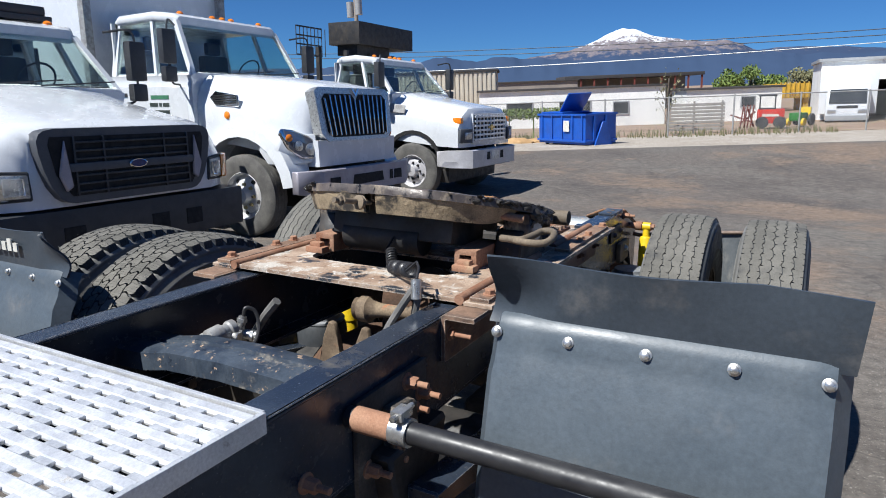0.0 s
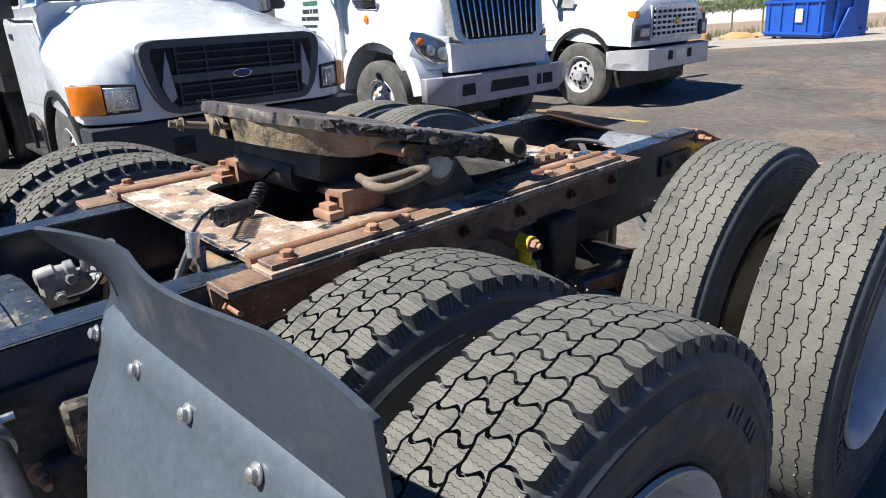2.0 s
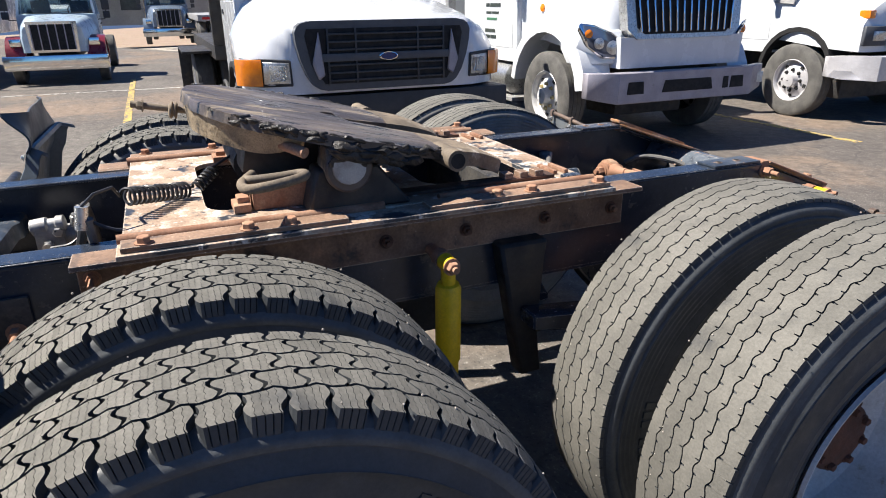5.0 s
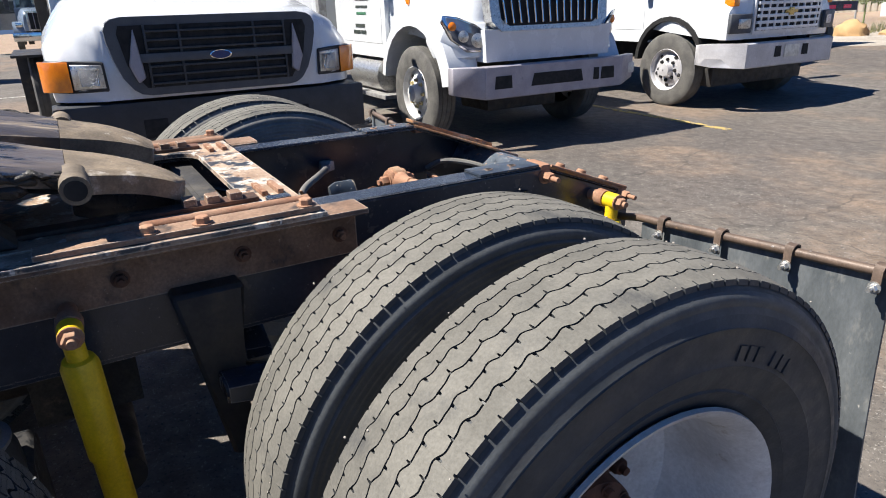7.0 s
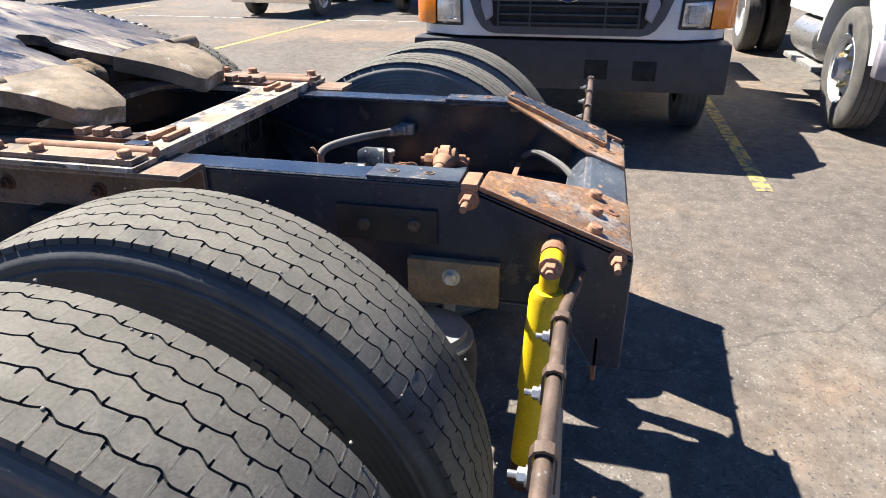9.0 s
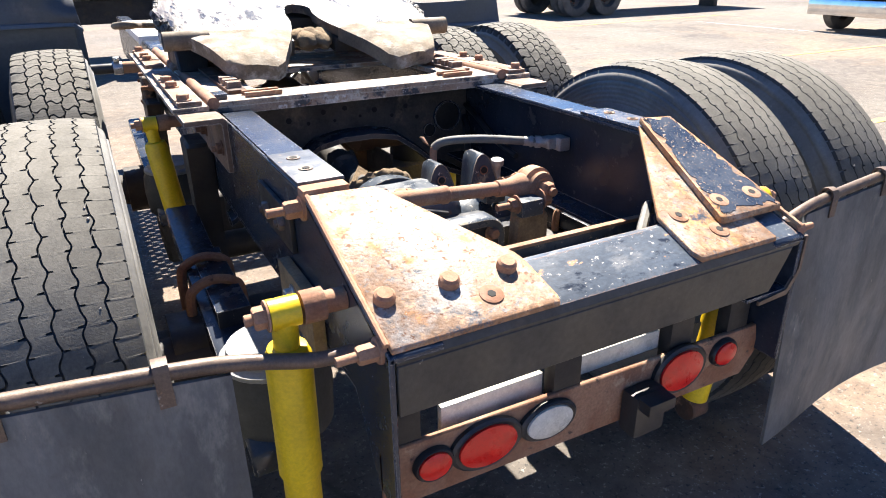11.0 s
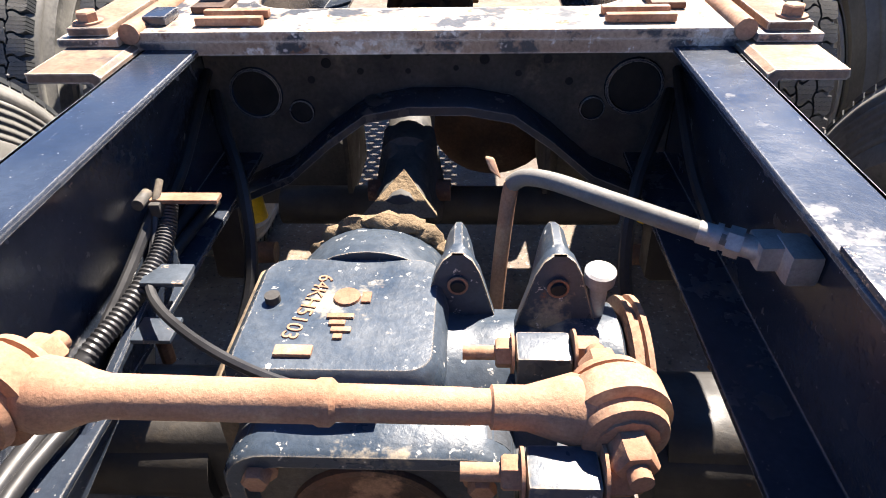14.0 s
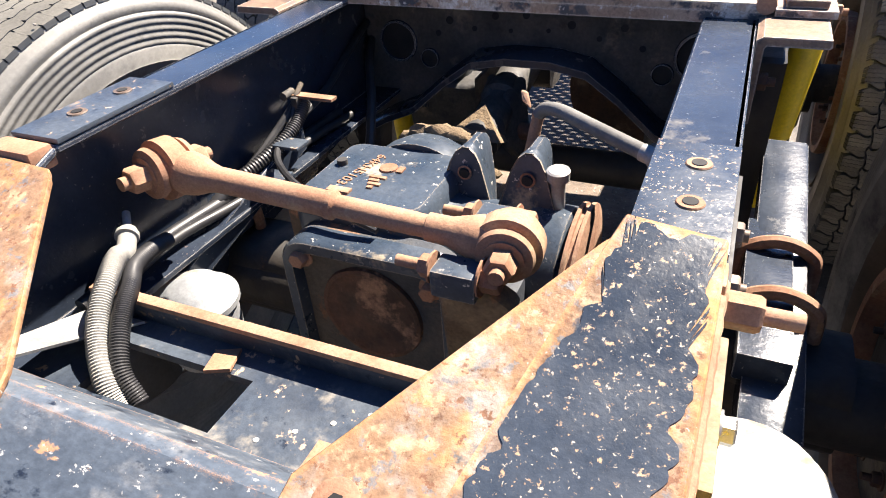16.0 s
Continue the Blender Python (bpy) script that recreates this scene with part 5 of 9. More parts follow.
# bolts through the webs
for s_ in (1, -1):
    for y, z, r, L, m_ in ((2.017, 1.04, 0.016, 0.05, "rust_rod"), (2.333, 0.933, 0.014, 0.045, "rust_rod"), (1.9, 0.975, 0.015, 0.03, "rod_dark"), (1.785, 0.968, 0.015, 0.03, "rod_dark"),
                           (-0.328, 0.965, 0.016, 0.11, "rust_rod"), (-0.267, 0.913, 0.016, 0.12, "rust_rod"), (-0.327, 0.9, 0.016, 0.12, "rust_rod"), (-0.70, 0.885, 0.016, 0.08, "rust_rod"),
                           (-0.43, 0.82, 0.016, 0.1, "rust_rod"), (-0.5, 0.815, 0.016, 0.1, "rust_rod")):
        bm = B()
        base = 0.446 if -0.55 < y < -0.2 else 0.432
        hexbolt(bm, (s_ * base, y, z), (s_, 0, 0), r, 0.016 if m_ == "rod_dark" else 0.028, 0.006 if m_ == "rod_dark" else 0.03)
        part("bolt", bm, M[m_], chassis)
        bm = B()
        cyl(bm, (s_ * (base - 0.006), y, z), (s_ * (base + 0.0015), y, z), r * 1.45, seg=14)
        part("washer", bm, M[m_], chassis)
    bm = B()
    box(bm, (min(s_ * 0.432, s_ * 0.446), -0.54, 0.72), (max(s_ * 0.432, s_ * 0.446), -0.23, 0.995), 0.005)
    part("hanger_plate", bm, M["dusty_dark"], chassis, "dark dusty suspension hanger casting")
    bm = B()
    prism(bm, [(s_ * 0.447, -0.445, 0.95), (s_ * 0.447, -0.36, 0.945), (s_ * 0.447, -0.345, 0.8), (s_ * 0.447, -0.37, 0.735), (s_ * 0.447, -0.45, 0.73)], (s_ * 0.05, 0, 0), 0.008)
    hang = part("hanger_casting", bm, M["chipped_cast"], chassis, "chipped black and tan hanger casting with a raised mark")
    for lo, hi in (((-0.435, 0.8), (-0.427, 0.89)), ((-0.43, 0.882), (-0.38, 0.89)), ((-0.388, 0.83), (-0.38, 0.885)), ((-0.43, 0.8), (-0.39, 0.808)), ((-0.412, 0.826), (-0.404, 0.87))):
        bm = B()
        box(bm, (min(s_ * 0.496, s_ * 0.501), lo[0], lo[1]), (max(s_ * 0.496, s_ * 0.501), hi[0], hi[1]), 0.001)
        part("raised_bar", bm, M["chipped_cast"], hang)
    bm = B()
    box(bm, (min(s_ * 0.431, s_ * 0.44), 1.72, 0.93), (max(s_ * 0.431, s_ * 0.44), 1.95, 1.01), 0.003)
    part("backing_plate", bm, M["black"], chassis)
    bm = B()
    box(bm, (min(s_ * 0.35, s_ * 0.432), 2.0, 1.045), (max(s_ * 0.35, s_ * 0.433), 2.035, 1.075), 0.006)
    part("weld_patch", bm, M["rust_rod"], chassis)

# ---- shock absorbers ----
for s_ in (1, -1):
    rear = ((0.525, 2.203, 0.955), (0.525, 2.17, 0.40)) if s_ > 0 else ((0.492, 2.203, 0.948), (0.43, 2.18, 0.42))
    for top, bot in (rear, ((0.565, 0.752, 0.952), (0.505, 0.77, 0.34))):
        t_, b_ = Vector((s_ * top[0], top[1], top[2])), Vector((s_ * bot[0], bot[1], bot[2]))
        d = (b_ - t_).normalized()
        bm = B()
        lathe(bm, t_ + d * 0.055, d, [(0, 0.012), (0.005, 0.03), (0.02, 0.036), (0.25, 0.036), (0.252, 0.031), (0.45, 0.031), (0.455, 0.015)], 20)
        shock = part("shock_absorber", bm, M["shock"], chassis, "yellow painted shock absorber")
        bm = B()
        cyl(bm, t_ - Vector((s_ * 0.022, 0, 0)), t_ + Vector((s_ * 0.022, 0, 0)), 0.024, seg=20)
        cyl(bm, t_, t_ + d * 0.06, 0.02, seg=12)
        part("shock_eye", bm, M["shock"], shock)
        bm = B()
        cyl(bm, (s_ * 0.431, t_.y, t_.z), (s_ * (top[0] - 0.03), t_.y, t_.z), 0.018, seg=14)
        part("shock_stud", bm, M["rust_rod"], shock)
        bm = B()
        cyl(bm, (s_ * (top[0] - 0.06), t_.y, t_.z), (s_ * (top[0] - 0.026), t_.y, t_.z), 0.026, seg=14)
        part("stud_collar", bm, M["rust"], shock)
        bm = B()
        hexbolt(bm, (s_ * (top[0] + 0.023), t_.y, t_.z), (s_, 0, 0), 0.0175, 0.018, 0.012)
        part("shock_stud", bm, M["rust_rod"], shock)
        bm = B()
        cyl(bm, b_ - Vector((s_ * 0.025, 0, 0)), b_ + Vector((s_ * 0.025, 0, 0)), 0.03, seg=16)
        part("shock_eye", bm, M["rust_dark"], shock)

# ---- rear axle, differential, torque rod ----
for y0 in (AXLE_F, AXLE_R):
    for x0, x1 in ((-0.66, -0.33), (0.2, 0.66)):
        bm = B()
        prism(bm, [(x0, y0 + a, AXLE_Z + b) for a, b in rrect(0, 0, 0.17, 0.17, 0.05)], (x1 - x0, 0, 0))
        part("axle_beam", bm, M["black"], chassis)


DIFF = set(chassis.children)
# rear differential: bell, flat-topped housing, neck, carrier drum and back cover
bm = B()
lathe(bm, (0.07, 1.43, 0.765), (0, 1, 0), [(0, 0.07), (0.01, 0.095), (0.03, 0.112), (0.06, 0.12), (0.1, 0.122)], 36)
part("pinion_bell", bm, M["axle"], chassis, "dirty blue-black pinion bell")
bm = B()
secs = []
for z, e, r in ((0.55, 0.004, 0.04), (0.845, 0.0, 0.035), (0.868, 0.006, 0.03), (0.876, 0.014, 0.025)):
    secs.append([bm.verts.new((x, y, z)) for x, y in rrect(0.085, 1.625, 0.235 - 2 * e, 0.215 - 2 * e, r, 5)])
skin(bm, secs)
part("differential_housing", bm, M["axle"], chassis, "dirty blue-black cast differential housing with a flat top")
bm = B()
prism(bm, [(x, 1.522, z) for x, z in rrect(0.195, 0.77, 0.035, 0.17, 0.012, 3)], (0, 0.2, 0), 0.004)
part("housing_flange", bm, M["axle_dusty"], chassis, "mud-dusted flange")
bm = B()
lathe(bm, (-0.02, 1.62, 0.745), (-1, 0, 0), [(0, 0.105), (0.03, 0.095), (0.05, 0.098), (0.1, 0.098), (0.12, 0.092), (0.135, 0.1), (0.15, 0.108), (0.205, 0.108), (0.21, 0.1)], 36)
part("gear_case", bm, M["axle"], chassis)
bm = B()
lathe(bm, (-0.232, 1.62, 0.745), (-1, 0, 0), [(0, 0.11), (0.002, 0.117), (0.008, 0.117), (0.009, 0.112), (0.014, 0.112), (0.016, 0.118), (0.022, 0.118), (0.026, 0.1)], 36)
part("case_flange", bm, M["rust"], chassis)
bm = B()
rng = random.Random(21)
for k in range(9):
    a = radians(-80 + 20 * k)
    bmesh.ops.create_icosphere(bm, subdivisions=2, radius=0.021, matrix=Matrix.LocRotScale((0.062 + 0.085 * math.sin(a), 1.447, 0.79 + 0.085 * math.cos(a)), None, (1.5, 0.8, 0.7)))
for v in bm.verts:
    v.co += Vector((noise.noise(v.co * 60), noise.noise(v.co * 60 + Vector((3, 0, 0))), noise.noise(v.co * 60 + Vector((0, 4, 0))))) * 0.009
tagged(part("caked_mud", bm, M["mud"], chassis, "dried mud caked round the pinion seal"), kind="stuff")
bm = B()
lathe(bm, (0.06, 1.435, 0.775), (0, -1, 0.04), [(0, 0.085), (0.02, 0.08), (0.03, 0.055), (0.08, 0.05), (0.1, 0.04)], 20)
part("pinion_seal", bm, M["axle_dusty"], chassis)
bm = B()
vs = [bm.verts.new(p) for p in ((-0.005, 1.462, 0.86), (0.118, 1.462, 0.86), (0.11, 1.39, 0.83), (0.0, 1.39, 0.83), (0.052, 1.385, 0.905))]
for f in ((0, 1, 4), (1, 2, 4), (2, 3, 4), (3, 0, 4), (3, 2, 1, 0)):
    bm.faces.new([vs[i] for i in f])
part("yoke", bm, M["mud"], chassis, "tan dusty yoke guard")
for x, y, zt in ((-0.043, 1.56, 0.918), (-0.155, 1.585, 0.935)):
    bm = B()
    prof = [(0.052, 0.0), (0.046, 0.035), (0.034, 0.075), (0.026, 0.1), (0.017, 0.117), (0.007, 0.125), (-0.007, 0.125), (-0.017, 0.117), (-0.026, 0.1), (-0.034, 0.075), (-0.046, 0.035), (-0.052, 0.0)]
    secs = []
    for dy, k in ((0.0, 0.95), (0.004, 1.0), (-0.012, 0.98), (-0.022, 0.7), (-0.06, 0.62), (-0.085, 0.5)):
        secs.append([bm.verts.new((x + u * k, y + 0.03 + dy - v * 0.12, zt - 0.125 + v * (1 if k > 0.6 else 0.9))) for u, v in prof])
    skin(bm, secs)
    part("lug", bm, M["axle"], chassis)
    # near-black disc as the shade in the lug's hole
    bm = B()
    cyl(bm, (x, y + 0.0245, zt - 0.04), (x, y + 0.0275, zt - 0.0405), 0.0085, seg=14)
    part("lug_hole", bm, M["dark"], chassis)
    bm = B()
    lathe(bm, (x, y + 0.024, zt - 0.04), (0, 1, 0.1), [(0, 0.0125), (0.0015, 0.012), (0.0018, 0.0095), (0.001, 0.009)], 18, False)
    part("lug_rim", bm, M["rust"], chassis)
bm = B()
lathe(bm, (-0.2, 1.597, 0.85), (0, 0.1, 1), [(0, 0.011), (0.05, 0.011), (0.051, 0.017), (0.066, 0.0175), (0.068, 0.014), (0.067, 0.012)], 18)
part("filler_cap", bm, M["grey_cast"], chassis)
for ob in set(chassis.children) - DIFF:
    ob.location = ob.location + Vector((0, -0.11, -0.036) if ob.name.startswith("yoke") else (0, 0.04, 0.025))
bm = B()
prism(bm, [(x, 1.772, z) for x, z in rrect(0.04, 0.695, 0.29, 0.34, 0.045, 5)], (0, 0.04, 0), 0.004)
cover = part("differential_cover", bm, M["cover"], chassis, "mud-dusted back cover with a round boss")
bm = B()
outline = [rrect(0.04, 0.695, w, h, r, 6) for w, h, r in ((0.292, 0.342, 0.05), (0.292, 0.342, 0.05), (0.284, 0.334, 0.046), (0.25, 0.3, 0.036), (0.244, 0.294, 0.034))]
skin(bm, [[bm.verts.new((x, y, z)) for x, z in o] for o, y in zip(outline, (1.79, 1.828, 1.834, 1.834, 1.81))], False)
part("cover_rim", bm, M["axle"], cover, "scraped blue-black rim round the cover")
bm = B()
box(bm, (-0.03, 1.70, 0.6), (0.16, 1.773, 0.85), 0.012)
part("cover_neck", bm, M["axle_dusty"], chassis)
bm = B()
lathe(bm, (0.045, 1.8125, 0.735), (0, 1, 0), [(0, 0.088), (0.006, 0.086), (0.007, 0.079), (0.003, 0.073), (0.004, 0.03)], 36)
part("cover_boss", bm, M["rust_dark"], cover, "shallow rusty round boss")
bm = B()
box(bm, (-0.19, 1.76, 0.56), (-0.1, 1.82, 0.83), 0.012)
box(bm, (-0.21, 1.8, 0.62), (-0.18, 1.83, 0.8), 0.006)
part("cover_wing", bm, M["cover"], chassis, "muddy cast wing beside the cover")
bm = B()
box(bm, (-0.16, 1.822, 0.585), (-0.115, 1.832, 0.655), 0.003)
part("casting_pocket", bm, M["rust_dark"], chassis)
for x, z in ((0.148, 0.833), (-0.07, 0.825), (0.15, 0.6)):
    bm = B()
    hexbolt(bm, (x, 1.826, z), (0, 1, 0), 0.014, 0.016)
    part("bolt", bm, M["rust_rod"], chassis)
bm = B()
cyl(bm, (0.167, 1.652, 0.895), (0.167, 1.652, 0.91), 0.009, seg=12)
part("bolt", bm, M["dusty_dark"], chassis)
# casting number and maker's marks, raised on the housing top
text = bpy.data.curves.new("casting_number", "FONT")
text.body, text.size, text.extrude, text.align_x, text.align_y = "64KH5103", 0.026, 0.001, "CENTER", "CENTER"
tx = new("casting_tmp", text)
tm = bpy.data.meshes.new_from_object(tx.evaluated_get(bpy.context.evaluated_depsgraph_get()))
bpy.data.objects.remove(tx)
tm.materials.clear()
tm.materials.append(M["rust"])
ct = new("casting_number", tm)
ct.parent = chassis
ct.matrix_basis = pose(0.125, 1.66, 0.9015, 0, 0, 78)
bm = B()
lathe(bm, (0.083, 1.605, 0.8755), (0, 0, 1), [(0, 0.016), (0.0035, 0.015), (0.004, 0.01)], 16)
for k in range(4):
    box(bm, (0.07 + 0.008 * (k % 2), 1.635 + 0.011 * k, 0.8755), (0.1 - 0.004 * k, 1.642 + 0.011 * k, 0.879), 0.001)
box(bm, (0.105, 1.687, 0.8755), (0.145, 1.702, 0.8805), 0.002)
box(bm, (0.055, 1.597, 0.8755), (0.066, 1.615, 0.879), 0.001)
tagged(part("casting_lettering", bm, M["rust"], chassis), kind="stuff").location = (0, 0.04, 0.025)

a_, b_ = Vector((0.335, 1.858, 0.971)), Vector((-0.186, 1.826, 0.925))
dd = (b_ - a_).normalized()
bm = B()
L_ = (b_ - a_).length
lathe(bm, a_, dd, [(0.01, 0.026), (0.04, 0.033), (0.058, 0.03), (0.075, 0.023), (0.09, 0.0192), (0.262, 0.0188), (0.266, 0.021), (0.276, 0.021), (0.281, 0.0165), (0.395, 0.0165), (0.398, 0.0158), (0.412, 0.0158), (0.414, 0.0195), (L_ - 0.08, 0.02), (L_ - 0.06, 0.026), (L_ - 0.04, 0.032), (L_ - 0.01, 0.026)], 22)
torque = part("torque_rod", bm, M["rust_rod"], chassis, "orange-rusted torque rod across the axle")
for p, ax in ((a_, Vector((0.2, 1.0, 0.1))), (b_, Vector((-0.1, 1.0, 0.0)))):
    bm = B()
    ax = ax.normalized()
    lathe(bm, p - ax * 0.036, ax, [(0, 0.021), (0.004, 0.037), (0.012, 0.039), (0.014, 0.035), (0.02, 0.035), (0.022, 0.046), (0.05, 0.046), (0.052, 0.035), (0.058, 0.035), (0.06, 0.039), (0.068, 0.037), (0.072, 0.021)], 28)
    part("rod_bushing", bm, M["rust_rod"], torque)
    for sg in (1, -1):
        bm = B()
        hexbolt(bm, p + ax * 0.034 * sg, ax * sg, 0.02, 0.026, 0.012)
        part("bolt", bm, M["rust_rod"], torque)
for lo, hi in (((-0.162, 1.702, 0.862), (-0.105, 1.745, 0.905)), ((-0.166, 1.856, 0.876), (-0.105, 1.9, 0.916))):
    bm = B()
    box(bm, lo, hi, 0.006)
    part("clamp_block", bm, M["axle"], chassis, "dusty clamp block")
    bm = B()
    y, z = (lo[1] + hi[1]) / 2, (lo[2] + hi[2]) / 2 + 0.01
    hexbolt(bm, (hi[0] + 0.002, y, z), (1, 0, 0), 0.016, 0.016, 0.034)
    part("bolt", bm, M["rust_rod"], chassis)
    bm = B()
    hexbolt(bm, (lo[0] - 0.001, y, z), (-1, 0, 0), 0.019, 0.024)
    part("nut", bm, M["rust_rod"], chassis)
bm = B()
prism(bm, [(-0.105, 1.815, 0.6), (-0.22, 1.815, 0.62), (-0.205, 1.835, 0.86), (-0.165, 1.85, 0.9), (-0.105, 1.85, 0.9)], (0, 0.035, 0), 0.006)
part("rod_bracket", bm, M["axle_dusty"], chassis)
# driveshaft between the axles, rising to the forward axle
bm = B()
lathe(bm, (0.055, 1.33, 0.8), (0.01, -1, 0.17), [(0, 0.03), (0.01, 0.045), (0.06, 0.047), (0.08, 0.04), (0.16, 0.04), (0.17, 0.05), (0.2, 0.05), (0.24, 0.044), (0.85, 0.044)], 20)
shaft = part("driveshaft", bm, M["dusty_dark"], chassis, "dusty driveshaft with universal joints")
for sx in (1, -1):
    bm = B()
    prism(bm, [(0.055 + sx * 0.03, 1.2, 0.86), (0.055 + sx * 0.045, 1.12, 0.88), (0.055 + sx * 0.07, 1.16, 0.76), (0.055 + sx * 0.06, 1.21, 0.72), (0.055 + sx * 0.045, 1.24, 0.76)], (-sx * 0.022, 0, 0), 0.006)
    part("joint_yoke", bm, M["dusty_dark"], shaft)
bm = B()
cyl(bm, (-0.02, 1.18, 0.775), (0.13, 1.18, 0.775), 0.02, seg=14)
part("joint_cross", bm, M["rust_dark"], shaft)
M["brown_cast"] = surface("brown_rusted_casting", (0.11, 0.06, 0.035), (0.06, 0.036, 0.024), 6, 0.85, 0.1, bump=0.002, bump_scale=60, spread=0.16, layers=[((0.2, 0.14, 0.085), 8, 0.62, 0.08, 0.95, 0)])
bm = B()
lathe(bm, (-0.12, 0.5, 0.6), (0, -1, 0.03), [(0, 0.05), (0.01, 0.14), (0.04, 0.185), (0.1, 0.2), (0.3, 0.2), (0.38, 0.17), (0.44, 0.1)], 32)
part("front_differential", bm, M["brown_cast"], chassis, "brown rusted forward differential housing")
bm = B()
box(bm, (-0.06, 0.3, 0.72), (0.16, 0.56, 0.98), 0.05)
lathe(bm, (0.06, 0.62, 0.93), (0, -1, 0), [(0, 0.04), (0.01, 0.06), (0.06, 0.065), (0.08, 0.09), (0.12, 0.1)], 24)
part("power_divider", bm, M["brown_cast"], chassis, "cast power divider case on the forward axle")
for s_ in (1, -1):
    bm = B()
    prism(bm, [(s_ * 0.28, 0.62, 0.4), (s_ * 0.28, 0.62, 0.6), (s_ * 0.33, 0.62, 0.64), (s_ * 0.52, 0.62, 0.64), (s_ * 0.58, 0.62, 0.56), (s_ * 0.58, 0.62, 0.4)], (0, -0.3, 0), 0.012)
    part("suspension_bracket", bm, M["dusty_dark"], chassis, "black boxed suspension bracket")
    bm = B()
    box(bm, (min(s_ * 0.228, s_ * 0.24), 0.62, 0.58), (max(s_ * 0.228, s_ * 0.24), 0.86, 0.76), 0.003)
    part("bracket_plate", bm, M["dusty_dark"], chassis)
    bm = B()
    tube(bm, [(s_ * 0.41, 1.1, 0.93), (s_ * 0.38, 1.17, 0.9), (s_ * 0.33, 1.27, 0.83), (s_ * 0.31, 1.36, 0.72), (s_ * 0.33, 1.45, 0.62)], 0.011, 8)
    tube(bm, [(s_ * 0.415, 1.1, 0.97), (s_ * 0.4, 1.2, 0.95), (s_ * 0.39, 1.34, 0.9), (s_ * 0.385, 1.46, 0.88)], 0.009, 8)
    part("air_line", bm, M["hose_black"], chassis)
bm = B()
cyl(bm, (-0.43, 0.78, 0.5), (0.43, 0.78, 0.5), 0.05, seg=18)
part("cross_tube", bm, M["black"], chassis)
bm = B()
lathe(bm, (-0.4, 0.66, 0.84), (1, 0, 0), [(0, 0.02), (0.01, 0.08), (0.03, 0.1), (0.24, 0.1), (0.26, 0.08), (0.27, 0.02)], 24)
part("air_tank", bm, M["brown_cast"], chassis, "brown dusty air tank behind the cross-member")

# hoses by the differential
bm = B()
tube(bm, [(-0.36, 1.628, 0.962), (-0.317, 1.608, 0.967), (-0.22, 1.545, 0.972), (-0.16, 1.485, 0.964), (-0.128, 1.456, 0.953), (-0.112, 1.447, 0.938)], 0.0118, 12)
part("air_hose", bm, M["hose"], chassis, "grey rubber air hose")
bm = B()
tube(bm, [(-0.1125, 1.447, 0.94), (-0.108, 1.452, 0.91), (-0.1, 1.475, 0.84), (-0.094, 1.5, 0.77), (-0.09, 1.52, 0.7)], 0.0108, 10)
part("breather_pipe", bm, M["rust_rod"], chassis, "rust-tanned breather pipe under the hose")
bm = B()
prism(bm, [(-0.098, 1.44, 0.945), (-0.088, 1.43, 0.97), (-0.076, 1.428, 0.972), (-0.082, 1.44, 0.958)], (0.0, 0.01, 0.002), 0.002)
part("pipe_clip", bm, M["rust"], chassis)
bm = B()
box(bm, (-0.42, 1.62, 0.94), (-0.385, 1.67, 0.978), 0.008)
box(bm, (-0.395, 1.61, 0.945), (-0.362, 1.65, 0.976), 0.006)
cyl(bm, (-0.37, 1.633, 0.962), (-0.31, 1.604, 0.967), 0.0132, seg=12)
cyl(bm, (-0.352, 1.624, 0.9635), (-0.338, 1.617, 0.9645), 0.0175, seg=6)
cyl(bm, (-0.332, 1.614, 0.965), (-0.326, 1.611, 0.9655), 0.016, seg=12)
part("hose_fitting", bm, M["grey_cast"], chassis, "grey cast hose fitting on the rail")
bm = B()
box(bm, (0.27, 1.488, 0.942), (0.372, 1.508, 0.948), 0.001)
part("sensor_bracket", bm, M["rust"], chassis)
bm = B()
cyl(bm, (0.366, 1.495, 0.95), (0.366, 1.525, 0.95), 0.008, seg=10)
cyl(bm, (0.352, 1.48, 0.962), (0.352, 1.505, 0.945), 0.005, seg=10)
box(bm, (0.343, 1.5, 0.925), (0.358, 1.517, 0.946), 0.004)
part("sensor", bm, M["dusty_dark"], chassis, "small dark height sensor")
bm = B()
tube(bm, [(0.355, 1.5, 0.94), (0.352, 1.54, 0.90), (0.338, 1.6, 0.885), (0.3, 1.655, 0.888), (0.23, 1.72, 0.9), (0.16, 1.765, 0.905), (0.09, 1.785, 0.895), (0.03, 1.79, 0.88)], 0.0062, 8)
part("sensor_cable", bm, M["hose_black"], chassis)
for lo, hi in (((0.29, 1.57, 0.886), (0.345, 1.61, 0.892)), ((0.292, 1.63, 0.85), (0.34, 1.672, 0.856))):
    bm = B()
    box(bm, lo, hi, 0.002)
    part("bracket_tab", bm, M["frame_dusty_sheen"], chassis)
bm = B()
prism(bm, [(0.335, 1.52, 0.895), (0.35, 1.52, 0.895), (0.385, 1.95, 0.75), (0.37, 1.95, 0.75)], (0, 0, -0.05), 0.003)
part("hose_rail", bm, M["frame"], chassis, "dusty channel carrying the hoses")
bm = B()
tube(bm, [(0.36, 1.5, 0.93), (0.372, 1.58, 0.885), (0.385, 1.68, 0.84), (0.395, 1.8, 0.78), (0.39, 1.92, 0.73)], 0.0075, 8)
part("air_hose", bm, M["hose_black"], chassis)
bm = B()
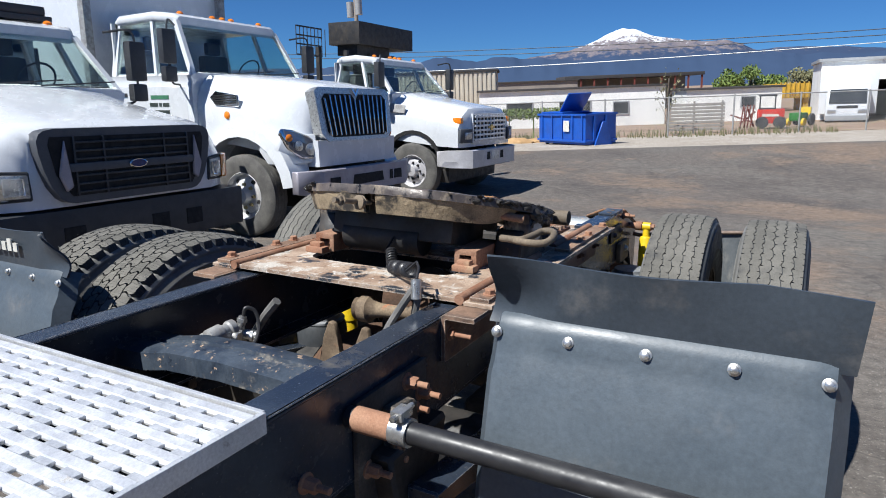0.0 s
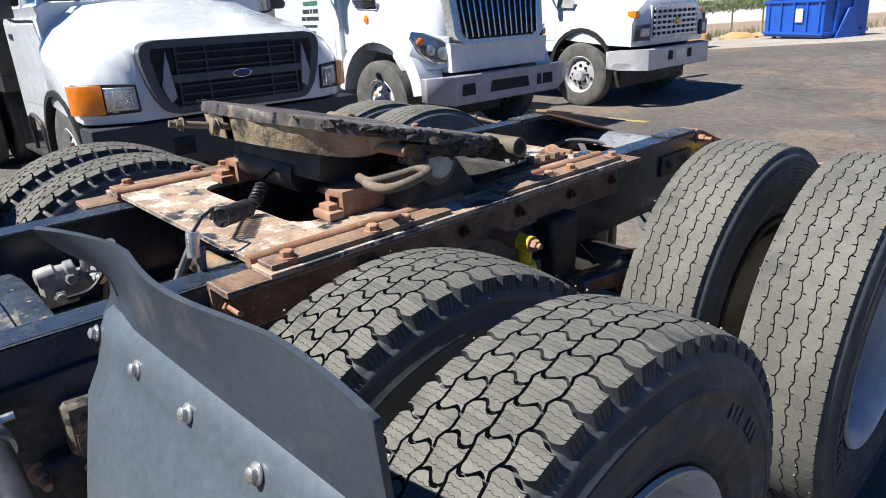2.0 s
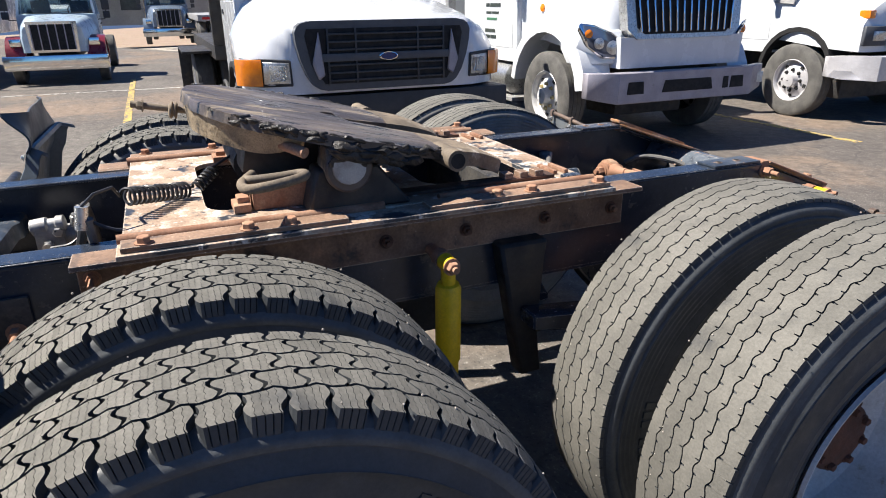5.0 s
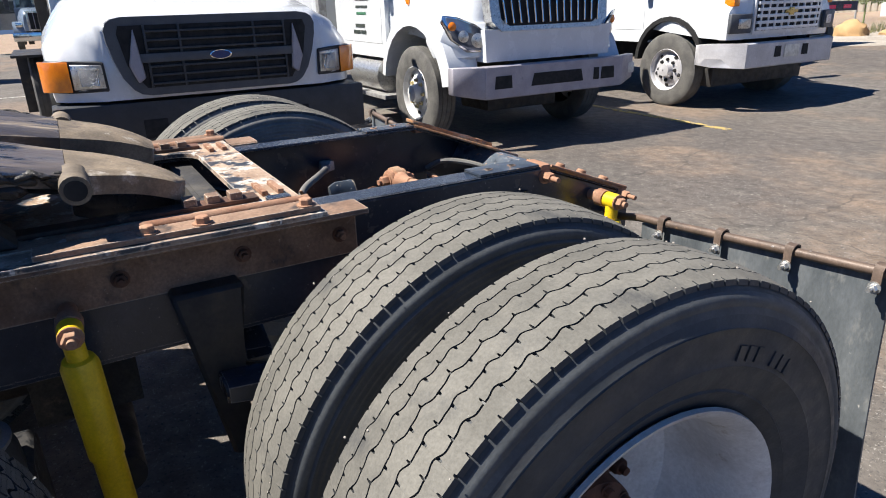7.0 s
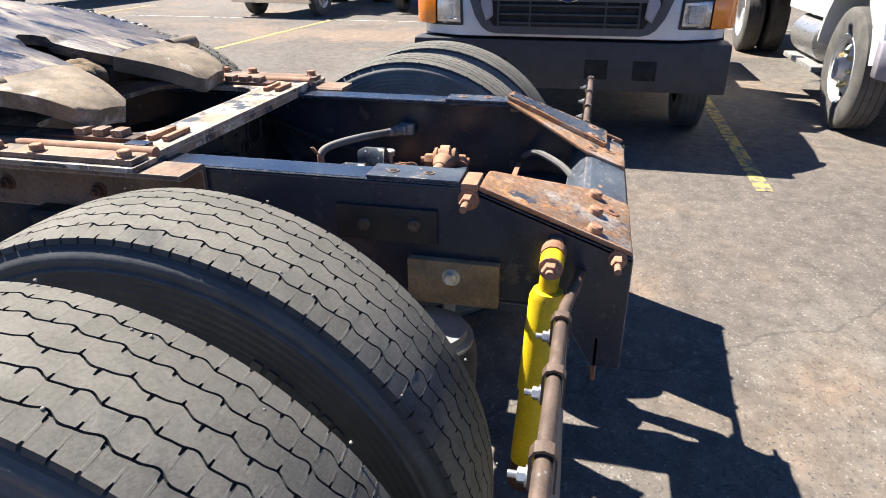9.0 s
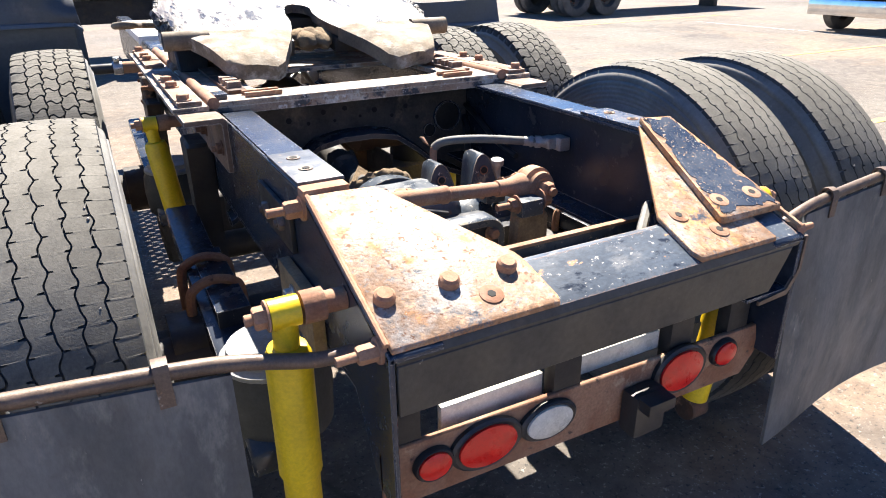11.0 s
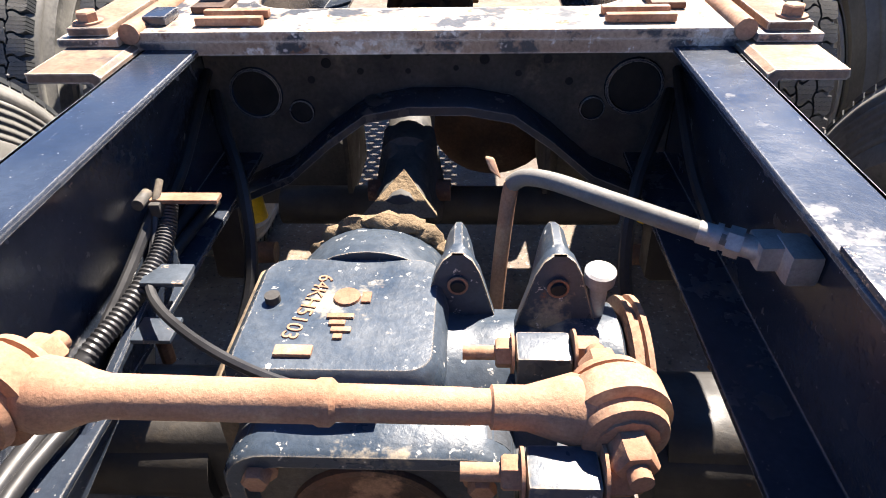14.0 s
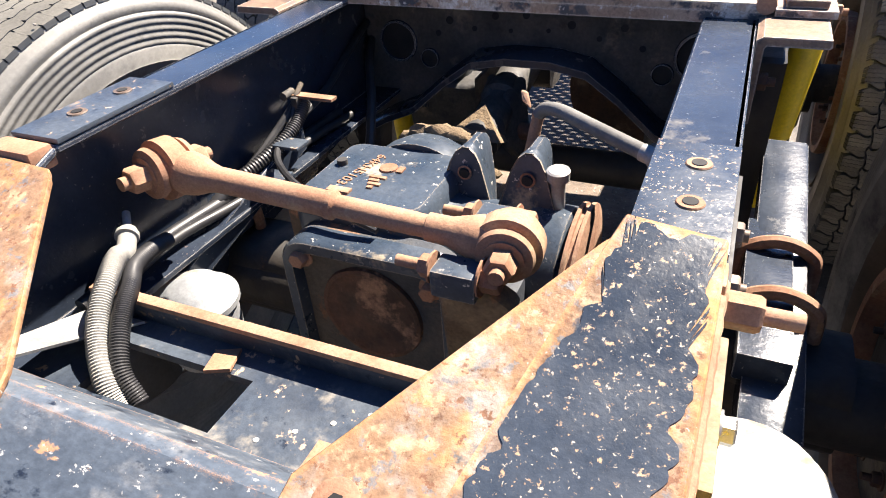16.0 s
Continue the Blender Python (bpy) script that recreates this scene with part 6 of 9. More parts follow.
tube(bm, [(0.344, 1.49, 0.93), (0.34, 1.53, 0.905), (0.345, 1.58, 0.885), (0.362, 1.64, 0.865), (0.385, 1.7, 0.845), (0.405, 1.78, 0.8)], 0.0115, 10, 20, True, 0.13)
part("convoluted_hose", bm, M["hose_black"], chassis, "black convoluted cable sleeve")
for dx, dz, r in ((0.006, 0.0, 0.009), (0.036, 0.002, 0.011)):
    bm = B()
    tube(bm, [(0.362 + dx, 1.3, 0.822 + dz), (0.374 + dx * 0.6, 1.5, 0.828 + dz), (0.352 + dx, 1.68, 0.824 + dz), (0.378 + dx * 0.5, 1.86, 0.83 + dz), (0.36 + dx, 2.03, 0.822 + dz)], r, 10)
    part("air_line", bm, M["hose_black"], chassis, "black air line along the rail")
bm = B()
tube(bm, [(0.318, 1.985, 0.905), (0.303, 2.01, 0.918), (0.282, 2.045, 0.915), (0.262, 2.085, 0.9), (0.238, 2.12, 0.878), (0.205, 2.15, 0.852), (0.185, 2.16, 0.82)], 0.0125, 12, 26, True, 0.13)
sleeve = part("convoluted_hose", bm, M["hose_pale"], chassis, "pale grey convoluted cable sleeve")
bm = B()
cyl(bm, (0.345, 1.95, 0.915), (0.318, 1.985, 0.905), 0.013, seg=14)
cyl(bm, (0.34, 1.956, 0.914), (0.336, 1.962, 0.913), 0.0165, seg=14)
cyl(bm, (0.33, 1.968, 0.91), (0.31, 2.01, 0.87), 0.009, seg=12)
cyl(bm, (0.37, 1.925, 0.925), (0.343, 1.952, 0.915), 0.006, seg=10)
part("sleeve_joint", bm, M["hose_pale"], sleeve, "pale plastic T-joint")
bm = B()
tube(bm, [(0.335, 1.9, 0.87), (0.318, 1.945, 0.885), (0.295, 1.995, 0.896), (0.262, 2.035, 0.898), (0.24, 2.07, 0.893), (0.222, 2.1, 0.88), (0.2, 2.13, 0.855), (0.175, 2.14, 0.82)], 0.0112, 12, 24, True, 0.13)
part("convoluted_hose", bm, M["hose_black"], chassis, "black convoluted cable sleeve")
for s_ in (1, -1):
    bm = B()
    lathe(bm, (s_ * 0.325, 1.9, 0.645), (0, 0, 1), [(0, 0.055), (0.03, 0.065), (0.1, 0.067), (0.103, 0.073), (0.113, 0.073), (0.116, 0.063), (0.135, 0.05), (0.146, 0.03), (0.15, 0.01)], 28)
    part("brake_chamber", bm, M["chamber"], chassis, "pale domed brake chamber with a clamp ring")
    bm = B()
    cyl(bm, (s_ * 0.31, 1.61, 0.565), (s_ * 0.86, 1.6, 0.565), 0.062, seg=20)
    part("axle_tube", bm, M["black"], chassis)
bm = B()
tube(bm, [(-0.36, 2.05, 0.90), (-0.3, 2.09, 0.935), (-0.23, 2.15, 0.935), (-0.17, 2.2, 0.92), (-0.12, 2.235, 0.89)], 0.0105, 8, 10)
part("cable", bm, M["hose"], chassis)
# suspension beams, U-bolts and air springs
for s_ in (1, -1):
    for y0 in (AXLE_F, AXLE_R):
        bm = B()
        prism(bm, [(s_ * 0.5, y0 - 0.55, 0.70), (s_ * 0.5, y0 - 0.55, 0.75), (s_ * 0.5, y0 + 0.1, 0.675), (s_ * 0.5, y0 + 0.5, 0.60), (s_ * 0.5, y0 + 0.5, 0.55), (s_ * 0.5, y0 + 0.05, 0.60)], (s_ * 0.085, 0, 0), 0.006)
        part("suspension_beam", bm, M["frame"], chassis)
        bm = B()
        lathe(bm, (s_ * 0.5, y0 + 0.38, 0.56), (0, 0, 1), [(0, 0.085), (0.02, 0.105), (0.1, 0.11), (0.15, 0.106), (0.17, 0.095)], 28)
        bag = part("air_spring", bm, M["groove"], chassis, "black rubber air spring with a pale top bead")
        bm = B()
        lathe(bm, (s_ * 0.5, y0 + 0.38, 0.725), (0, 0, 1), [(0, 0.094), (0.006, 0.1), (0.014, 0.1), (0.02, 0.086), (0.035, 0.084)], 28)
        part("bead_plate", bm, M["chamber"], bag)
        bm = B()
        prism(bm, [(s_ * 0.432, y0 - 0.62, 0.85 if y0 < 1 else 0.95), (s_ * 0.432, y0 - (0.34 if y0 < 1 else 0.46), 0.85 if y0 < 1 else 0.95), (s_ * 0.432, y0 - (0.42 if y0 < 1 else 0.5), 0.66), (s_ * 0.432, y0 - 0.46, 0.5), (s_ * 0.432, y0 - 0.54, 0.5)], (s_ * 0.07, 0, 0), 0.01)
        part("hanger_bracket", bm, M["black"], chassis, "rusty black suspension hanger")
    for y in (1.4, 1.55):
        bm = B()
        tube(bm, [(s_ * 0.48, y, 0.55), (s_ * 0.48, y, 0.68), (s_ * 0.495, y, 0.715), (s_ * 0.54, y, 0.73), (s_ * 0.585, y, 0.715), (s_ * 0.6, y, 0.68), (s_ * 0.6, y, 0.55)], 0.0125, 8)
        part("u_bolt", bm, M["rust"], chassis, "rusty U-bolt")
    bm = B()
    box(bm, (min(s_ * 0.485, s_ * 0.562), 1.3, 0.66), (max(s_ * 0.485, s_ * 0.562), 1.69, 0.712), 0.006)
    part("spring_seat", bm, M["frame"], chassis)
    bm = B()
    box(bm, (min(s_ * 0.432, s_ * 0.455), 1.885, 0.795), (max(s_ * 0.432, s_ * 0.455), 2.09, 0.9), 0.004)
    part("air_spring_plate", bm, M["tan_plate"], chassis, "dusty tan steel plate with bolts")
    for y in (1.985,):
        bm = B()
        hexbolt(bm, (s_ * 0.456, y, 0.865), (s_, 0, 0), 0.015, 0.014)
        part("bolt", bm, M["zinc"], chassis)

# ---- fenders ahead of the wheels, flaps behind them ----
for s_ in (1, -1):
    x0, x1 = 0.692, 1.37
    bm = B()
    prof = [(y + 0.012, z - 0.038, w) for y, z, w in ((-0.376, 1.224, 0), (-0.381, 1.238, 0), (-0.391, 1.243, 0), (-0.404, 1.236, 0), (-0.416, 1.214, 0), (-0.423, 1.184, 0), (-0.431, 1.159, 0), (-0.453, 1.12, 0), (-0.485, 0.98, 0), (-0.52, 0.8, 0), (-0.545, 0.6, 0))]
    n_ = 24
    rows_ = []
    for y, z, _ in prof:
        r_ = []
        for i in range(n_ + 1):
            u = i / n_
            e = min(u, 1 - u) / 0.06
            drop = 0.0 if e >= 1 else (1 - e) ** 2 * 0.05
            r_.append(bm.verts.new((s_ * (x0 + u * (x1 - x0)), y + drop + 0.028 * u, z - drop * 0.4)))
        rows_.append(r_)
    for a, b in zip(rows_, rows_[1:]):
        for i in range(n_):
            bm.faces.new((a[i], a[i + 1], b[i + 1], b[i]))
    fender = part("fender", bm, M["fender_grey"], chassis, "grey-black plastic quarter fender")
    fm = fender.modifiers.new("thick", "SOLIDIFY")
    fm.thickness = 0.006
    bm = B()
    rows_ = []
    for k in range(11):
        v = k / 10
        r_ = []
        for i in range(n_ + 1):
            u = i / n_
            x = x0 + 0.02 * v + u * (x1 - x0 - 0.012 * v)
            curl = max(0.0, 0.2 - u) / 0.2
            y = -0.386 + 0.026 * u - (0.024 * u if s_ > 0 else 0.06 * u ** 3) * v + 0.004 * v + 0.012 * math.sin(u * 8.0 + 1.2) * v * v - 0.055 * curl ** 1.5 * v * v + 0.022 * math.sin(v * 5) * curl
            z = 1.181 + 0.145 * v + 0.012 * curl * v - 0.008 * v * abs(math.sin(u * 4.2))
            r_.append(bm.verts.new((s_ * x, y, z)))
        rows_.append(r_)
    for a, b in zip(rows_, rows_[1:]):
        for i in range(n_):
            bm.faces.new((a[i], a[i + 1], b[i + 1], b[i]))
    apron = part("rubber_apron", bm, M["plastic"], fender, "curled black rubber flap bolted over the fender")
    fm = apron.modifiers.new("thick", "SOLIDIFY")
    fm.thickness = 0.007
    for x in (0.718, 0.872, 1.024, 1.18, 1.33):
        bm = B()
        lathe(bm, (s_ * x, -0.405 + 0.024 * (x - 0.692) / 0.68, 1.166), (0, -0.95, 0.3), [(0, 0.0125), (0.002, 0.012), (0.0035, 0.0085), (0.009, 0.008), (0.011, 0.005)], 14)
        part("fender_bolt", bm, M["zinc"], fender)
    bm = B()
    tube(bm, [(s_ * 0.44, -0.56, 0.972), (s_ * 0.8, -0.56, 0.972), (s_ * 1.32, -0.56, 0.97)], 0.0245, 16)
    arm = part("fender_arm", bm, M["hose_black"], fender, "black tube fender arm")
    bm = B()
    cyl(bm, (s_ * 0.46, -0.56, 0.972), (s_ * 0.553, -0.56, 0.972), 0.028, seg=18)
    part("arm_socket", bm, M["rust_rod"], fender)
    bm = B()
    cyl(bm, (s_ * 0.555, -0.56, 0.972), (s_ * 0.597, -0.56, 0.972), 0.031, seg=18)
    box(bm, (s_ * 0.576 - 0.014, -0.585, 1.004), (s_ * 0.576 + 0.014, -0.54, 1.024), 0.003)
    cyl(bm, (s_ * 0.576, -0.6, 1.014), (s_ * 0.576, -0.52, 1.014), 0.007, seg=8)
    part("clamp", bm, M["zinc"], fender, "zinc band clamp")
    # rear flap on its rod
    bm = B()
    tube(bm, [(s_ * 0.44, 2.26, 0.895), (s_ * 0.5, 2.252, 0.893), (s_ * 0.6, 2.242, 0.915), (s_ * 0.7, 2.235, 0.927), (s_ * 1.0, 2.235, 0.957), (s_ * 1.3, 2.235, 0.985)], 0.0118, 12)
    rod_ = part("flap_rod", bm, M["rod_dark"], chassis, "dark worn bent rod carrying a mud flap")
    bm = B()
    rows_ = []
    for k in range(9):
        v = k / 8
        rows_.append([bm.verts.new((s_ * (0.615 + u / 10 * (0.68 + 0.03 * v)), 2.247 + 0.02 * math.sin(u * 0.5 + v * 2) * v, 0.903 + u * 0.0072 - 0.62 * v)) for u in range(11)])
    for a, b in zip(rows_, rows_[1:]):
        for i in range(10):
            bm.faces.new((a[i], a[i + 1], b[i + 1], b[i]))
    flap = part("mud_flap", bm, M["flap"], rod_, "dusty black rubber mud flap")
    flap.modifiers.new("thick", "SOLIDIFY").thickness = 0.008
    for x, z in ((0.7, 0.928), (0.888, 0.946), (1.079, 0.965), (1.275, 0.983)):
        bm = B()
        loop = [(2.221, z - 0.045), (2.221, z + 0.004), (2.225, z + 0.013), (2.235, z + 0.017), (2.245, z + 0.013), (2.249, z + 0.004), (2.249, z - 0.045),
                (2.252, z - 0.045), (2.252, z + 0.006), (2.247, z + 0.017), (2.235, z + 0.021), (2.223, z + 0.017), (2.217, z + 0.006), (2.217, z - 0.045)]
        prism(bm, [(s_ * x - 0.01, y, zz) for y, zz in loop], (0.02, 0, 0))
        clip = part("flap_clip", bm, M["rod_dark"], rod_, "dark steel strap clip")
        bm = B()
        hexbolt(bm, (s_ * x, 2.217, z - 0.032), (0, -1, 0), 0.01, 0.01, 0.012)
        part("bolt", bm, M["zinc"], rod_)
    if s_ < 0:
        for k, h in enumerate((0.03, 0.03, 0.03, 0.042, 0.03)):
            bm = B()
            box(bm, (-1.1 + 0.034 * k, -0.4, 1.245), (-1.077 + 0.034 * k, -0.394, 1.245 + h))
            part("lettering_bar", bm, M["whitelens"], apron, smooth=0)
        fender.location = (-0.12, 0.0, -0.1)

# ---- slotted aluminium deck ----
bm = B()
rows_n, cols_n = 30, 13
y0, y1, x0, x1 = -2.0, -0.81, -0.47, 0.435
py, px = (y1 - y0) / rows_n, (x1 - x0) / cols_n
for i in range(rows_n):
    yy = y0 + i * py
    prism(bm, [(x0, yy, 1.084), (x0, yy + 0.004, 1.09), (x0, yy + py * 0.5, 1.093), (x0, yy + py * 0.62, 1.09), (x0, yy + py * 0.64, 1.082), (x0, yy, 1.080)], (x1 - x0, 0, 0))
    for j in range(cols_n + 1):
        xx = x0 + (j + (0.5 if i % 2 else 0)) * px
        if xx < x1 - 0.01 and yy + py * 1.02 < y1:
            box(bm, (max(x0, xx), yy + py * 0.6, 1.082), (min(x1, xx + px * 0.55), yy + py * 1.02, 1.0885))
box(bm, (x0, y1 - 0.004, 1.05), (x1, y1 + 0.006, 1.092), 0.002)
box(bm, (x1 - 0.004, y0, 1.05), (x1 + 0.008, y1, 1.092), 0.002)
box(bm, (x0 - 0.006, y0, 1.05), (x0 + 0.004, y1, 1.092), 0.002)
part("deck_plate", bm, M["alu"], chassis, "slotted aluminium deck plate behind the cab", smooth=0)

# ---- air valve, lines and coiled hose ahead of the mount plate ----
bm = B()
box(bm, (-0.39, -0.325, 0.84), (-0.31, -0.24, 0.93), 0.014)
lathe(bm, (-0.34, -0.335, 0.925), (0.1, 1, 0.1), [(0, 0.012), (0.006, 0.026), (0.05, 0.028), (0.056, 0.021), (0.075, 0.02), (0.08, 0.026), (0.1, 0.025), (0.104, 0.012)], 20)
lathe(bm, (-0.36, -0.25, 0.885), (0, 1, 0), [(0, 0.036), (0.04, 0.036), (0.046, 0.03), (0.07, 0.03), (0.076, 0.016)], 20)
valve = part("brake_valve", bm, M["grey_cast"], chassis, "pale grey cast brake valve with fittings")
for p, q, r in (((-0.33, -0.285, 0.875), (-0.28, -0.29, 0.87), 0.015), ((-0.33, -0.21, 0.92), (-0.325, -0.2, 0.96), 0.013), ((-0.33, -0.2, 0.9), (-0.29, -0.18, 0.895), 0.016), ((-0.31, -0.255, 0.915), (-0.29, -0.255, 0.915), 0.012)):
    bm = B()
    cyl(bm, p, q, r, seg=12)
    d_ = (Vector(q) - Vector(p)).normalized()
    hexbolt(bm, Vector(p).lerp(Vector(q), 0.55), d_, r * 1.25, 0.012, 0.0, False)
    part("fitting", bm, M["zinc"], valve)
bm = B()
tube(bm, [(-0.325, -0.2, 0.955), (-0.32, -0.19, 0.985), (-0.3, -0.17, 0.97), (-0.285, -0.175, 0.92), (-0.27, -0.22, 0.88), (-0.275, -0.28, 0.872)], 0.0065, 8)
part("air_line", bm, M["hose_black"], valve)
valve.location = (0.085, 0.006, 0.027)
bm = B()
lathe(bm, (0.06, -0.74, 0.95), (1, 0, 0), [(0, 0.03), (0.02, 0.036), (0.09, 0.036), (0.1, 0.022), (0.13, 0.02)], 18)
cyl(bm, (0.11, -0.74, 0.95), (0.11, -0.74, 1.01), 0.016, seg=12)
part("brake_valve", bm, M["grey_cast"], chassis)
for pts, r, m_ in (([(0.335, -0.1, 1.135), (0.3, -0.115, 1.08), (0.26, -0.14, 1.0), (0.23, -0.16, 0.9)], 0.0115, "hose"), ([(0.345, -0.09, 1.13), (0.33, -0.09, 1.07), (0.315, -0.085, 0.99), (0.3, -0.08, 0.88)], 0.0115, "hose"),
                   ([(-0.29, -0.16, 0.8), (-0.26, -0.15, 0.88), (-0.2, -0.15, 0.97), (-0.136, -0.15, 1.04)], 0.014, "hose"),
                   
                   ([(0.15, -0.74, 0.95), (0.2, -0.7, 0.93), (0.26, -0.62, 0.88)], 0.01, "hose_black")):
    bm = B()
    tube(bm, pts, r, 8)
    part("air_line", bm, M[m_], chassis)
bm = B()
cyl(bm, (0.343, -0.108, 1.105), (0.338, -0.1, 1.16), 0.015, seg=12)
part("hose_joint", bm, M["zinc"], chassis)


def coil_points(a, b, radius, turns):
    a, b = Vector(a), Vector(b)
    rot = axis_frame(b - a)
    out = []
    for i in range(14 * turns + 1):
        t = 2 * math.pi * i / 14
        out.append(a.lerp(b, i / (14 * turns)) + rot @ Vector((radius * math.cos(t), radius * math.sin(t), 0)))
    return out


bm = B()
first = coil_points((0.27, -0.005, 1.155), (0.11, 0.14, 1.115), 0.021, 13)
second = coil_points((0.085, 0.17, 1.112), (0.045, 0.225, 1.15), 0.016, 6)
tube(bm, [(0.34, -0.1, 1.16), (0.33, -0.07, 1.185), (0.3, -0.03, 1.19), *first, *second, (0.02, 0.31, 1.2), (0.0, 0.36, 1.2)], 0.0042, 6, 1, False)
part("coiled_air_line", bm, M["hose_black"], chassis, "black coiled air line")
bm = B()
tube(bm, [(0.34, -0.1, 1.13), (0.35, -0.03, 1.095), (0.33, 0.05, 1.09), (0.27, 0.1, 1.092), (0.22, 0.08, 1.091)], 0.0045, 6)
part("air_line", bm, M["hose_black"], chassis)


# ---- the mountains ----
NEAR = set(scene.collection.objects)

def mountain_material(name, rock, wood, snow_line, snow_soft, snow=True):
    m = bpy.data.materials.new(name)
    m.use_nodes = True
    n, l = m.node_tree.nodes, m.node_tree.links
    bs = n["Principled BSDF"]
    bs.inputs["Roughness"].default_value = 1.0
    bs.inputs["Specular IOR Level"].default_value = 0.0
    co = n.new("ShaderNodeTexCoord")
    nz = n.new("ShaderNodeTexNoise")
    nz.inputs["Scale"].default_value, nz.inputs["Detail"].default_value, nz.inputs["Roughness"].default_value = 0.02, 12, 0.8
    l.new(co.outputs["Object"], nz.inputs["Vector"])
    sep = n.new("ShaderNodeSeparateXYZ")
    l.new(co.outputs["Object"], sep.inputs[0])
    ma = n.new("ShaderNodeMath")
    ma.operation = "MULTIPLY_ADD"
    l.new(nz.outputs["Fac"], ma.inputs[0])
    ma.inputs[1].default_value = 330.0
    l.new(sep.outputs["Z"], ma.inputs[2])

    def band(lo, hi):
        r = n.new("ShaderNodeMapRange")
        r.interpolation_type = "SMOOTHSTEP"
        r.inputs[1].default_value, r.inputs[2].default_value = lo, hi
        l.new(ma.outputs[0], r.inputs[0])
        return r.outputs[0]
    mx = n.new("ShaderNodeMix")
    mx.data_type = "RGBA"
    mx.inputs[6].default_value, mx.inputs[7].default_value = (*wood, 1), (*rock, 1)
    l.new(band(snow_line - 70, snow_line - 25), mx.inputs[0])
    out = mx.outputs[2]
    if snow:
        m2 = n.new("ShaderNodeMix")
        m2.data_type = "RGBA"
        m2.inputs[7].default_value = (0.62, 0.64, 0.68, 1)
        l.new(out, m2.inputs[6])
        l.new(band(snow_line, snow_line + snow_soft), m2.inputs[0])
        out = m2.outputs[2]
    l.new(out, bs.inputs["Base Color"])
    return m


def interp(tab, x):
    for (a, za), (b, zb) in zip(tab, tab[1:]):
        if a <= x <= b:
            return za + (zb - za) * (x - a) / (b - a)
    return tab[0][1] if x < tab[0][0] else tab[-1][1]


def ridge(name, label, dist, crest, mat, rough, seed, ground=-2.0):
    """A range on an arc round the yard; crest: bearing in degrees left of +y against height."""
    bm = B()
    rows_ = []
    steps = [i * 0.25 for i in range(-200, 421)]
    for k in range(15):
        v = k / 14
        row = []
        for a in steps:
            h = interp(crest, a) * (1 + rough * 0.25 * noise.fractal((a * 0.35, seed, 0), 1.0, 2.0, 5))
            w = noise.fractal((a * 0.5, v * 4.0, seed + 3), 1.0, 2.0, 6)
            d = dist + v * dist * 0.16 + w * dist * 0.02 * rough
            z = ground + (h - ground) * min(1.0, v ** 0.9 * (1 + 0.10 * w * (1 - v) * rough * 2))
            b = radians(a)
            row.append(bm.verts.new((-math.sin(b) * d, math.cos(b) * d, z)))
        rows_.append(row)
    for p, q in zip(rows_, rows_[1:]):
        for i in range(len(p) - 1):
            bm.faces.new((p[i], p[i + 1], q[i + 1], q[i]))
    return solid(name, bm, mat, label, "mountains", kind="structure", smooth=180)


# rock and wood colours carry the blue of distance haze
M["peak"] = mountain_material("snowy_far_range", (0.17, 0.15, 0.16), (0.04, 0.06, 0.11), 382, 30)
M["foothill"] = mountain_material("haze_blue_foothills", (0.055, 0.085, 0.15), (0.042, 0.066, 0.12), 400, 30, False)
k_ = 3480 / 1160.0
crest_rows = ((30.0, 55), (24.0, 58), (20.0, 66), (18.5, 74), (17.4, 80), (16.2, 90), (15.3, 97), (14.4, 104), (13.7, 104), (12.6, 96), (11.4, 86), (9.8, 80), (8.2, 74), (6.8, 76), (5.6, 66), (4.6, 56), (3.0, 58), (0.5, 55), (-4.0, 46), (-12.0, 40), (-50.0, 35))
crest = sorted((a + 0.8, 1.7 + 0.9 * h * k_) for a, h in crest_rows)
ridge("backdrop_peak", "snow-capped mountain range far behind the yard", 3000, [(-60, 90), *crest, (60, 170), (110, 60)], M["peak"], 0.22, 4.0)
ridge("backdrop_foothills", "wooded foothills coloured haze blue below the snowy range", 2500, [(-60, 70), (-10, 88), (0, 98), (5, 112), (10, 118), (16, 122), (20, 126), (23.5, 140), (26, 150), (28, 142), (32, 150), (45, 120), (110, 45)], M["foothill"], 0.5, 9.0)

# ---- buildings across the yard ----
RZ = math.degrees(math.atan2(U.y, U.x))


def wall_paint(name, c, d, lines=0.0):
    return surface(name, c, d, 0.6, 0.8, 0.08, bump=0.004, bump_scale=12, spread=0.06, layers=[(tuple(v * 0.75 for v in c), 0.9, 0.64, 0.1, 0.85, 0)])


M["bwhite"] = wall_paint("white_painted_block", (0.84, 0.84, 0.81), (0.77, 0.77, 0.74))
M["btan"] = wall_paint("tan_ribbed_metal", (0.52, 0.47, 0.38), (0.46, 0.41, 0.33))
M["bbrown"] = wall_paint("brown_grey_siding", (0.3, 0.26, 0.22), (0.25, 0.22, 0.19))
M["bgrey"] = wall_paint("grey_siding", (0.32, 0.33, 0.34), (0.27, 0.28, 0.29))
M["rooft"] = wall_paint("dark_roof", (0.06, 0.055, 0.055), (0.045, 0.042, 0.042))
M["redpost"] = wall_paint("dark_red_steel", (0.2, 0.05, 0.035), (0.16, 0.04, 0.03))
M["paneldark"] = surface("dark_window_pane", (0.03, 0.035, 0.04), (0.05, 0.055, 0.06), 2, 0.15, 0.05)
M["weathered"] = surface("weathered_boards", (0.36, 0.34, 0.31), (0.28, 0.26, 0.23), 2, 0.9, 0.05, bump=0.004, bump_scale=30)


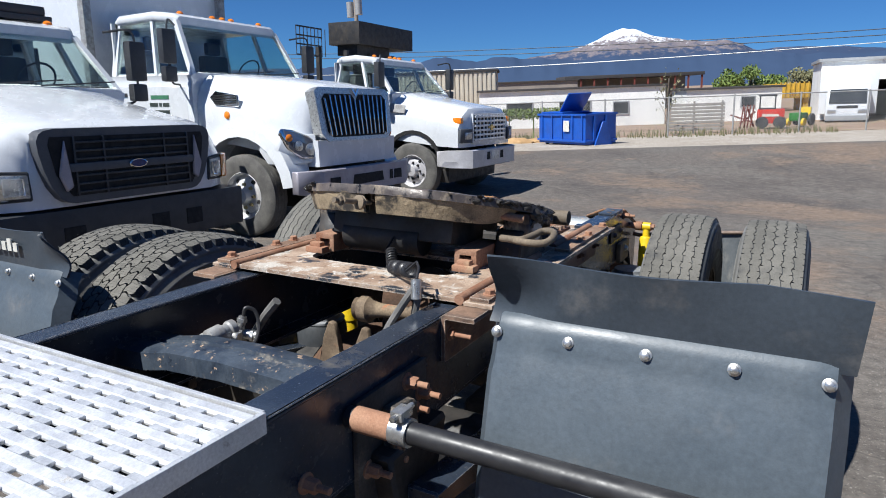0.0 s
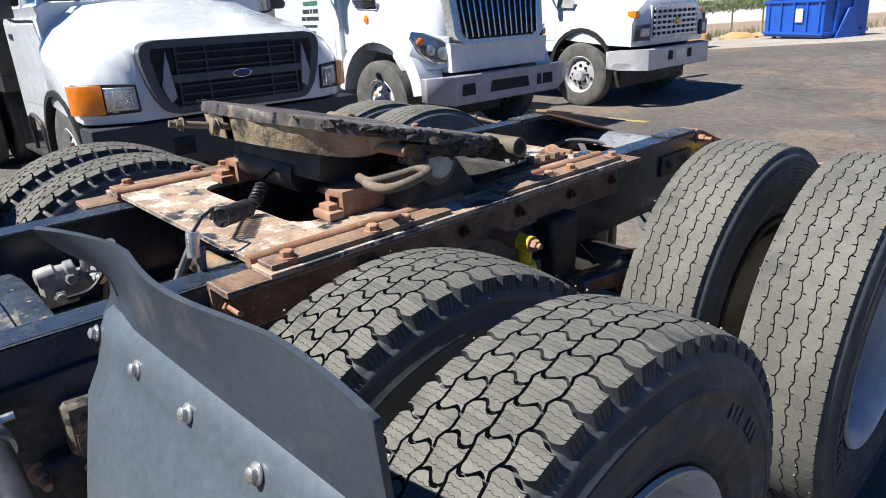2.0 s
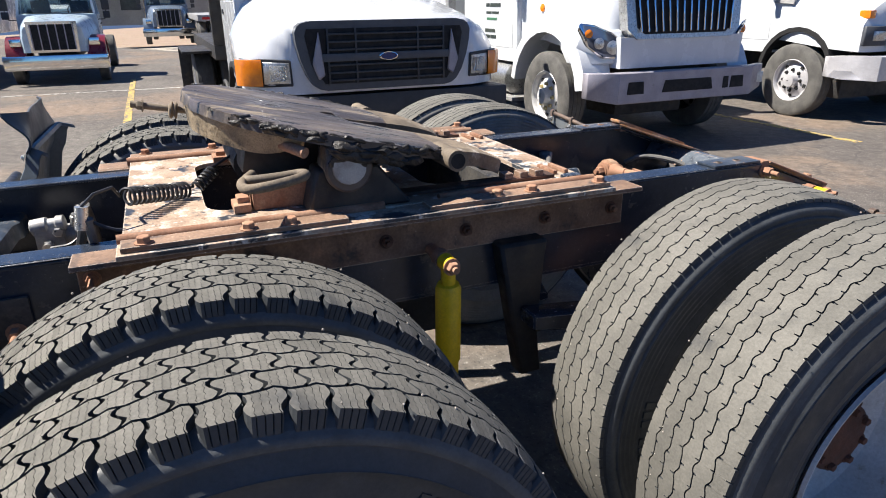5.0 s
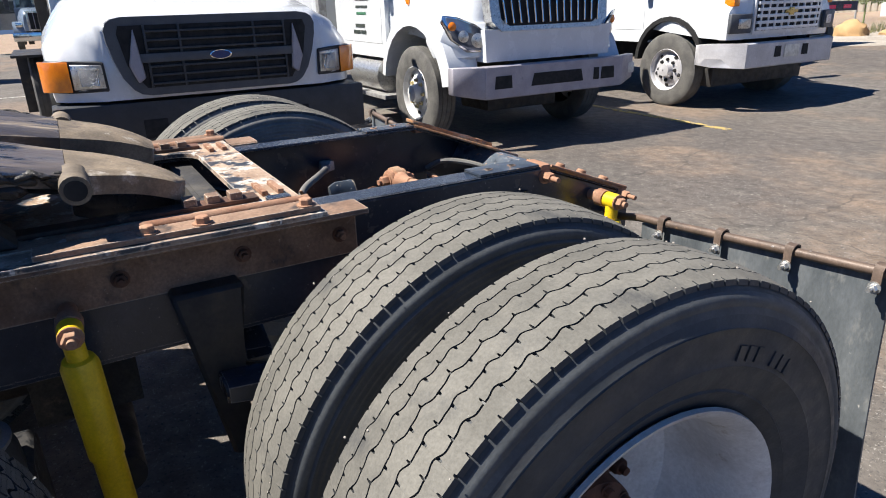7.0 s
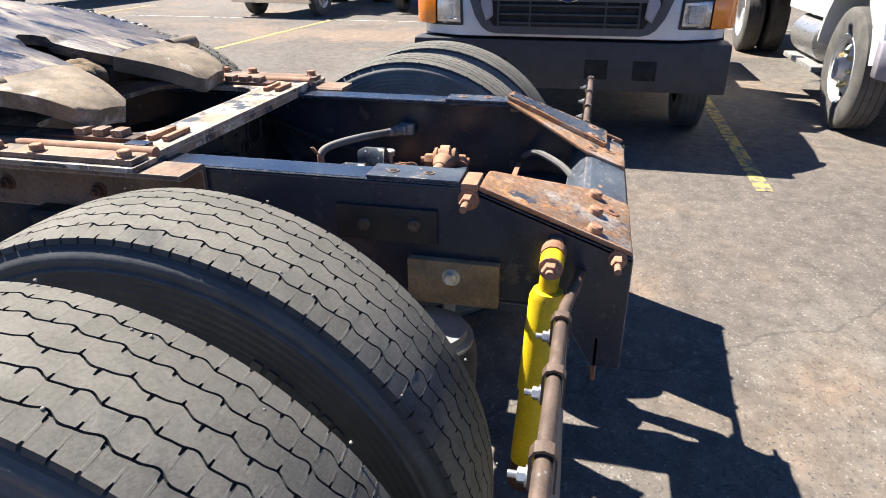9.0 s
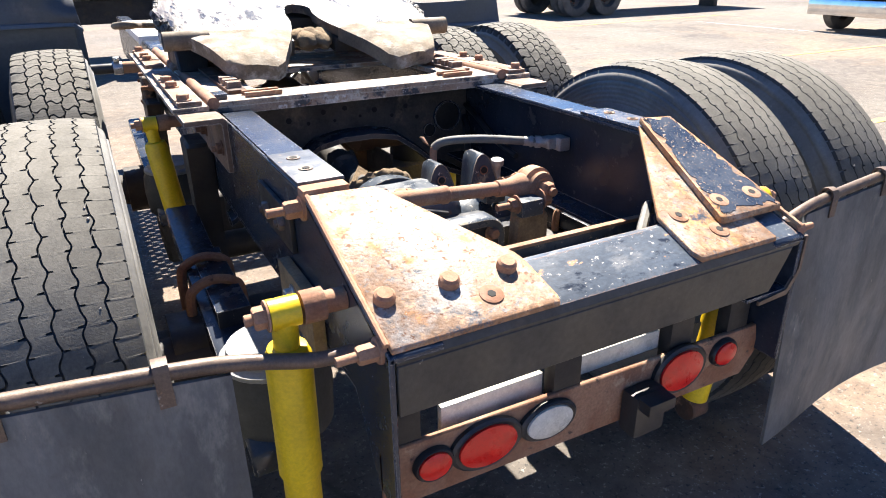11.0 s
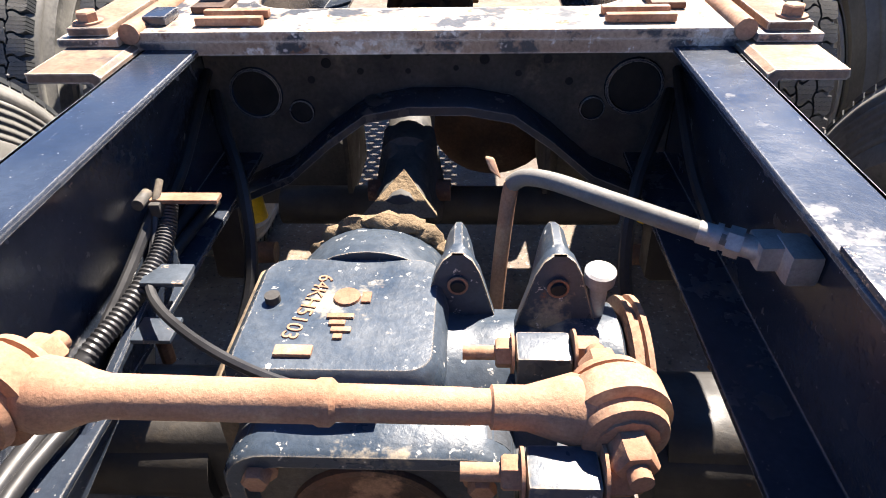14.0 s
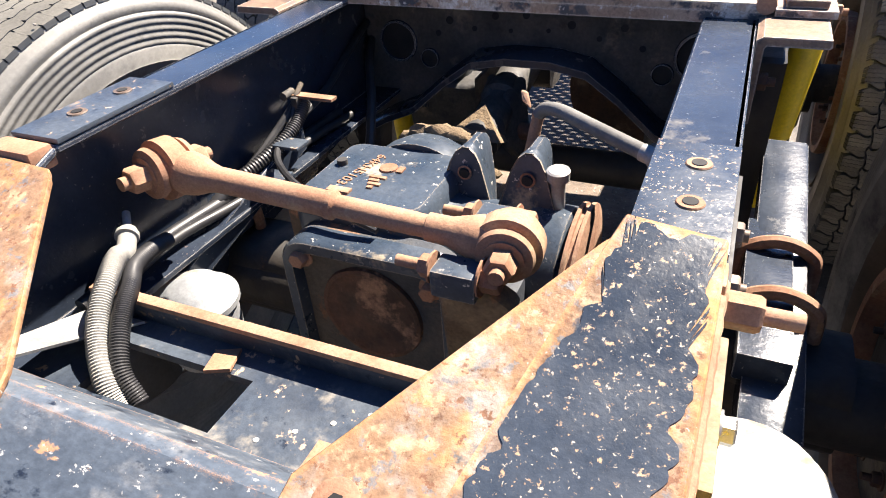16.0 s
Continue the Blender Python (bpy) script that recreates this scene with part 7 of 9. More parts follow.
def building(name, label, at, length, depth, zb, zt, wall, roof_over=0.15, rz=RZ, windows=(), flutes=0, roof="rooft"):
    """Front-left corner at `at`; runs along its front. windows: (start, sill, width, height)."""
    t = thing(name, label, "building", m=Matrix.Translation((at[0], at[1], 0)) @ pose(0, 0, 0, 0, 0, rz))
    bm = B()
    box(bm, (0, 0, zb), (length, depth, zt), 0)
    part("wall", bm, M[wall], t, smooth=0)
    for i in range(flutes):
        bm = B()
        x = (i + 0.5) * length / flutes
        box(bm, (x - length / flutes * 0.3, -0.07, zb), (x + length / flutes * 0.3, -0.001, zt - 0.05), 0.02)
        part("wall_rib", bm, M[wall], t)
    bm = B()
    box(bm, (-roof_over, -roof_over, zt + 0.002), (length + roof_over, depth + roof_over, zt + 0.14), 0.02)
    part("roof", bm, M[roof], t)
    for x, z, w, h in windows:
        bm = B()
        for lo, hi in (((x - 0.06, -0.06, z - 0.06), (x + w + 0.06, 0.02, z)), ((x - 0.06, -0.06, z + h), (x + w + 0.06, 0.02, z + h + 0.06)), ((x - 0.06, -0.06, z), (x, 0.02, z + h)), ((x + w, -0.06, z), (x + w + 0.06, 0.02, z + h))):
            box(bm, lo, hi)
        win = part("window_frame", bm, M["bgrey"], t, smooth=0)
        bm = B()
        box(bm, (x, -0.03, z), (x + w, -0.004, z + h))
        part("pane", bm, M["paneldark"], win, smooth=0)
    return t


building("low_building", "long white low building with dark windows", (-18.5, 37.2), 11.8, 6.0, -0.8, 1.72, "bwhite", windows=((1.8, 0.2, 1.6, 0.75), (5.2, 0.15, 1.9, 0.8), (8.6, 0.1, 0.9, 0.7)))
building("ribbed_building", "tan ribbed metal building", (-27.5, 41.0), 7.6, 6.0, -0.8, 3.3, "btan", flutes=22)
building("shop_building", "brown-grey flat-roofed shop with roof vents", (-33.0, 56.0), 14.0, 8.0, -0.8, 2.55, "bbrown", windows=((9.0, 1.2, 1.0, 0.6),))
building("small_building", "small white outbuilding with grey side", (-6.9, 44.5), 6.0, 4.0, -0.8, 1.35, "bwhite", windows=((3.5, 0.2, 0.8, 0.6),))
for s, o, h in ((22.5, 36.5, 3.2), (23.3, 37.0, 3.15), (24.1, 37.3, 3.25), (15, 34, 3.2)):
    bm = B()
    p = yard(s - 33, o + 6, 2.5)
    cyl(bm, p, p + Vector((0, 0, h - 2.4)), 0.18, seg=14)
    cyl(bm, p + Vector((0, 0, h - 2.4)), p + Vector((0, 0, h - 2.3)), 0.26, seg=14)
    solid("roof_vent", bm, M["zinc"], "round metal vent pipe on a flat roof", "roof vent", "roof vents")
pav = thing("open_pavilion", "open pavilion with dark flat roof and red posts", "pavilion", m=Matrix.Translation((-23.6, 67.5, 0)) @ pose(0, 0, 0, 0, 0, 30))
bm = B()
box(bm, (0, 0, 2.75), (15, 6, 3.1), 0.02)
part("roof", bm, M["rooft"], pav)
for i in range(11):
    bm = B()
    box(bm, (0.2 + i * 1.45, 0.1, -0.8), (0.36 + i * 1.45, 0.26, 2.76), 0.0)
    part("post", bm, M["redpost"], pav, smooth=0)
bm = B()
box(bm, (0, 5.8, -0.8), (15, 6, 2.75))
part("back_wall", bm, M["bbrown"], pav, smooth=0)
# open shed with a delivery truck at its door
shed = thing("metal_shed", "white metal shed with a wide open door", "shed", m=Matrix.Translation((0.72, 43.6, 0)) @ pose(0, 0, 0, 0, 0, 4))
bm = B()
box(bm, (0, 0, -0.78), (0.4, 0.2, 2.7))
box(bm, (0.4, 0, 1.62), (3.45, 0.2, 2.7))
box(bm, (3.45, 0, -0.78), (14, 0.2, 2.7))
box(bm, (0, 0.2, -0.78), (0.2, 9, 2.7))
box(bm, (13.8, 0.2, -0.78), (14, 9, 2.7))
box(bm, (0.2, 8.8, -0.78), (13.8, 9, 2.7))
part("wall", bm, M["bwhite"], shed, smooth=0)
bm = B()
box(bm, (-0.15, -0.15, 2.7), (14.1, 9.1, 2.88), 0.02)
part("roof", bm, M["bgrey"], shed)
bm = B()
box(bm, (1.15, -0.2, 1.95), (1.5, -0.001, 2.12), 0.02)
part("wall_lamp", bm, M["bgrey"], shed)
van = thing("delivery_truck", "white cab-over delivery truck in the shed doorway", "truck", m=Matrix.Translation((2.1, 38.9, -0.74)) @ Matrix.Scale(1.04, 4))
bm = B()
box(bm, (-1.27, 0.9, 0.6), (1.27, 5.0, 2.75), 0.04)
part("box_body", bm, M["white"], van)
bm = B()
secs = []
for y, w, z0, z1 in ((-0.75, 0.82, 0.35, 1.05), (-0.72, 0.9, 0.35, 1.15), (-0.45, 0.95, 0.35, 1.9), (-0.3, 0.93, 0.35, 2.05), (0.85, 0.93, 0.4, 2.05)):
    secs.append([bm.verts.new((a, y, b)) for a, b in rrect(0, (z0 + z1) / 2, 2 * w, z1 - z0, 0.08, 3)])
skin(bm, secs)
part("cab_body", bm, M["white"], van)
bm = B()
prism(bm, [(-0.8, -0.735, 1.17), (0.8, -0.735, 1.17), (0.78, -0.49, 1.85), (-0.78, -0.49, 1.85)], (0, -0.012, 0.004))
part("windscreen", bm, M["paneldark"], van)
bm = B()
box(bm, (-0.9, -0.85, 0.35), (0.9, -0.74, 0.6), 0.03)
part("bumper", bm, M["bgrey"], van)
for s in (1, -1):
    bm = B()
    box(bm, (s * 0.65 - 0.18, -0.775, 0.72), (s * 0.65 + 0.18, -0.74, 0.88), 0.02)
    part("headlamp", bm, M["zinc"], van)
    for y in (0.0, 3.6):
        bm = B()
        lathe(bm, (s * 0.92, y, 0.38), (s, 0, 0), [(-0.2, 0.2), (-0.19, 0.37), (-0.02, 0.38), (0, 0.25), (-0.02, 0.1)], 20)
        part("wheel", bm, M["groove"], van)
bm = B()
box(bm, (-0.45, -0.765, 0.95), (0.45, -0.745, 1.08), 0.01)
part("grille", bm, M["blackplast"], van)

# ---- dumpster ----
dm = thing("dumpster", "blue steel dumpster with one lid thrown open", "dumpster", m=pose(-5.93, 19.75, -0.08, 0, 0, -28.8))
L, D_, H_ = 1.14, 0.66, 1.02
bm = B()
for lo, hi in (((-L, -D_, 0.1), (L, -D_ + 0.05, H_)), ((-L, D_ - 0.05, 0.1), (L, D_, H_)), ((-L, -D_ + 0.05, 0.1), (-L + 0.05, D_ - 0.05, H_)), ((L - 0.05, -D_ + 0.05, 0.1), (L, D_ - 0.05, H_)), ((-L, -D_, 0.05), (L, D_, 0.1))):
    bm = B()
    box(bm, lo, hi)
    part("side_wall" if hi[2] > 0.5 else "bottom", bm, M["dumpster"], dm)
for z in (0.12, H_ - 0.07):
    for lo, hi in (((-L, -D_ - 0.05, z), (L, -D_, z + 0.07)), ((L, -D_ - 0.05, z), (L + 0.05, D_ + 0.02, z + 0.07)), ((-L - 0.05, -D_ - 0.05, z), (-L, D_ + 0.02, z + 0.07))):
        bm = B()
        box(bm, lo, hi, 0.01)
        part("rim_bar", bm, M["dumpster"], dm)
for x in (-0.95, -0.45, 0.05, 0.55, 1.0):
    bm = B()
    box(bm, (x - 0.03, -D_ - 0.045, 0.19), (x + 0.03, -D_ - 0.001, H_ - 0.07), 0.008)
    part("rib", bm, M["dumpster"], dm)
for y in (-0.3, 0.2):
    bm = B()
    box(bm, (L + 0.001, y - 0.05, 0.19), (L + 0.05, y + 0.05, H_ - 0.07), 0.01)
    part("rib", bm, M["dumpster"], dm)
bm = B()
prism(bm, [(L + 0.05, -0.35, 0.0), (L + 0.05, 0.4, 0.0), (L + 0.05, 0.12, 0.75), (L + 0.05, -0.02, 0.75)], (0.06, 0, 0), 0.01)
part("side_pocket", bm, M["dumpster"], dm)
bm = B()
box(bm, (0, -0.5, 0), (0.78, 0.5, 0.04), 0.015, Matrix.Translation((-0.35, 0.05, H_ + 0.01)) @ pose(0, 0, 0, 0, -52, 0))
part("lid", bm, M["dumpster"], dm, "open blue lid")
bm = B()
box(bm, (-1.1, -0.6, H_ + 0.002), (-0.02, 0.6, H_ + 0.05), 0.02)
part("lid", bm, M["dumpster"], dm, "closed blue lid")
bm = B()
box(bm, (0.14, -D_ - 0.048, 0.45), (0.42, -D_ - 0.044, 0.8))
part("label_panel", bm, M["whitelens"], dm)
for x, y in ((-0.9, -0.5), (0.9, -0.5), (-0.9, 0.5), (0.9, 0.5)):
    bm = B()
    cyl(bm, (x - 0.04, y, 0.05), (x + 0.04, y, 0.05), 0.06, seg=12)
    part("caster", bm, M["groove"], dm)

# ---- chain-link fence ----
M["galv"] = surface("galvanised_pipe", (0.42, 0.42, 0.41), (0.35, 0.35, 0.34), 8, 0.5, 0.1, metal=0.4)
fence = thing("fence", "galvanised chain-link fence along the verge", "fence")
for i in range(15):
    s = -3.5 + i * 2.4
    bm = B()
    p = yard(s, 6.9, land_z(6.9))
    cyl(bm, p, p + Vector((0, 0, 1.5)), 0.03, seg=8)
    part("post", bm, M["galv"], fence)
for z in (1.45,):
    bm = B()
    cyl(bm, yard(-3.5, 6.9, land_z(6.9) + z), yard(30.1, 6.9, land_z(6.9) + z), 0.022, seg=8)
    part("top_rail", bm, M["galv"], fence)
bm = B()
for i in range(560):
    s = -3.5 + i * 0.06
    for ds in (0.7, -0.7):
        a, b = yard(s, 6.9 + 0.01 * ds, land_z(6.9) + 0.05), yard(s + ds, 6.9 + 0.01 * ds, land_z(6.9) + 1.43)
        if -3.5 <= s + ds <= 30:
            w = U * 0.0025
            skin(bm, [[bm.verts.new(a - w), bm.verts.new(a + w), bm.verts.new(a + N * 0.004)], [bm.verts.new(b - w), bm.verts.new(b + w), bm.verts.new(b + N * 0.004)]], False)
tagged(part("wire_mesh", bm, M["galv"], fence, "thin galvanised wire mesh", smooth=0), kind="stuff")
gate = thing("board_fence", "weathered grey board fence panel", "fence")
for k in range(8):
    bm = B()
    box(bm, (0, -0.02, 0), (2.3, 0.02, 0.11), 0.004, Matrix.Translation(yard(6.4, 8.6, land_z(8.6) + 0.12 + k * 0.14)) @ pose(0, 0, 0, 0, 0, RZ))
    part("board", bm, M["weathered"], gate)
for s in (6.45, 7.5, 8.6):
    bm = B()
    p = yard(s, 8.63, land_z(8.63))
    cyl(bm, p, p + Vector((0, 0, 1.3)), 0.04, seg=8)
    part("post", bm, M["weathered"], gate)

# ---- machines beyond the fence ----
M["machine_red"] = surface("red_machine_paint", (0.55, 0.035, 0.02), (0.45, 0.03, 0.02), 3, 0.45, 0.1)
M["machine_green"] = surface("green_machine_paint", (0.03, 0.2, 0.03), (0.025, 0.16, 0.025), 3, 0.45, 0.1)
M["machine_yellow"] = surface("yellow_machine_paint", (0.7, 0.5, 0.03), (0.6, 0.42, 0.03), 3, 0.5, 0.1)
M["container_y"] = surface("yellow_container_paint", (0.6, 0.38, 0.05), (0.5, 0.31, 0.04), 2, 0.6, 0.1, layers=[((0.25, 0.1, 0.04), 2, 0.66, 0.06, 0.8, 0)])
red = thing("skid_steer", "red compact loader parked behind the fence", "loader", m=pose(-0.87, 31.0, -0.28, 0, 0, 4) @ Matrix.Scale(0.86, 4))
bm = B()
box(bm, (-0.65, -0.7, 0.25), (0.6, 0.7, 0.95), 0.06)
part("body", bm, M["machine_red"], red)
bm = B()
box(bm, (-0.6, -0.5, 0.95), (0.2, 0.5, 1.0), 0.01)
for x, y in ((-0.55, -0.45), (-0.55, 0.45), (0.15, -0.45), (0.15, 0.45)):
    box(bm, (x - 0.03, y - 0.03, 0.98), (x + 0.03, y + 0.03, 1.62), 0.005)
box(bm, (-0.62, -0.52, 1.6), (0.22, 0.52, 1.66), 0.02)
part("cage", bm, M["blackplast"], red)
bm = B()
box(bm, (-0.4, -0.712, 0.6), (0.35, -0.702, 0.72))
part("writing_bar", bm, M["whitelens"], red)
for x in (-0.4, 0.4):
    for y in (-0.72, 0.6):
        bm = B()
        cyl(bm, (x, y, 0.3), (x, y + 0.14, 0.3), 0.3, seg=20)
        part("wheel", bm, M["groove"], red)
gr = thing("small_tractor", "green and yellow garden tractor", "tractor", m=pose(0.22, 32.9, -0.3, 0, 0, 66) @ Matrix.Scale(0.78, 4))
bm = B()
box(bm, (-0.7, -0.35, 0.3), (0.15, 0.35, 0.75), 0.08)
part("hood", bm, M["machine_green"], gr)
bm = B()
box(bm, (0.2, -0.4, 0.5), (0.6, 0.4, 0.65), 0.05)
box(bm, (0.5, -0.3, 0.6), (0.62, 0.3, 1.05), 0.05)
part("seat", bm, M["machine_yellow"], gr)
for x, r in ((-0.5, 0.22), (0.4, 0.34)):
    for y in (-0.5, 0.36):
        bm = B()
        cyl(bm, (x, y, r), (x, y + 0.14, r), r, seg=20)
        cyl(bm, (x, y - 0.005, r), (x, y + 0.145, r), r * 0.5, seg=14)
        part("wheel", bm, M["machine_yellow" if r < 0.3 else "groove"], gr)
bm = B()
for x, y, a in ((-2.0, 30.0, 20), (-1.75, 30.3, -35), (-1.6, 30.1, 60), (-1.9, 30.6, 80)):
    box(bm, (-0.45, -0.03, -0.03), (0.45, 0.03, 0.03), 0.01, Matrix.Translation((x, y, 0.2)) @ pose(0, 0, 0, 0, a, a))
    cyl(bm, (x, y, -0.25), (x + 0.1, y, 0.75), 0.03, seg=8)
solid("scrap_implements", bm, M["redpost"], "tangle of rusty red farm implements", "scrap", kind="stuff")
cont = thing("yellow_container", "rusty yellow open container", "container", m=Matrix.Translation((-2.9, 61.0, 0)) @ pose(0, 0, 0, 0, 0, 26))
bm = B()
box(bm, (0, 0, 0.3), (3.0, 2.2, 1.5), 0.02)
box(bm, (0, 0.2, -0.76), (0.4, 2.0, 0.31))
box(bm, (2.6, 0.2, -0.76), (3.0, 2.0, 0.31))
part("body", bm, M["container_y"], cont)
for i in range(8):
    bm = B()
    box(bm, (0.1 + i * 0.38, -0.08, 0.35), (0.2 + i * 0.38, -0.002, 1.62), 0.01)
    part("rib", bm, M["container_y"], cont)

# ---- cables and pole ----
M["wire"] = surface("dark_cable", (0.03, 0.03, 0.032), (0.04, 0.04, 0.042), 5, 0.6, 0.1)
for a, b, sag, m_ in (((-46, 49, 6.2), (14, 52, 4.85), 0.5, "wire"), ((-46, 49.5, 5.8), (14, 52.5, 4.5), 0.5, "wire"), ((-46, 50, 4.1), (14, 52, 4.2), 0.4, "galv")):
    bm = B()
    a, b = Vector(a), Vector(b)
    tube(bm, [a.lerp(b, t / 10) - Vector((0, 0, sag * 4 * (t / 10) * (1 - t / 10))) for t in range(11)], 0.032, 6, 3)
    solid("power_line", bm, M[m_], "overhead power cable across the view", "power line", "power lines")
bm = B()
cyl(bm, (-24.6, 32.6, -0.6), (-24.6, 32.6, 9.0), 0.16, 0.11, seg=12)
pole = solid("utility_pole", bm, M["bbrown"], "wooden utility pole with transformer cans", "utility pole")
for dx, z in ((-0.35, 6.6), (0.3, 6.7)):
    bm = B()
    cyl(bm, (-24.6 + dx, 32.5, z), (-24.6 + dx, 32.5, z + 0.9), 0.22, seg=16)
    part("transformer", bm, M["galv"], pole)
bm = B()
box(bm, (-25.6, 32.5, 7.9), (-23.6, 32.6, 8.02), 0.01)
part("crossarm", bm, M["bbrown"], pole)

# ---- trees, hedge, weeds ----
M["leaf"] = surface("spring_green_leaves", (0.16, 0.22, 0.045), (0.11, 0.16, 0.035), 1.5, 0.7, 0.1, spread=0.25, island=True)
M["leaf_pale"] = surface("pale_dry_leaves", (0.22, 0.21, 0.11), (0.16, 0.16, 0.08), 1.5, 0.8, 0.1, spread=0.25, island=True)
M["bark"] = surface("grey_brown_bark", (0.14, 0.11, 0.085), (0.1, 0.08, 0.06), 6, 0.9, 0.05, bump=0.01, bump_scale=20)


def leaves(bm, rng, c, spread, count, size):
    for _ in range(count):
        while True:
            p = Vector((rng.uniform(-1, 1), rng.uniform(-1, 1), rng.uniform(-1, 1)))
            if p.length < 1:
                break
        p = Vector(c) + Vector((p.x * spread[0], p.y * spread[1], p.z * spread[2]))
        m = Euler((rng.uniform(0, 6.3), rng.uniform(0, 6.3), rng.uniform(0, 6.3))).to_matrix()
        s = size * rng.uniform(0.6, 1.3)
        bm.faces.new([bm.verts.new(p + m @ Vector(q)) for q in ((-s, 0, 0), (0, -s * 0.45, 0), (s, 0, 0.1 * s), (0, s * 0.45, 0))])


def tree(x, y, z, h, w, seed, label, mat="leaf", count=1400, size=0.16):
    rng = random.Random(seed)
    t = thing("tree", label, "tree", "trees beyond the yard", m=pose(x, y, z))
    bm = B()
    tube(bm, [(0, 0, 0), (0.05 * w, 0, h * 0.25), (0, 0.04 * w, h * 0.55), (0.03, 0, h * 0.85)], 0.06 * w, 8)
    tips = []
    for i in range(9):
        a = rng.uniform(0, 6.3)
        z0 = h * rng.uniform(0.2, 0.6)
        tip = Vector((math.cos(a) * w * rng.uniform(0.35, 0.8), math.sin(a) * w * rng.uniform(0.35, 0.8), z0 + h * rng.uniform(0.15, 0.35)))
        tube(bm, [(0, 0, z0), tip * 0.5 + Vector((0, 0, z0 * 0.55)), tip], 0.022 * w, 6)
        tips.append(tip)
    part("trunk", bm, M["bark"], t)
    bm = B()
    tips.append(Vector((0, 0, h * 0.88)))
    for tip in tips:
        leaves(bm, rng, tip, (w * 0.42, w * 0.42, h * 0.17), count // len(tips), size)
    tagged(part("crown", bm, M[mat], t, smooth=0), kind="stuff")
    return t


for i, (x, y, h, w, m_) in enumerate(((-7.0, 64.5, 3.6, 1.7, "leaf"), (-5.2, 66, 3.9, 1.9, "leaf"), (-3.6, 67, 3.0, 1.5, "leaf"), (-0.5, 72, 3.4, 2.0, "leaf_pale"), (1.0, 73, 3.6, 2.0, "leaf_pale"))):
    tree(x, y, -0.75, h, w, 30 + i, "bushy spring-green tree beyond the buildings", m_, 1500, 0.17)
sap = yard(6.2, 7.6, land_z(7.6))
tree(sap.x, sap.y, sap.z, 2.6, 0.55, 77, "thin young tree with sparse leaves by the fence", "leaf_pale", 120, 0.06)
rng = random.Random(3)
bm = B()
for i in range(16):
    p = yard(-1.2 + i * 0.22, 8.2, land_z(8.2) + 1.02)
    leaves(bm, rng, p, (0.35, 0.35, 0.24), 120, 0.07)
for i in range(4):
    p = yard(-1.0 + i, 8.2, land_z(8.2))
    cyl(bm, p, p + Vector((0, 0, 1.0)), 0.03, seg=6)
tagged(solid("hedge", bm, M["leaf"], "green hedge growing through the fence", "hedge", kind="stuff", smooth=0))
bm = B()
for i in range(420):
    p = yard(rng.uniform(-2, 12), rng.uniform(5.6, 8.0), 0)
    p.z = land_z(6.9)
    for k in range(4):
        q = p + Vector((rng.uniform(-0.06, 0.06), rng.uniform(-0.06, 0.06), rng.uniform(0.1, 0.35)))
        s = U * 0.012
        bm.faces.new([bm.verts.new(p - s), bm.verts.new(p + s), bm.verts.new(q)])
solid("weeds", bm, M["leaf_pale"], "dry weeds and grass tufts along the fence", "weeds", kind="stuff", smooth=0)
M["sack"] = surface("tan_sacking", (0.42, 0.27, 0.13), (0.36, 0.22, 0.1), 4, 0.9, 0.05)
for s, o, sx, sz in ((-0.9, 4.7, 0.5, 0.42), (0.3, 4.9, 0.6, 0.2), (1.0, 5.2, 0.5, 0.15)):
    bm = B()
    bmesh.ops.create_icosphere(bm, subdivisions=3, radius=1.0)
    for v in bm.verts:
        v.co = Vector((v.co.x * sx, v.co.y * 0.35, max(-0.05, v.co.z) * sz)) * (1 + 0.2 * noise.noise(v.co * 2.2 + Vector((s, 0, 0))))
    turned(bm, Matrix.Translation(yard(s, o, land_z(o))))
    solid("debris_sack", bm, M["sack"], "slumped tan sack of debris by the fence", "sack", "debris by the fence")
for ob in set(scene.collection.objects) - NEAR:
    if ob.parent is None:
        ob.matrix_basis = LAND @ ob.matrix_basis
for i in range(7):
    tree(-58 + (i % 3) * 3, -26 + i * 6.5, 0, 5.5 + i % 3, 3.2, 50 + i, "broad green tree behind the truck yard", "leaf", 1300, 0.26)
building("yard_office", "long grey metal building behind the far trucks", (-62, -40), 60, 8, 0, 3.4, "bgrey", rz=90, windows=((10, 1.2, 1.5, 0.9), (24, 1.2, 1.5, 0.9), (38, 1.2, 1.5, 0.9)))


M["road_tyre"] = surface("dust_greyed_road_tyre", (0.13, 0.125, 0.115), (0.085, 0.082, 0.078), 5, 0.85, 0.08, bump=0.0006, bump_scale=90, spec=0.3, spread=0.12)
M["nut_cream"] = surface("corroded_cream_hub", (0.52, 0.44, 0.22), (0.38, 0.3, 0.13), 14, 0.6, 0.1, spread=0.15, layers=[((0.2, 0.1, 0.04), 24, 0.6, 0.06, 0.8, 0)])


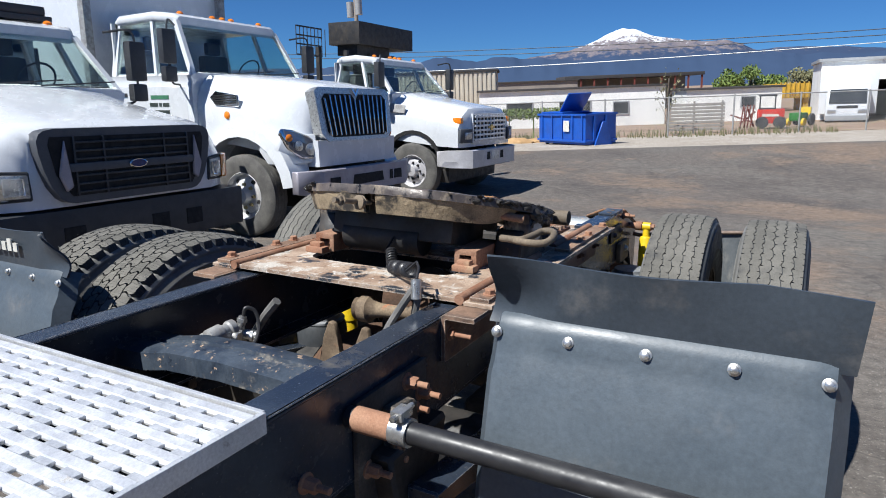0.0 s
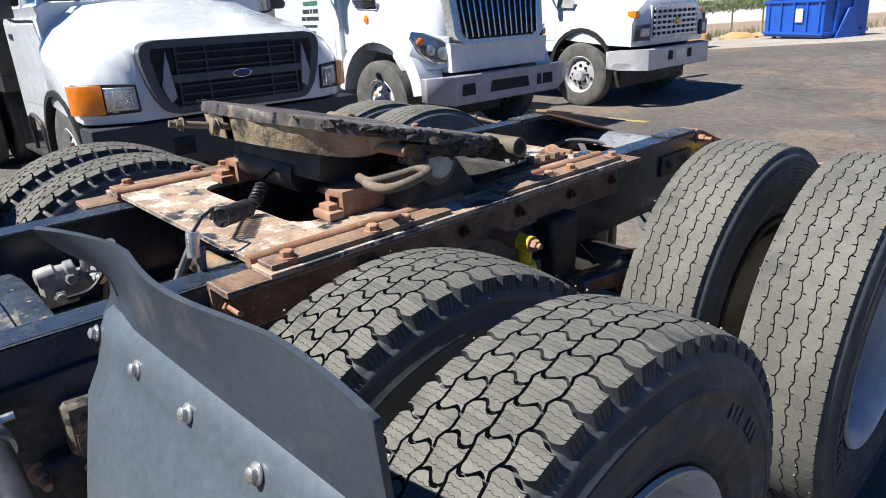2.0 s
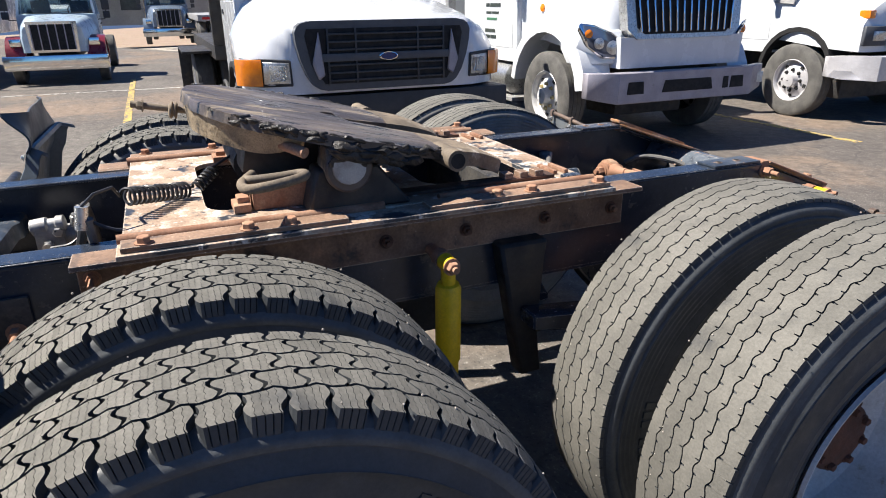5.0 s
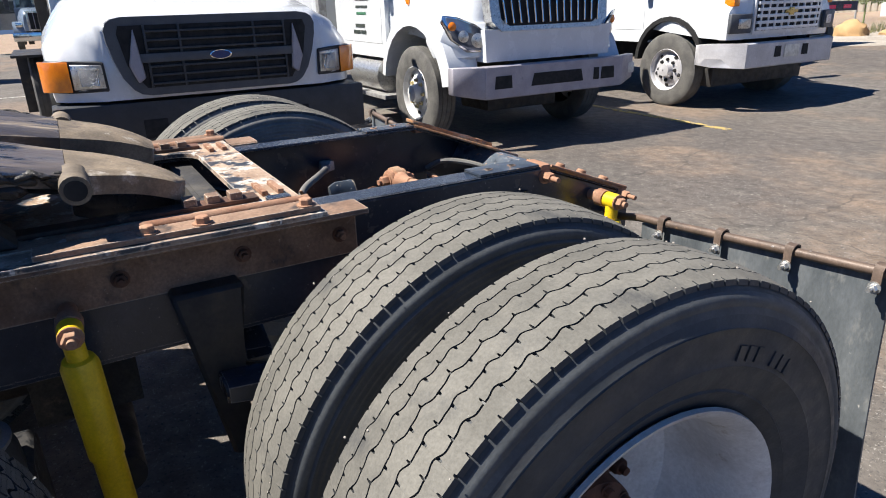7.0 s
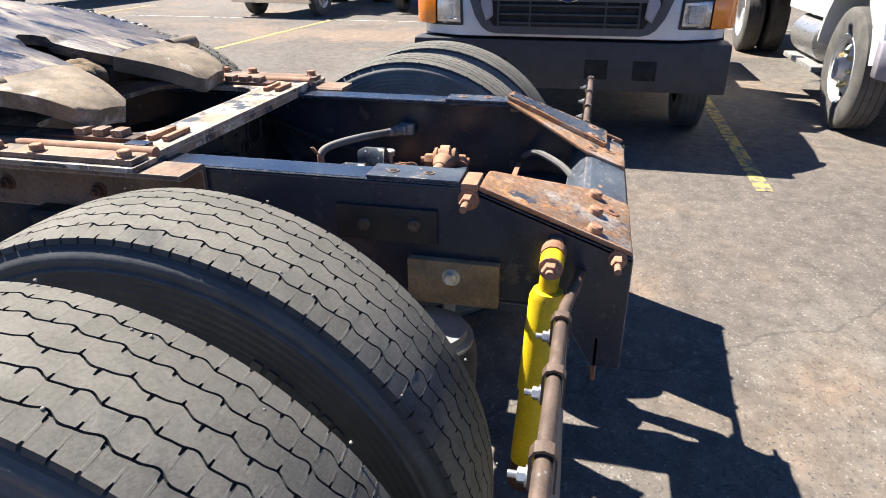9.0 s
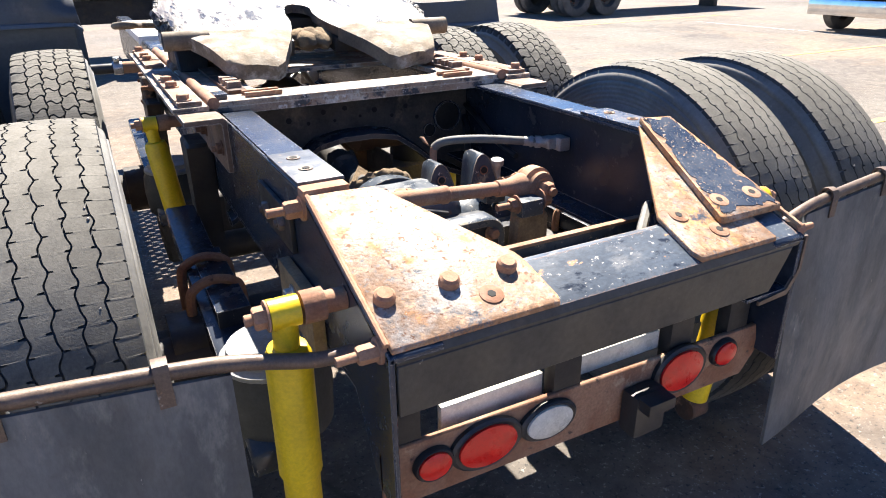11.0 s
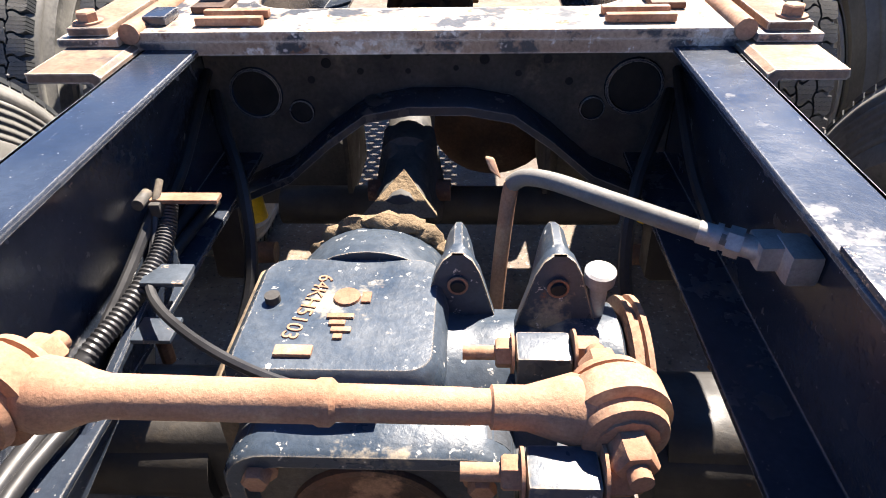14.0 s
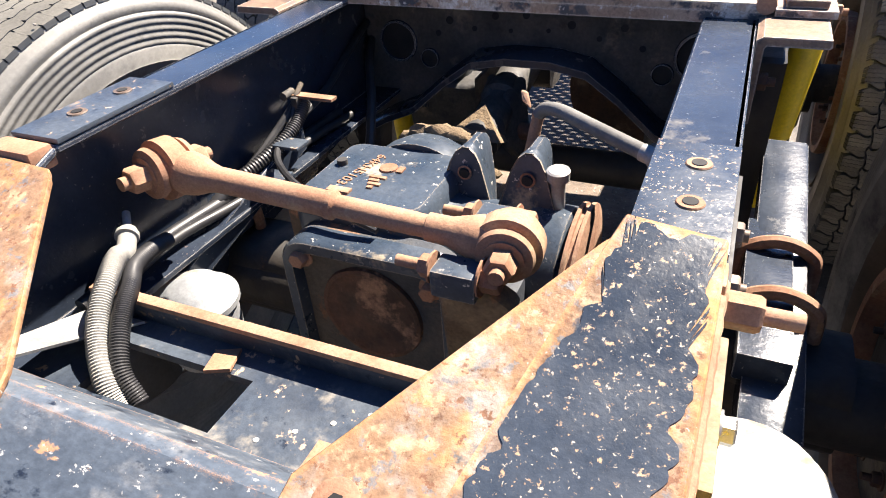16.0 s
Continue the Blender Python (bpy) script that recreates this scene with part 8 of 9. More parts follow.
# ---- parked trucks: x ahead of the front, y across, z up ----
def road_wheel(parent, x, y, side, R=0.51, w=0.26, rim_mat="rim_white", nuts="hub", dual=False, dish=0.5):
    hold = new("wheel")
    hold.parent = parent
    hold.empty_display_size = 0.1
    hold.matrix_basis = pose(x, y, R, 0, 0, 0)
    s = side
    h = w / 2
    r0 = R * 0.565
    for off in ((0.0, -0.34) if dual else (0.0,)):
        bm = B()
        o = s * off
        for k, (a, r) in enumerate(((0, 0),)):
            prof = [(-h * 0.9, r0), (-h, r0 + 0.06), (-h * 0.98, R - 0.05), (-h * 0.86, R - 0.014), (-h * 0.8, R - 0.003), (-h * 0.45, R), (-h * 0.44, R - 0.01), (-h * 0.4, R - 0.01), (-h * 0.39, R), (-h * 0.02, R), (-h * 0.01, R - 0.01)]
            full = prof + [(-a_, r_) for a_, r_ in prof[::-1]]
            rings = []
            for xx, r_ in full:
                rings.append([bm.verts.new((r_ * math.sin(2 * math.pi * i / 48), o + xx, r_ * math.cos(2 * math.pi * i / 48))) for i in range(48)])
            skin(bm, rings, False)
        part("tyre", bm, M["road_tyre"], hold, smooth=35)
    bm = B()
    d0 = h * (0.9 if not dual else 0.9)
    prof = [(d0, r0 + 0.006), (d0 + 0.006, r0), (d0 - 0.004, r0 - 0.012), (d0 - 0.05, r0 - 0.025), (d0 - (0.06 if not dual else 0.13), r0 * 0.8), (d0 - (0.03 if not dual else 0.15), r0 * 0.62), (d0 - (0.03 if not dual else 0.15), r0 * 0.4), (d0 - 0.02, r0 * 0.36), (d0 + (0.05 if not dual else -0.03), r0 * 0.3), (d0 + (0.06 if not dual else -0.02), 0.01)]
    rings = [[bm.verts.new((r_ * math.sin(2 * math.pi * i / 40), s * xx, r_ * math.cos(2 * math.pi * i / 40))) for i in range(40)] for xx, r_ in prof]
    skin(bm, rings, False)
    part("rim", bm, M[rim_mat], hold, smooth=35)
    for i in range(8):
        a = 2 * math.pi * i / 8
        bm = B()
        hexbolt(bm, (r0 * 0.5 * math.sin(a), s * (d0 - (0.03 if not dual else 0.15)), r0 * 0.5 * math.cos(a)), (0, s, 0), 0.019, 0.03)
        part("wheel_nut", bm, M[nuts], hold)
    for i in range(5):
        a = 2 * math.pi * (i + 0.5) / 5
        # hand holes are near-black caps, their shade put into colour
        bm = B()
        yy = s * (d0 - (0.043 if not dual else 0.138))
        cyl(bm, (r0 * 0.73 * math.sin(a), yy - s * 0.02, r0 * 0.73 * math.cos(a)), (r0 * 0.73 * math.sin(a), yy + s * 0.004, r0 * 0.73 * math.cos(a)), 0.027, seg=12)
        part("hand_hole", bm, M["dark"], hold)
    return hold


def shell(bm, secs):
    """Open profiles (x, half width low, half width top, z low, z shoulder, z top, crown) skinned along x."""
    rows_ = []
    for x, wb, wt, zb, zs, zt, cr in secs:
        p = [(-wb, zb), (-wb, (zb + zs) / 2), (-wb, zs - 0.04), (-wb + 0.015, zs), (-(wb + wt) / 2 - 0.02, (zs + zt) / 2 + 0.02), (-wt - 0.02, zt - 0.035), (-wt + 0.03, zt), (-wt * 0.5, zt + cr * 0.75), (0, zt + cr)]
        p = p + [(-a, b) for a, b in p[::-1][1:]]
        rows_.append([bm.verts.new((x, a, b)) for a, b in p])
    for a, b in zip(rows_, rows_[1:]):
        for i in range(len(a) - 1):
            bm.faces.new((a[i], a[i + 1], b[i + 1], b[i]))
    bm.faces.new(rows_[0])
    bm.faces.new(rows_[-1][::-1])


def slab(bm, x, poly, depth):
    prism(bm, [(x, y, z) for y, z in poly], (-depth, 0, 0))


def cab_body(t, xw, xr, half, zb, zw, zt, wr, paint, rake=0.45, door_writing=None, roof_lights="amber"):
    """Cab with pillars, roof, glass, doors, dashboard and seats. xw: foot of the windscreen, xr: back wall."""
    xt = xw - rake
    bm = B()
    shell(bm, [(xw, half, half * 0.97, zb, zw - 0.12, zw, 0.015), (xw - 0.02, half, half * 0.97, zb, zw - 0.1, zw + 0.01, 0.0), (xr, half, half * 0.97, zb, zw - 0.1, zw + 0.01, 0.0)])
    part("cab_body", bm, M[paint], t)
    bm = B()
    secs = []
    for x, w, z, r in ((xt + 0.03, wr * 0.93, zt - 0.03, 0.03), (xt - 0.05, wr * 0.98, zt + 0.01, 0.05), (xt - 0.4, wr, zt + 0.05, 0.06), (xr + 0.1, wr, zt + 0.03, 0.06), (xr, wr * 0.97, zt - 0.01, 0.04)):
        secs.append([bm.verts.new((x, a, b)) for a, b in rrect(0, z - 0.05, 2 * w, 0.14, 0.06, 4)])
    skin(bm, secs)
    part("roof", bm, M[paint], t)
    for s in (1, -1):
        for a, b, th in (((xw - 0.03, half * 0.95, zw - 0.02), (xt, wr * 0.93, zt - 0.06), 0.075), ((xr + 0.05, half * 0.96, zw - 0.02), (xr + 0.06, wr * 0.94, zt - 0.06), 0.1), (((xw + xr) / 2 + 0.12, half * 0.965, zw - 0.02), ((xt + xr) / 2 + 0.16, wr * 0.945, zt - 0.06), 0.05)):
            bm = B()
            va = [Vector((a[0] + dx, s * a[1] + dy, a[2])) for dx, dy in ((-th / 2, -0.03), (th / 2, -0.03), (th / 2, 0.03), (-th / 2, 0.03))]
            vb = [Vector((b[0] + dx, s * b[1] + dy, b[2])) for dx, dy in ((-th / 2, -0.03), (th / 2, -0.03), (th / 2, 0.03), (-th / 2, 0.03))]
            skin(bm, [[bm.verts.new(p) for p in va], [bm.verts.new(p) for p in vb]])
            part("pillar", bm, M[paint], t)
        bm = B()
        prism(bm, [(xw - 0.08, s * half * 0.962, zw), (xr + 0.08, s * half * 0.962, zw), (xr + 0.1, s * wr * 0.945, zt - 0.07), (xt - 0.06, s * wr * 0.945, zt - 0.07)], (0, -s * 0.005, 0))
        part("side_window", bm, M["glass"], t).visible_shadow = False
        bm = B()
        prism(bm, [(x, s * (half + 0.004), z) for x, z in ((xw - 0.1, zb + 0.16), (xw - 0.1, zw - 0.16), (xr + 0.12, zw - 0.16), (xr + 0.12, zb + 0.16))], (0, -s * 0.03, 0), 0.012)
        d = part("door", bm, M[paint], t)
        bm = B()
        box(bm, (xr + 0.17, s * (half + 0.005) - 0.012, zw - 0.3), (xr + 0.32, s * (half + 0.005) + 0.022, zw - 0.25), 0.008)
        part("door_handle", bm, M["blackplast"], d)
        bm = B()
        tube(bm, [(xw - 0.22, s * half, zw - 0.15), (xw - 0.1, s * (half + 0.22), zw - 0.1), (xw - 0.1, s * (half + 0.24), zw + 0.3), (xw - 0.1, s * (half + 0.22), zw + 0.62), (xw - 0.25, s * half * 0.99, zw + 0.6)], 0.013, 8)
        mi = part("mirror_arm", bm, M["blackplast"], t)
        bm = B()
        box(bm, (xw - 0.16, s * (half + 0.25) - 0.1, zw + 0.1), (xw - 0.05, s * (half + 0.25) + 0.1, zw + 0.52), 0.03)
        box(bm, (xw - 0.15, s * (half + 0.25) - 0.09, zw - 0.12), (xw - 0.05, s * (half + 0.25) + 0.09, zw + 0.07), 0.03)
        part("mirror_head", bm, M["blackplast"], mi)
    bm = B()
    prism(bm, [(xw - 0.01, -half * 0.93, zw + 0.005), (xw - 0.01, half * 0.93, zw + 0.005), (xt + 0.01, wr * 0.9, zt - 0.075), (xt + 0.01, -wr * 0.9, zt - 0.075)], (-0.006, 0, 0))
    part("windscreen", bm, M["glass"], t, "tinted windscreen").visible_shadow = False
    bm = B()
    for s in (0.1, 0.62):
        tube(bm, [(xw + 0.02, half * (s - 0.45), zw + 0.02), (xw + 0.0, half * (s - 0.05), zw + 0.05), (xw - 0.02, half * (s + 0.3), zw + 0.08)], 0.008, 6)
    part("wipers", bm, M["blackplast"], t)
    bm = B()
    box(bm, (xr + 0.02, -half * 0.9, zw), (xr + 0.05, half * 0.9, zw + 0.12), 0.0)
    box(bm, (xr + 0.02, -half * 0.9, zt - 0.2), (xr + 0.05, half * 0.9, zt - 0.06), 0.0)
    box(bm, (xr + 0.02, -half * 0.95, zw), (xr + 0.05, -half * 0.55, zt - 0.06), 0.0)
    box(bm, (xr + 0.02, half * 0.55, zw), (xr + 0.05, half * 0.95, zt - 0.06), 0.0)
    part("back_wall", bm, M[paint], t)
    bm = B()
    box(bm, (xw - 0.5, -half * 0.92, zw - 0.1), (xw - 0.07, half * 0.92, zw + 0.03), 0.05)
    part("dashboard", bm, M["seat"], t)
    bm = B()
    lathe(bm, (xw - 0.55, half * 0.45, zw + 0.08), (-1, 0, 0.6), [(0, 0.2), (0.012, 0.21), (0.024, 0.2), (0.012, 0.185), (0, 0.2)], 20, False)
    part("steering_wheel", bm, M["blackplast"], t)
    for y in (-0.5, 0.5):
        bm = B()
        box(bm, (xr + 0.16, half * y - 0.24, zw - 0.2), (xr + 0.32, half * y + 0.24, zw + 0.35), 0.06)
        box(bm, (xr + 0.18, half * y - 0.13, zw + 0.36), (xr + 0.28, half * y + 0.13, zw + 0.55), 0.04)
        part("seat", bm, M["seat"], t)
    if roof_lights:
        for k in range(5):
            y = (-0.75, -0.18, 0.0, 0.18, 0.75)[k] * wr
            bm = B()
            lathe(bm, (xt - 0.12, y, zt + 0.045), (0.25, 0, 1), [(0, 0.045), (0.02, 0.04), (0.035, 0.015)], 14)
            part("marker_lamp", bm, M[roof_lights], t)


def bars(parent, mat, x0, rows_, y, s):
    """Unreadable writing as bars on a door: rows of (z, x start, widths, height)."""
    for z, xs, ws, h in rows_:
        x = xs
        for w in ws:
            bm = B()
            box(bm, (x0 - x - w, y - 0.002, z), (x0 - x, y + 0.002, z + h))
            part("writing_bar", bm, mat, parent, smooth=0)
            x += w + h * 0.5


# ---- white truck with dark grey grille ----
FX, FY = -3.68, 2.0
ford = thing("grey_grille_truck", "white medium-duty truck with dark grey plastic grille and black bumper", "truck", "parked work trucks", m=pose(FX, FY, 0))
bm = B()
shell(bm, [(-0.06, 0.86, 0.8, 0.86, 1.0, 1.4, 0.02), (-0.13, 1.0, 0.85, 0.86, 1.1, 1.45, 0.02), (-0.2, 1.12, 0.88, 0.86, 1.17, 1.48, 0.03), (-0.3, 1.2, 0.9, 0.86, 1.22, 1.5, 0.03), (-0.7, 1.22, 0.88, 0.9, 1.27, 1.58, 0.05), (-1.2, 1.2, 0.84, 0.95, 1.35, 1.68, 0.06), (-1.55, 1.12, 0.82, 0.95, 1.45, 1.78, 0.05)])
part("hood", bm, M["white"], ford)
bm = B()
slab(bm, 0.03, [(-0.82, 1.425), (-0.78, 1.45), (-0.7, 1.465), (0.7, 1.465), (0.78, 1.45), (0.82, 1.425), (0.845, 1.37), (0.84, 1.28), (0.81, 1.14), (0.76, 1.0), (0.7, 0.91), (0.65, 0.875), (0.58, 0.86), (-0.58, 0.86), (-0.65, 0.875), (-0.7, 0.91), (-0.76, 1.0), (-0.81, 1.14), (-0.84, 1.28), (-0.845, 1.37)], 0.12)
grille = part("grille_surround", bm, M["greyplast"], ford, "dark grey plastic grille surround")
# near-black sheet stands for the shade behind the bars
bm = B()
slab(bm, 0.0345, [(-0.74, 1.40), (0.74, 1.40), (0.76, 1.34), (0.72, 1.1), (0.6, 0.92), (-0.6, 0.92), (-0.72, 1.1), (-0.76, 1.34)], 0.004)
part("grille_shade_sheet", bm, M["dark"], grille)
for k in range(7):
    z = 0.95 + k * 0.067
    bm = B()
    if k == 3:
        box(bm, (0.035, -0.62, z - 0.035), (0.06, 0.62, z + 0.035), 0.012)
    else:
        box(bm, (0.035, -0.56, z - 0.008), (0.055, 0.56, z + 0.008), 0.004)
    part("grille_bar", bm, M["greyplast" if k == 3 else "blackplast"], grille)
for y in (-0.56, -0.3, 0.3, 0.56):
    bm = B()
    box(bm, (0.035, y - 0.009, 0.92), (0.053, y + 0.009, 1.4), 0.004)
    part("grille_bar", bm, M["blackplast"], grille)
for s in (1, -1):
    bm = B()
    prism(bm, [(0.035, s * 0.64, 1.38), (0.035, s * 0.6, 1.0), (0.035, s * 0.66, 0.96), (0.035, s * 0.71, 1.1)], (0.03, 0, 0), 0.01)
    part("grille_fin", bm, M["greybump"], grille, "pale grey fin")
bm = B()
lathe(bm, (0, 0, 0), (1, 0, 0), [(0, 1.0), (0.012, 1.0), (0.016, 0.92)], 32)
turned(bm, Matrix.LocRotScale((0.06, 0.0, 1.151), None, (1, 0.09, 0.04)))
part("badge", bm, M["chrome"], grille)
bm = B()
lathe(bm, (0, 0, 0), (1, 0, 0), [(0, 1.0), (0.003, 0.98)], 32)
turned(bm, Matrix.LocRotScale((0.0765, 0.0, 1.151), None, (1, 0.078, 0.032)))
part("badge", bm, M["emblem_blue"], grille)
grille.matrix_basis = Matrix.LocRotScale((0, 0, 1.155 * 0.05 + 0.015), None, (1, 0.95, 0.95))
for s in (1, -1):
    bm = B()
    prism(bm, [(-0.03, s * 0.8, 0.95), (-0.03, s * 0.81, 1.17), (-0.13, s * 1.06, 1.18), (-0.25, s * 1.2, 1.18), (-0.25, s * 1.2, 0.95), (-0.13, s * 1.06, 0.945)], (-0.14, 0, 0), 0.01)
    hl = part("headlamp_housing", bm, M["blackplast"], ford)
    hl.location = (-0.01, s * 0.03, -0.015)
    bm = B()
    prism(bm, [(-0.026, s * 0.82, 0.975), (-0.026, s * 0.825, 1.145), (-0.115, s * 1.035, 1.155), (-0.115, s * 1.035, 0.97)], (-0.012, 0, 0), 0.004)
    part("headlamp", bm, M["zinc"], hl, "clear headlamp")
    bm = B()
    prism(bm, [(-0.04, s * 0.86, 1.0), (-0.04, s * 0.86, 1.12), (-0.088, s * 0.985, 1.13), (-0.088, s * 0.985, 0.995)], (0.024, 0, 0), 0.004)
    part("headlamp_lens", bm, M["lens"], hl)
    bm = B()
    skin(bm, [[bm.verts.new((x - d, s * y, z)) for x, y in ((-0.112, 1.045), (-0.15, 1.12), (-0.2, 1.19), (-0.27, 1.235), (-0.33, 1.24), (-0.3, 1.18), (-0.2, 1.06))] for z, d in ((0.955, 0.004), (0.965, 0.0), (1.165, 0.0), (1.175, 0.004))])
    part("turn_signal", bm, M["amber"], hl, "amber turn signal")
    # wheel arch
    bm = B()
    rows_ = []
    for k in range(13):
        a0 = radians(15 * k)
        rows_.append([bm.verts.new((-0.95 + r * math.cos(a0), s * y, 0.5 + r * math.sin(a0))) for r, y in ((0.6, 1.235), (0.55, 1.235), (0.55, 0.935), (0.6, 0.935))])
    skin(bm, rows_)
    part("wheel_arch", bm, M["dark"], ford)
    road_wheel(ford, -0.95, s * 1.08, s, 0.49, 0.24)
    road_wheel(ford, -4.4, s * 1.3, s, 0.5, 0.25, dual=True)
    bm = B()
    box(bm, (-5.12, s * 1.27 - 0.3, 0.2), (-5.1, s * 1.27 + 0.3, 1.0), 0.004)
    part("mud_flap", bm, M["black"], ford, "black rubber mud flap")
    bm = B()
    box(bm, (-5.1, s * 1.27 - 0.3, 1.0), (-3.7, s * 1.27 + 0.29, 1.03), 0.006)
    part("wheel_cover", bm, M["black"], ford)
bm = B()
box(bm, (-0.35, -1.24, 0.46), (-0.03, 1.24, 0.84), 0.03)
bump = part("bumper", bm, M["blackplast"], ford, "black steel bumper")
# openings are not cut: near-black slabs give their inner shade
for y in (-0.55, 0.25, 0.62):
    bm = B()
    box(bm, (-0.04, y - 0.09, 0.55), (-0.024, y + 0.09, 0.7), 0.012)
    part("bumper_opening_shade", bm, M["dark"], bump)
cab_body(ford, -1.5, -3.0, 1.08, 0.7, 1.8, 2.42, 0.95, "white", 0.5)
bm = B()
box(bm, (-2.5, -0.85, 2.5), (-2.25, 0.85, 2.56), 0.01)
box(bm, (-2.48, -0.8, 2.56), (-2.27, 0.8, 2.66), 0.03)
part("light_bar", bm, M["blackplast"], ford)
bm = B()
box(bm, (-7.5, -1.2, 0.95), (-3.15, 1.2, 1.12), 0.01)
box(bm, (-3.3, -1.2, 1.12), (-3.15, 1.2, 2.3), 0.02)
part("dump_body", bm, M["black"], ford, "black steel body")
bm = B()
box(bm, (-7.0, -0.4, 0.6), (-0.4, 0.4, 0.85), 0.01)
part("chassis_frame", bm, M["black"], ford)
for s in (1, -1):
    bm = B()
    tube(bm, [(-1.65, s * 1.13, 0.35), (-1.65, s * 1.2, 0.38), (-1.72, s * 1.22, 0.75), (-2.1, s * 1.22, 0.78), (-2.2, s * 1.2, 0.4)], 0.02, 8)
    box(bm, (-2.6, s * 1.1 - 0.14, 0.42), (-1.75, s * 1.1 + 0.14, 0.46), 0.005)
    part("step", bm, M["black"], ford)

# ---- white truck with tall chrome grille ----
IX, IY = -3.86, 5.55
intl = thing("chrome_grille_truck", "white heavy work truck with tall chrome grille and box body", "truck", "parked work trucks", m=pose(IX, IY, 0))
bm = B()
shell(bm, [(-0.16, 0.8, 0.72, 1.05, 1.35, 1.84, 0.02), (-0.24, 0.9, 0.76, 1.03, 1.4, 1.88, 0.03), (-0.6, 1.02, 0.8, 1.05, 1.5, 1.93, 0.04), (-1.2, 1.06, 0.82, 1.15, 1.6, 1.98, 0.05), (-1.85, 1.04, 0.84, 1.15, 1.7, 2.03, 0.04)])
part("hood", bm, M["white"], intl)
for s in (1, -1):
    bm = B()
    rows_ = []
    for k in range(13):
        a = radians(8 + 164 * k / 12)
        cx, cz = -0.98, 0.56
        ro, ri = 0.84, 0.7
        xo, zo = cx + ro * math.cos(a) * 1.0, cz + ro * math.sin(a)
        xi, zi = cx + ri * math.cos(a), cz + ri * math.sin(a)
        rows_.append([bm.verts.new(p) for p in ((xi, s * 1.22, zi), (xo, s * 1.19, min(zo, 1.36)), (xo, s * 0.85, min(zo + 0.06, 1.42)), (xi, s * 0.85, zi))])
    skin(bm, rows_)
    part("fender", bm, M["white"], intl)
    bm = B()
    prism(bm, [(-0.1, s * 0.78, 0.95), (-0.1, s * 0.78, 1.3), (-0.3, s * 1.18, 1.28), (-0.38, s * 1.2, 1.1), (-0.26, s * 1.17, 0.92)], (-0.3, 0, 0), 0.02)
    part("fender_front", bm, M["white"], intl)
    bm = B()
    prism(bm, [(-0.085, s * 0.79, 1.0), (-0.085, s * 0.8, 1.2), (-0.13, s * 0.9, 1.28), (-0.22, s * 1.06, 1.35), (-0.3, s * 1.19, 1.37), (-0.33, s * 1.2, 1.3), (-0.27, s * 1.12, 1.12), (-0.18, s * 0.98, 1.0)], (-0.02, 0, 0), 0.008)
    hl = part("headlamp_housing", bm, M["chrome"], intl, "swept chrome headlamp bezel")
    bm = B()
    prism(bm, [(-0.078, s * 0.81, 1.02), (-0.078, s * 0.815, 1.19), (-0.12, s * 0.91, 1.26), (-0.21, s * 1.06, 1.33), (-0.285, s * 1.17, 1.35), (-0.255, s * 1.1, 1.13), (-0.168, s * 0.97, 1.02)], (-0.005, 0, 0), 0.003)
    part("lamp_recess", bm, M["lamp_blue"], hl)
    for y, z, r, m_ in ((0.87, 1.12, 0.075, "zinc"), (1.0, 1.16, 0.06, "zinc"), (1.1, 1.26, 0.045, "amber")):
        bm = B()
        x = -0.075 - (y - 0.8) * 0.6
        lathe(bm, (x - 0.01, s * y, z), (1, s * 0.4, 0), [(0, r), (0.02, r), (0.03, r * 0.6), (0.035, 0.01)], 20)
        part("lamp", bm, M[m_], hl)
    bm = B()
    prism(bm, [(-1.1, s * 1.035, 1.62), (-1.1, s * 1.035, 1.76), (-1.5, s * 1.03, 1.82), (-1.6, s * 1.035, 1.74), (-1.5, s * 1.04, 1.64)], (0, s * 0.02, 0), 0.008)
    vent = part("hood_vent", bm, M["chrome"], intl)
    for k in range(4):
        bm = B()
        box(bm, (-1.52, min(s * 1.05, s * 1.062), 1.66 + k * 0.03), (-1.14, max(s * 1.05, s * 1.062), 1.675 + k * 0.03), 0.003)
        part("vent_slat", bm, M["dark"], vent)
    bm = B()
    lathe(bm, (-1.3, s * 1.05, 1.52), (0, s, 0.1), [(0, 0.05), (0.02, 0.045), (0.035, 0.02)], 14)
    part("side_marker", bm, M["amber"], intl)
    road_wheel(intl, -0.98, s * 1.06, s, 0.52, 0.27, nuts="nut_cream")
    road_wheel(intl, -5.9, s * 1.06, s, 0.52, 0.27, dual=True)
bm = B()
slab(bm, 0.0, [(-0.66, 1.2), (-0.78, 1.3), (-0.82, 1.82), (-0.74, 1.87), (0.74, 1.87), (0.82, 1.82), (0.78, 1.3), (0.66, 1.2)], 0.14)
ch = part("grille_surround", bm, M["zinc"], intl, "polished metal grille surround")
# shade behind the chrome bars, put in as a near-black sheet
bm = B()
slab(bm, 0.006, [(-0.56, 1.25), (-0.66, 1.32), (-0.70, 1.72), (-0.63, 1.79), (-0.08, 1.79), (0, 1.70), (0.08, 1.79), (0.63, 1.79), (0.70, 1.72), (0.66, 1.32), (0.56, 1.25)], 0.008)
part("grille_shade_sheet", bm, M["dark"], ch)
for k in range(14):
    y = -0.62 + k * 0.0954
    bm = B()
    zt = 1.775 - (0.06 if abs(y) < 0.07 else 0) - (0.04 if abs(y) > 0.6 else 0)
    lean = y * 0.08
    prism(bm, [(0.007, y - 0.011, 1.27), (0.007, y + 0.011, 1.27), (0.007, y + 0.011 + lean, zt), (0.007, y - 0.011 + lean, zt)], (0.03, 0, 0), 0.006)
    part("grille_bar", bm, M["chrome"], ch)
